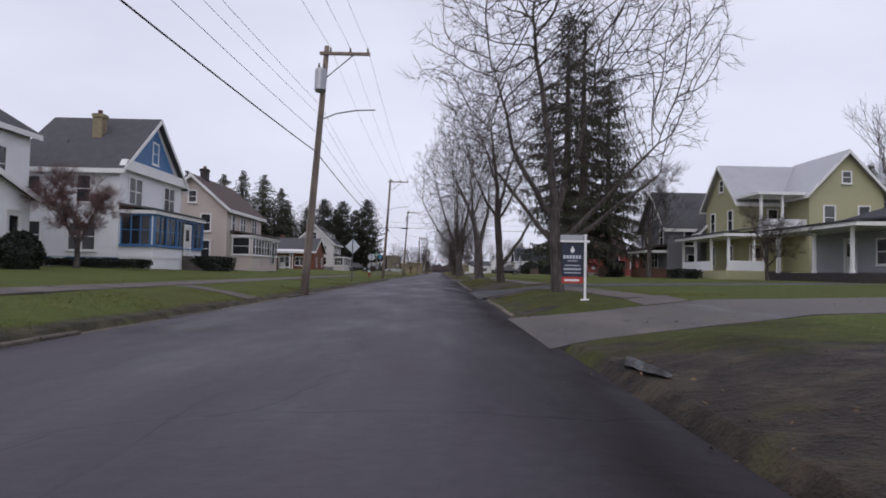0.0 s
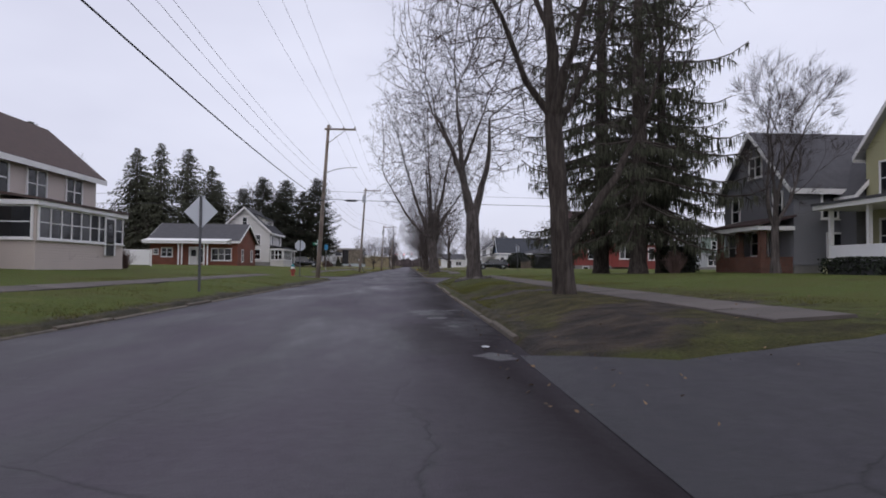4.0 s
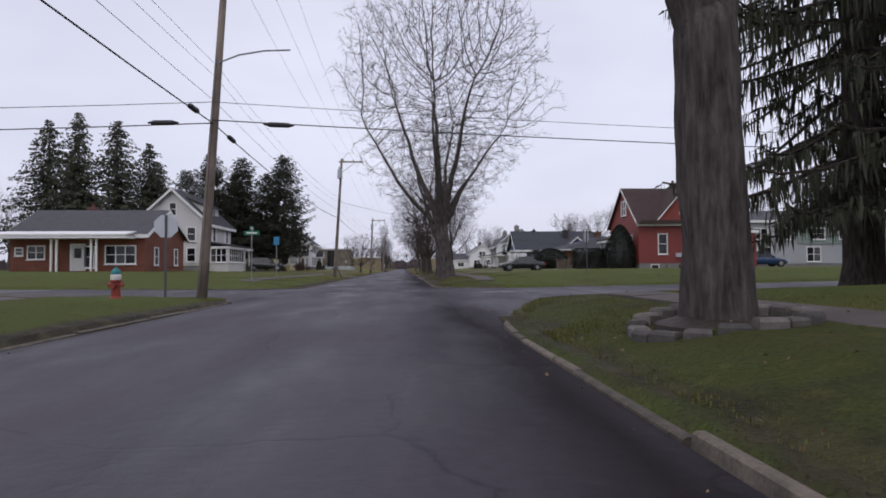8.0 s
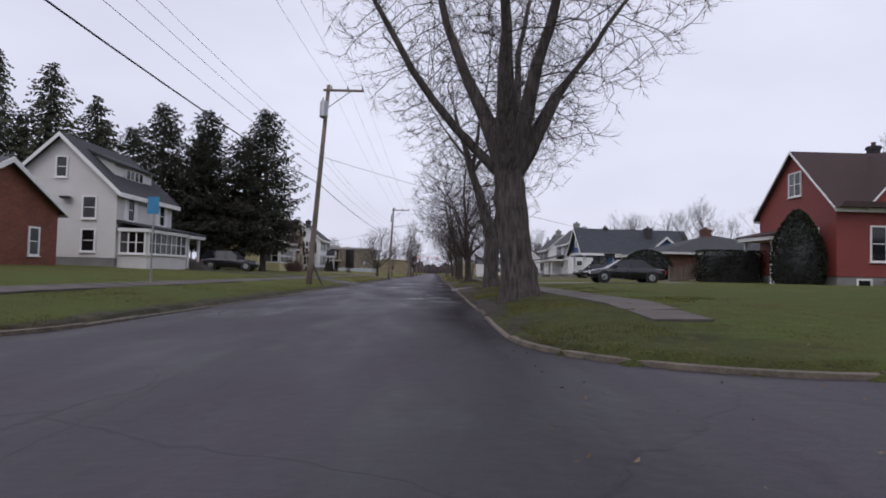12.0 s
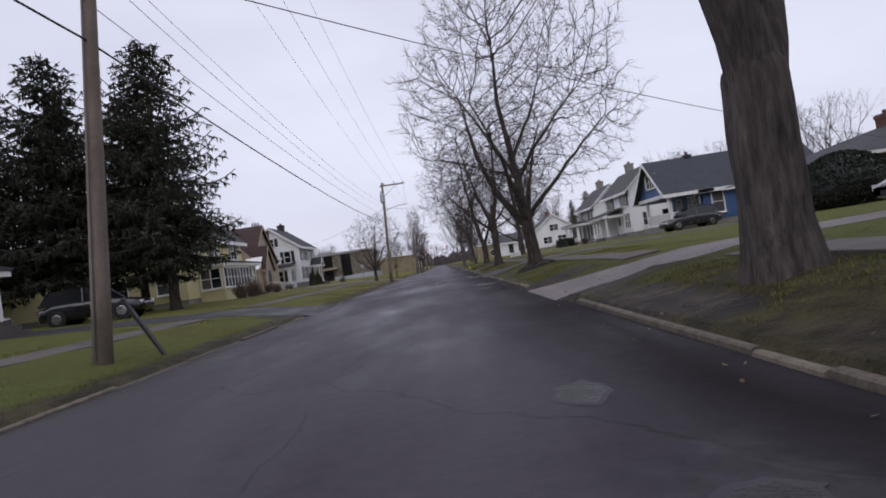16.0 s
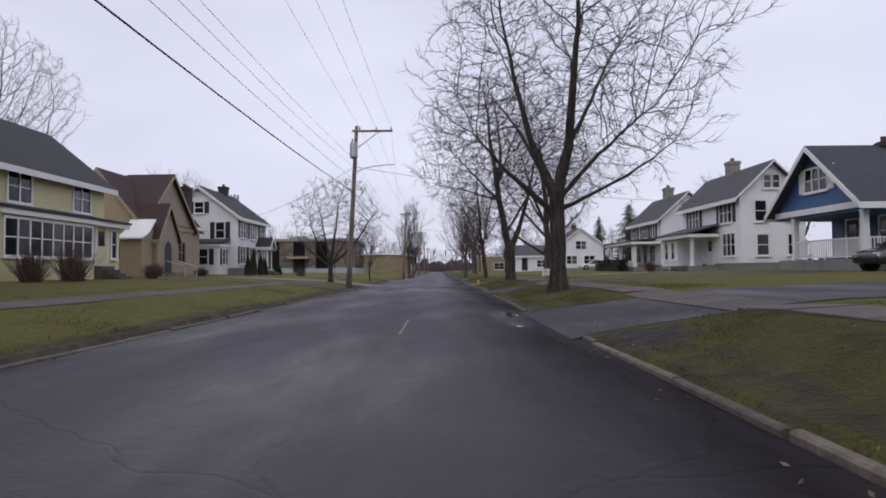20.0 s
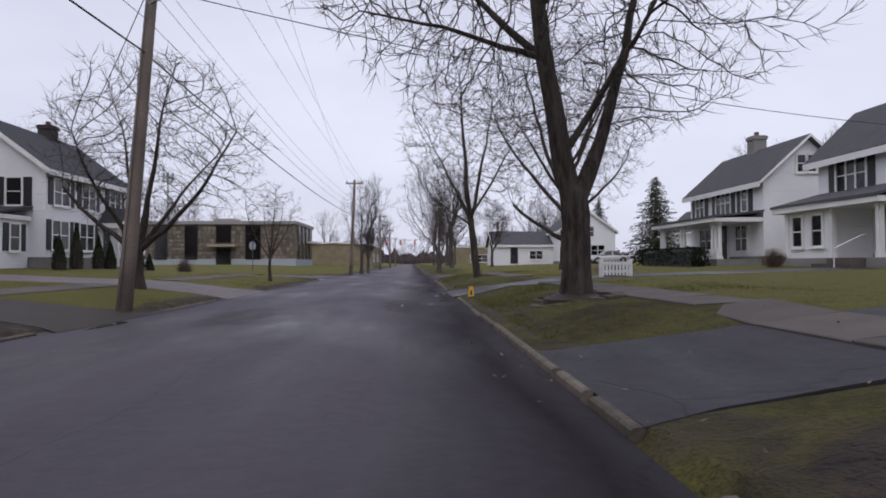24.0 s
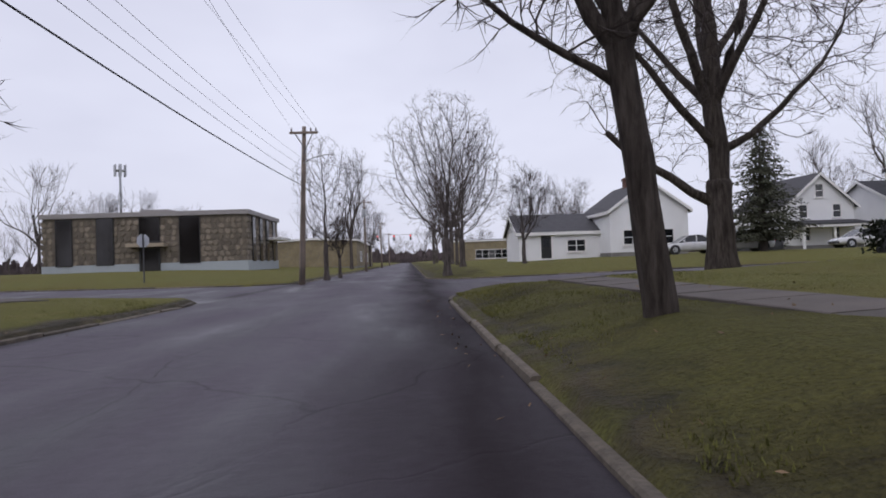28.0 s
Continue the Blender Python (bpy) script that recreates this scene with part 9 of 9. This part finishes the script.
# ---- parked cars ----
def car(name, x, y, rz, paint, label, suv=False, length=4.6, group="parked cars"):
    """A parked car: a lofted body with wheel arches, glasshouse, lamps, wheels; built along +x, then turned."""
    z = gz(x, y) + 0.02
    t = thing(name, 0, 0, 0, label, "car", group)
    L_, W = length / 2, 0.9
    top = 1.68 if suv else 1.43
    belt = 1.0 if suv else 0.9
    stations = [(-L_, 0.45, belt - 0.28, 0.72), (-L_ + 0.1, 0.28, belt - 0.08, 0.82), (-L_ + 0.8, 0.24, belt + 0.0, W), (-0.6, 0.24, belt + 0.02, W), (0.6, 0.24, belt, W), (L_ - 1.1, 0.24, belt - 0.05, W), (L_ - 0.45, 0.24, belt - 0.16, 0.86), (L_ - 0.08, 0.3, belt - 0.28, 0.76), (L_, 0.42, belt - 0.36, 0.66)]
    v = []
    for sx, z0, z1, w in stations:
        for u, zz in ((-w * 0.86, z0), (-w, z0 + 0.12), (-w, z1 - 0.2), (-w * 0.93, z1 - 0.03), (-w * 0.8, z1), (w * 0.8, z1), (w * 0.93, z1 - 0.03), (w, z1 - 0.2), (w, z0 + 0.12), (w * 0.86, z0)):
            v.append((sx, u, zz))
    n = 10
    f = [(i * n + j, (i + 1) * n + j, (i + 1) * n + (j + 1) % n, i * n + (j + 1) % n) for i in range(len(stations) - 1) for j in range(n)] + [tuple(range(n)), tuple(range((len(stations) - 1) * n, len(stations) * n))[::-1]]
    body = part("body", Shape().add(v, f), paint, t, smooth=True)
    if suv:
        g = [(-L_ + 0.12, belt - 0.02), (-L_ + 0.5, top - 0.06), (-L_ + 1.2, top), (0.2, top - 0.03), (0.95, belt - 0.02)]
    else:
        g = [(-L_ + 0.75, belt - 0.02), (-L_ + 1.5, top - 0.04), (-0.4, top), (0.3, top - 0.05), (1.15, belt - 0.04)]
    v = [(a, -W * (0.9 if b < belt + 0.05 else 0.68), b) for a, b in g] + [(a, W * (0.9 if b < belt + 0.05 else 0.68), b) for a, b in g]
    part("glasshouse", Shape().add(v, [(0, 1, 2, 3, 4), (9, 8, 7, 6, 5), (0, 5, 6, 1), (3, 8, 9, 4), (1, 6, 7, 2), (2, 7, 8, 3)]), M["car_glass"], t)
    rf = [(a, s * W * 0.66, b + 0.012) for s in (-1, 1) for a, b in g[1:4]]
    part("roof", Shape().add(rf + [(a, u, b - 0.04) for a, u, b in rf], [(0, 1, 4, 3), (1, 2, 5, 4), (0, 3, 9, 6), (2, 8, 11, 5), (0, 6, 7, 1), (1, 7, 8, 2), (3, 4, 10, 9), (4, 5, 11, 10)]), paint, t)
    for s in (-1, 1):
        for a, b in ((g[0], g[1]), (g[3], g[4])):
            part("pillar", Shape().tube([(a[0], s * W * (0.88 if a[1] < belt + 0.05 else 0.67), a[1]), (b[0], s * W * (0.88 if b[1] < belt + 0.05 else 0.67), b[1])], 0.04, 5), paint, t)
        part("pillar", Shape().tube([(-0.25, s * W * 0.91, belt), (-0.3, s * W * 0.68, top - 0.02)], 0.04, 5), paint, t)
        part("mirror", Shape().lathe(0.75, s * (W + 0.08), [(0.04, belt + 0.0), (0.09, belt + 0.05), (0.09, belt + 0.13), (0.04, belt + 0.16)], 8), paint, t)
        part("head_lamp", Shape().box(L_ - 0.22, min(s * 0.45, s * 0.72), belt - 0.42, L_ - 0.02, max(s * 0.45, s * 0.72), belt - 0.28), M["lamp_clear"], t)
        part("tail_lamp", Shape().box(-L_ - 0.015, min(s * 0.5, s * 0.75), belt - 0.32, -L_ + 0.12, max(s * 0.5, s * 0.75), belt - 0.12), M["lamp_red"], t)
        part("door_handle", Shape().box(-0.15, min(s * W, s * (W + 0.03)), belt - 0.18, 0.05, max(s * W, s * (W + 0.03)), belt - 0.14), M["chrome"], t)
    part("number_plate", Shape().box(-L_ - 0.03, -0.16, belt - 0.42, -L_ - 0.001, 0.16, belt - 0.3), M["white_trim"], t)
    part("grille", Shape().box(L_ - 0.04, -0.42, belt - 0.55, L_ + 0.015, 0.42, belt - 0.44), M["black_paint"], t)
    wr = 0.36 if suv else 0.32
    for sx in (-L_ + 0.9, L_ - 0.9):
        for s in (-1, 1):
            part("wheel_arch", Shape().tube([(sx, s * (W - 0.25), wr), (sx, s * (W + 0.006), wr)], wr + 0.07, 18), M["black_paint"], t)
            wh = part("wheel", Shape().tube([(sx, s * (W - 0.22), wr), (sx, s * (W - 0.2), wr), (sx, s * (W + 0.0), wr), (sx, s * (W + 0.02), wr)], [wr - 0.03, wr, wr, wr - 0.03], 20), M["rubber"], t)
            part("rim", Shape().tube([(sx, s * (W + 0.021), wr), (sx, s * (W + 0.03), wr)], [wr * 0.62, wr * 0.58], 14), M["alloy"], wh)
    t.matrix_world = pose(x, y, z, 0, 0, rz)
    return t


def paint(name, c, rough=0.25):
    m = mat(name, c, rough, 0.06, 1.0)
    m.node_tree.nodes["Principled BSDF"].inputs["Coat Weight"].default_value = 0.5
    return m


P_BLACK, P_GREY, P_WHITE, P_BLUE = paint("black_car_paint", (0.012, 0.013, 0.018)), paint("grey_car_paint", (0.035, 0.034, 0.04)), paint("white_car_paint", (0.6, 0.6, 0.62)), paint("blue_car_paint", (0.02, 0.05, 0.13))
car("parked_car", 12.9, 115.3, 180, P_BLACK, "black sedan parked on the concrete driveway", length=4.7)
car("parked_car", 20.1, 150.2, 185, P_GREY, "dark grey sport utility vehicle on the driveway", True, 4.6)
car("parked_car", -16.4, 130.5, 5, P_BLACK, "dark sport utility vehicle parked under the spruces", True, 4.7)
car("parked_car", -21.5, 127.8, 10, P_WHITE, "white car parked behind the house", False, 4.5)
car("parked_car", -20.6, 159.2, 0, P_WHITE, "white car parked between the houses", False, 4.4)
car("parked_car", 40.0, 117.5, 0, P_BLUE, "dark blue pickup parked by the sage house", True, 4.9)
car("parked_car", 27.0, 214.5, 170, P_WHITE, "silver sport utility vehicle in the far side street", True, 4.6)
car("parked_car", 23.0, 214.5, 175, P_WHITE, "white car in the far side street", False, 4.6)
car("parked_car", 36.5, 214.0, 175, P_WHITE, "white car in the far side street", False, 4.6)


# ---- worn verges, puddles, road wear ----
def blob(x, y, rx, ry, z, seed, n=26, rough=0.28):
    r = random.Random(seed)
    o = r.uniform(0, 50)
    return [(x + rx * math.cos(a) * (1 + rough * noise.noise((math.cos(a) * 1.7 + o, math.sin(a) * 1.7, o))), y + ry * math.sin(a) * (1 + rough * noise.noise((math.cos(a) * 1.7, math.sin(a) * 1.7 + o, o))), z) for a in (2 * math.pi * i / n for i in range(n))]


def puddle(x, y, rx, ry, seed, on_ground=False):
    z = gz(x, y) + 0.03 if on_ground else crown(x) + 0.009
    r = random.Random(seed)
    o = r.uniform(0, 90)
    ring = []
    for i in range(96):
        a = 2 * math.pi * i / 96
        k = 0.68 + 0.55 * noise.noise((math.cos(a) * 1.3 + o, math.sin(a) * 1.3, 1)) + 0.16 * noise.noise((math.cos(a) * 3.5 + o, math.sin(a) * 3.5, 2)) + 0.05 * noise.noise((math.cos(a) * 9 + o, math.sin(a) * 9, 3))
        px, py = x + rx * k * math.cos(a), y + ry * k * math.sin(a)
        ring.append((px, py, z if on_ground else crown(px) + 0.006))
    s = Shape().add(ring, [tuple(range(96))])
    tagged(part("puddle", s, M["water"]), "shallow rain puddle reflecting the grey sky", "puddle", "puddles on the street")


puddle(2.75, 9.3, 0.33, 0.75, 1, True)
for i, (x, y, rx, ry) in enumerate(((1.95, 35.75, 0.09, 0.12), (1.8, 42.5, 0.07, 0.12), (0.62, 101.8, 0.2, 0.22), (1.5, 99.35, 0.1, 0.12), (1.93, 139.3, 0.2, 1.0), (1.76, 136.3, 0.13, 0.25), (2.18, 168.4, 0.26, 0.7), (2.0, 164.6, 0.16, 0.45), (1.7, 126.0, 0.12, 0.25), (-4.3, 158.5, 0.22, 0.9))):
    puddle(x, y, rx, ry, 20 + i)


def pothole(x, y, rx, ry, seed):
    """A broken hollow: a ragged dark floor inside a low crumbled lip."""
    inner = blob(x, y, rx, ry, 0, seed, 22, 0.9)
    outer = blob(x, y, rx * 1.25, ry * 1.22, 0, seed, 22, 0.9)
    v = [(a, b, crown(a) + 0.0045) for a, b, _ in inner] + [(a, b, crown(a) + 0.003) for a, b, _ in outer]
    t = thing("pothole", x, y, crown(x), "ragged dark pothole broken into the damp asphalt", "pothole", "potholes in the street")
    part("hollow", Shape().add(v[:22], [tuple(range(22))]), M["wet_tar"], t)
    part("lip", Shape().add(v, [(i, 22 + i, 22 + (i + 1) % 22, (i + 1) % 22) for i in range(22)]), M["asphalt"], t)


for i, (x, y, rx, ry) in enumerate(((1.98, 34.85, 0.2, 0.26), (1.72, 38.5, 0.11, 0.2), (1.5, 40.2, 0.17, 0.25), (1.48, 42.4, 0.1, 0.12), (1.95, 42.5, 0.2, 0.1), (1.0, 105.8, 0.15, 0.3), (1.28, 103.6, 0.2, 0.22), (0.62, 102.8, 0.1, 0.12), (1.7, 102.6, 0.13, 0.12), (1.78, 101.15, 0.13, 0.16), (1.27, 100.15, 0.14, 0.08), (1.84, 99.3, 0.16, 0.08), (1.75, 97.6, 0.2, 0.12), (1.0, 19.4, 0.15, 0.06), (1.9, 167.1, 0.07, 0.3), (1.6, 163.2, 0.1, 0.16), (1.5, 122.6, 0.1, 0.2))):
    pothole(x, y, rx, ry, 60 + i)
M["line_paint"] = mat("worn_line_paint", (0.2, 0.19, 0.17), 0.7, 0.4, 3.0)
for i, (x, y, l) in enumerate(((-0.4, 134.9, 2.8), (0.85, 162.2, 0.7))):
    tagged(part("lane_dash", Shape().box(x - 0.02, y, crown(x) + 0.004, x + 0.02, y + l, crown(x) + 0.008), M["line_paint"]), "worn pale dash painted on the asphalt", "road marking", "lane dashes", "structure")
for x, y in ((6.2, 78.2), (-2.2, 78.8)):
    t = thing("manhole_cover", x, y, 0.0, "round iron cover set in the asphalt", "manhole cover", "manhole covers")
    zc = max(crown(x), cross_rise(x) - 0.02)
    part("lid", Shape().lathe(x, y, [(0.34, zc - 0.02), (0.34, zc + 0.012), (0.3, zc + 0.018)], 20), M["dark_steel"], t)


def litter():
    """Fallen leaves, twigs and bits on the verge and gutter."""
    r = random.Random(77)
    lf = mat("dry_leaf", (0.17, 0.11, 0.06), 0.85, 0.3, island=0.5)
    s = Shape()
    for i in range(2600):
        side = 1 if r.random() < 0.75 else -1
        y = r.uniform(0, 186)
        d = r.uniform(-0.6, 6.0) if r.random() < 0.7 else r.uniform(-0.5, 0.5)
        x = KR + d if side > 0 else KL - d
        z = (crown(x) + 0.012) if on_road(x, y) else gz(x, y) + 0.05
        a, w = r.uniform(0, 6.28), r.uniform(0.012, 0.032)
        c, q = math.cos(a) * w, math.sin(a) * w
        s.add([(x - c, y - q, z), (x + q * 0.6, y - c * 0.6, z + r.uniform(0, 0.02)), (x + c, y + q, z + r.uniform(0, 0.03)), (x - q * 0.6, y + c * 0.6, z)], [(0, 1, 2, 3)])
    tagged(part("fallen_leaves", s, lf), "scattered dry brown leaves on grass and gutter", "leaves", kind="stuff")


litter()


def grass():
    """Tufts of short winter grass on the verges nearest the street."""
    r = random.Random(5)
    m = mat("grass_blades", (0.102, 0.112, 0.032), 0.95, 0.3, 0.5, island=0.35, spec=0.15, col2=(0.19, 0.18, 0.06))
    s = Shape()
    verts, faces = [], []
    made = 0
    while made < 240000:
        side = 1 if r.random() < 0.72 else -1
        y = r.uniform(2, 187)
        d = 0.35 + 5.5 * r.random() ** 1.6
        x = KR + d if side > 0 else KL - d
        if on_road(x, y, 0.15):
            continue
        gaps = KERB_GAPS_R if side > 0 else KERB_GAPS_L
        if any(a - 0.4 < y < b + 0.4 for a, b in gaps):
            continue
        walk_x = 5.6 if side > 0 else -8.4
        if abs(x - walk_x) < 0.7:
            continue
        if any(((x - a) / c) ** 2 + ((y - b) / e) ** 2 < 1.1 for a, b, c, e in MUD):
            continue
        k = noise.noise((x * 0.5, y * 0.5, 7))
        if k < -0.12 and r.random() < 0.85:
            continue
        z = gz(x, y) - 0.02
        for b in range(3):
            a = r.uniform(0, 6.28)
            h = r.uniform(0.012, 0.045) * (1 + 0.5 * k)
            w = r.uniform(0.005, 0.009)
            px, py = x + r.uniform(-0.05, 0.05), y + r.uniform(-0.05, 0.05)
            lx, ly = math.cos(a) * h * r.uniform(0.2, 0.9), math.sin(a) * h * r.uniform(0.2, 0.9)
            o = len(verts)
            verts += [(px - math.sin(a) * w, py + math.cos(a) * w, z), (px + math.sin(a) * w, py - math.cos(a) * w, z), (px + lx, py + ly, z + 0.012 + h)]
            faces.append((o, o + 1, o + 2))
            made += 1
    s.add(verts, faces)
    tagged(part("grass_tufts", s, m), "short olive winter grass tufts along the verge", "grass", kind="stuff")


grass()
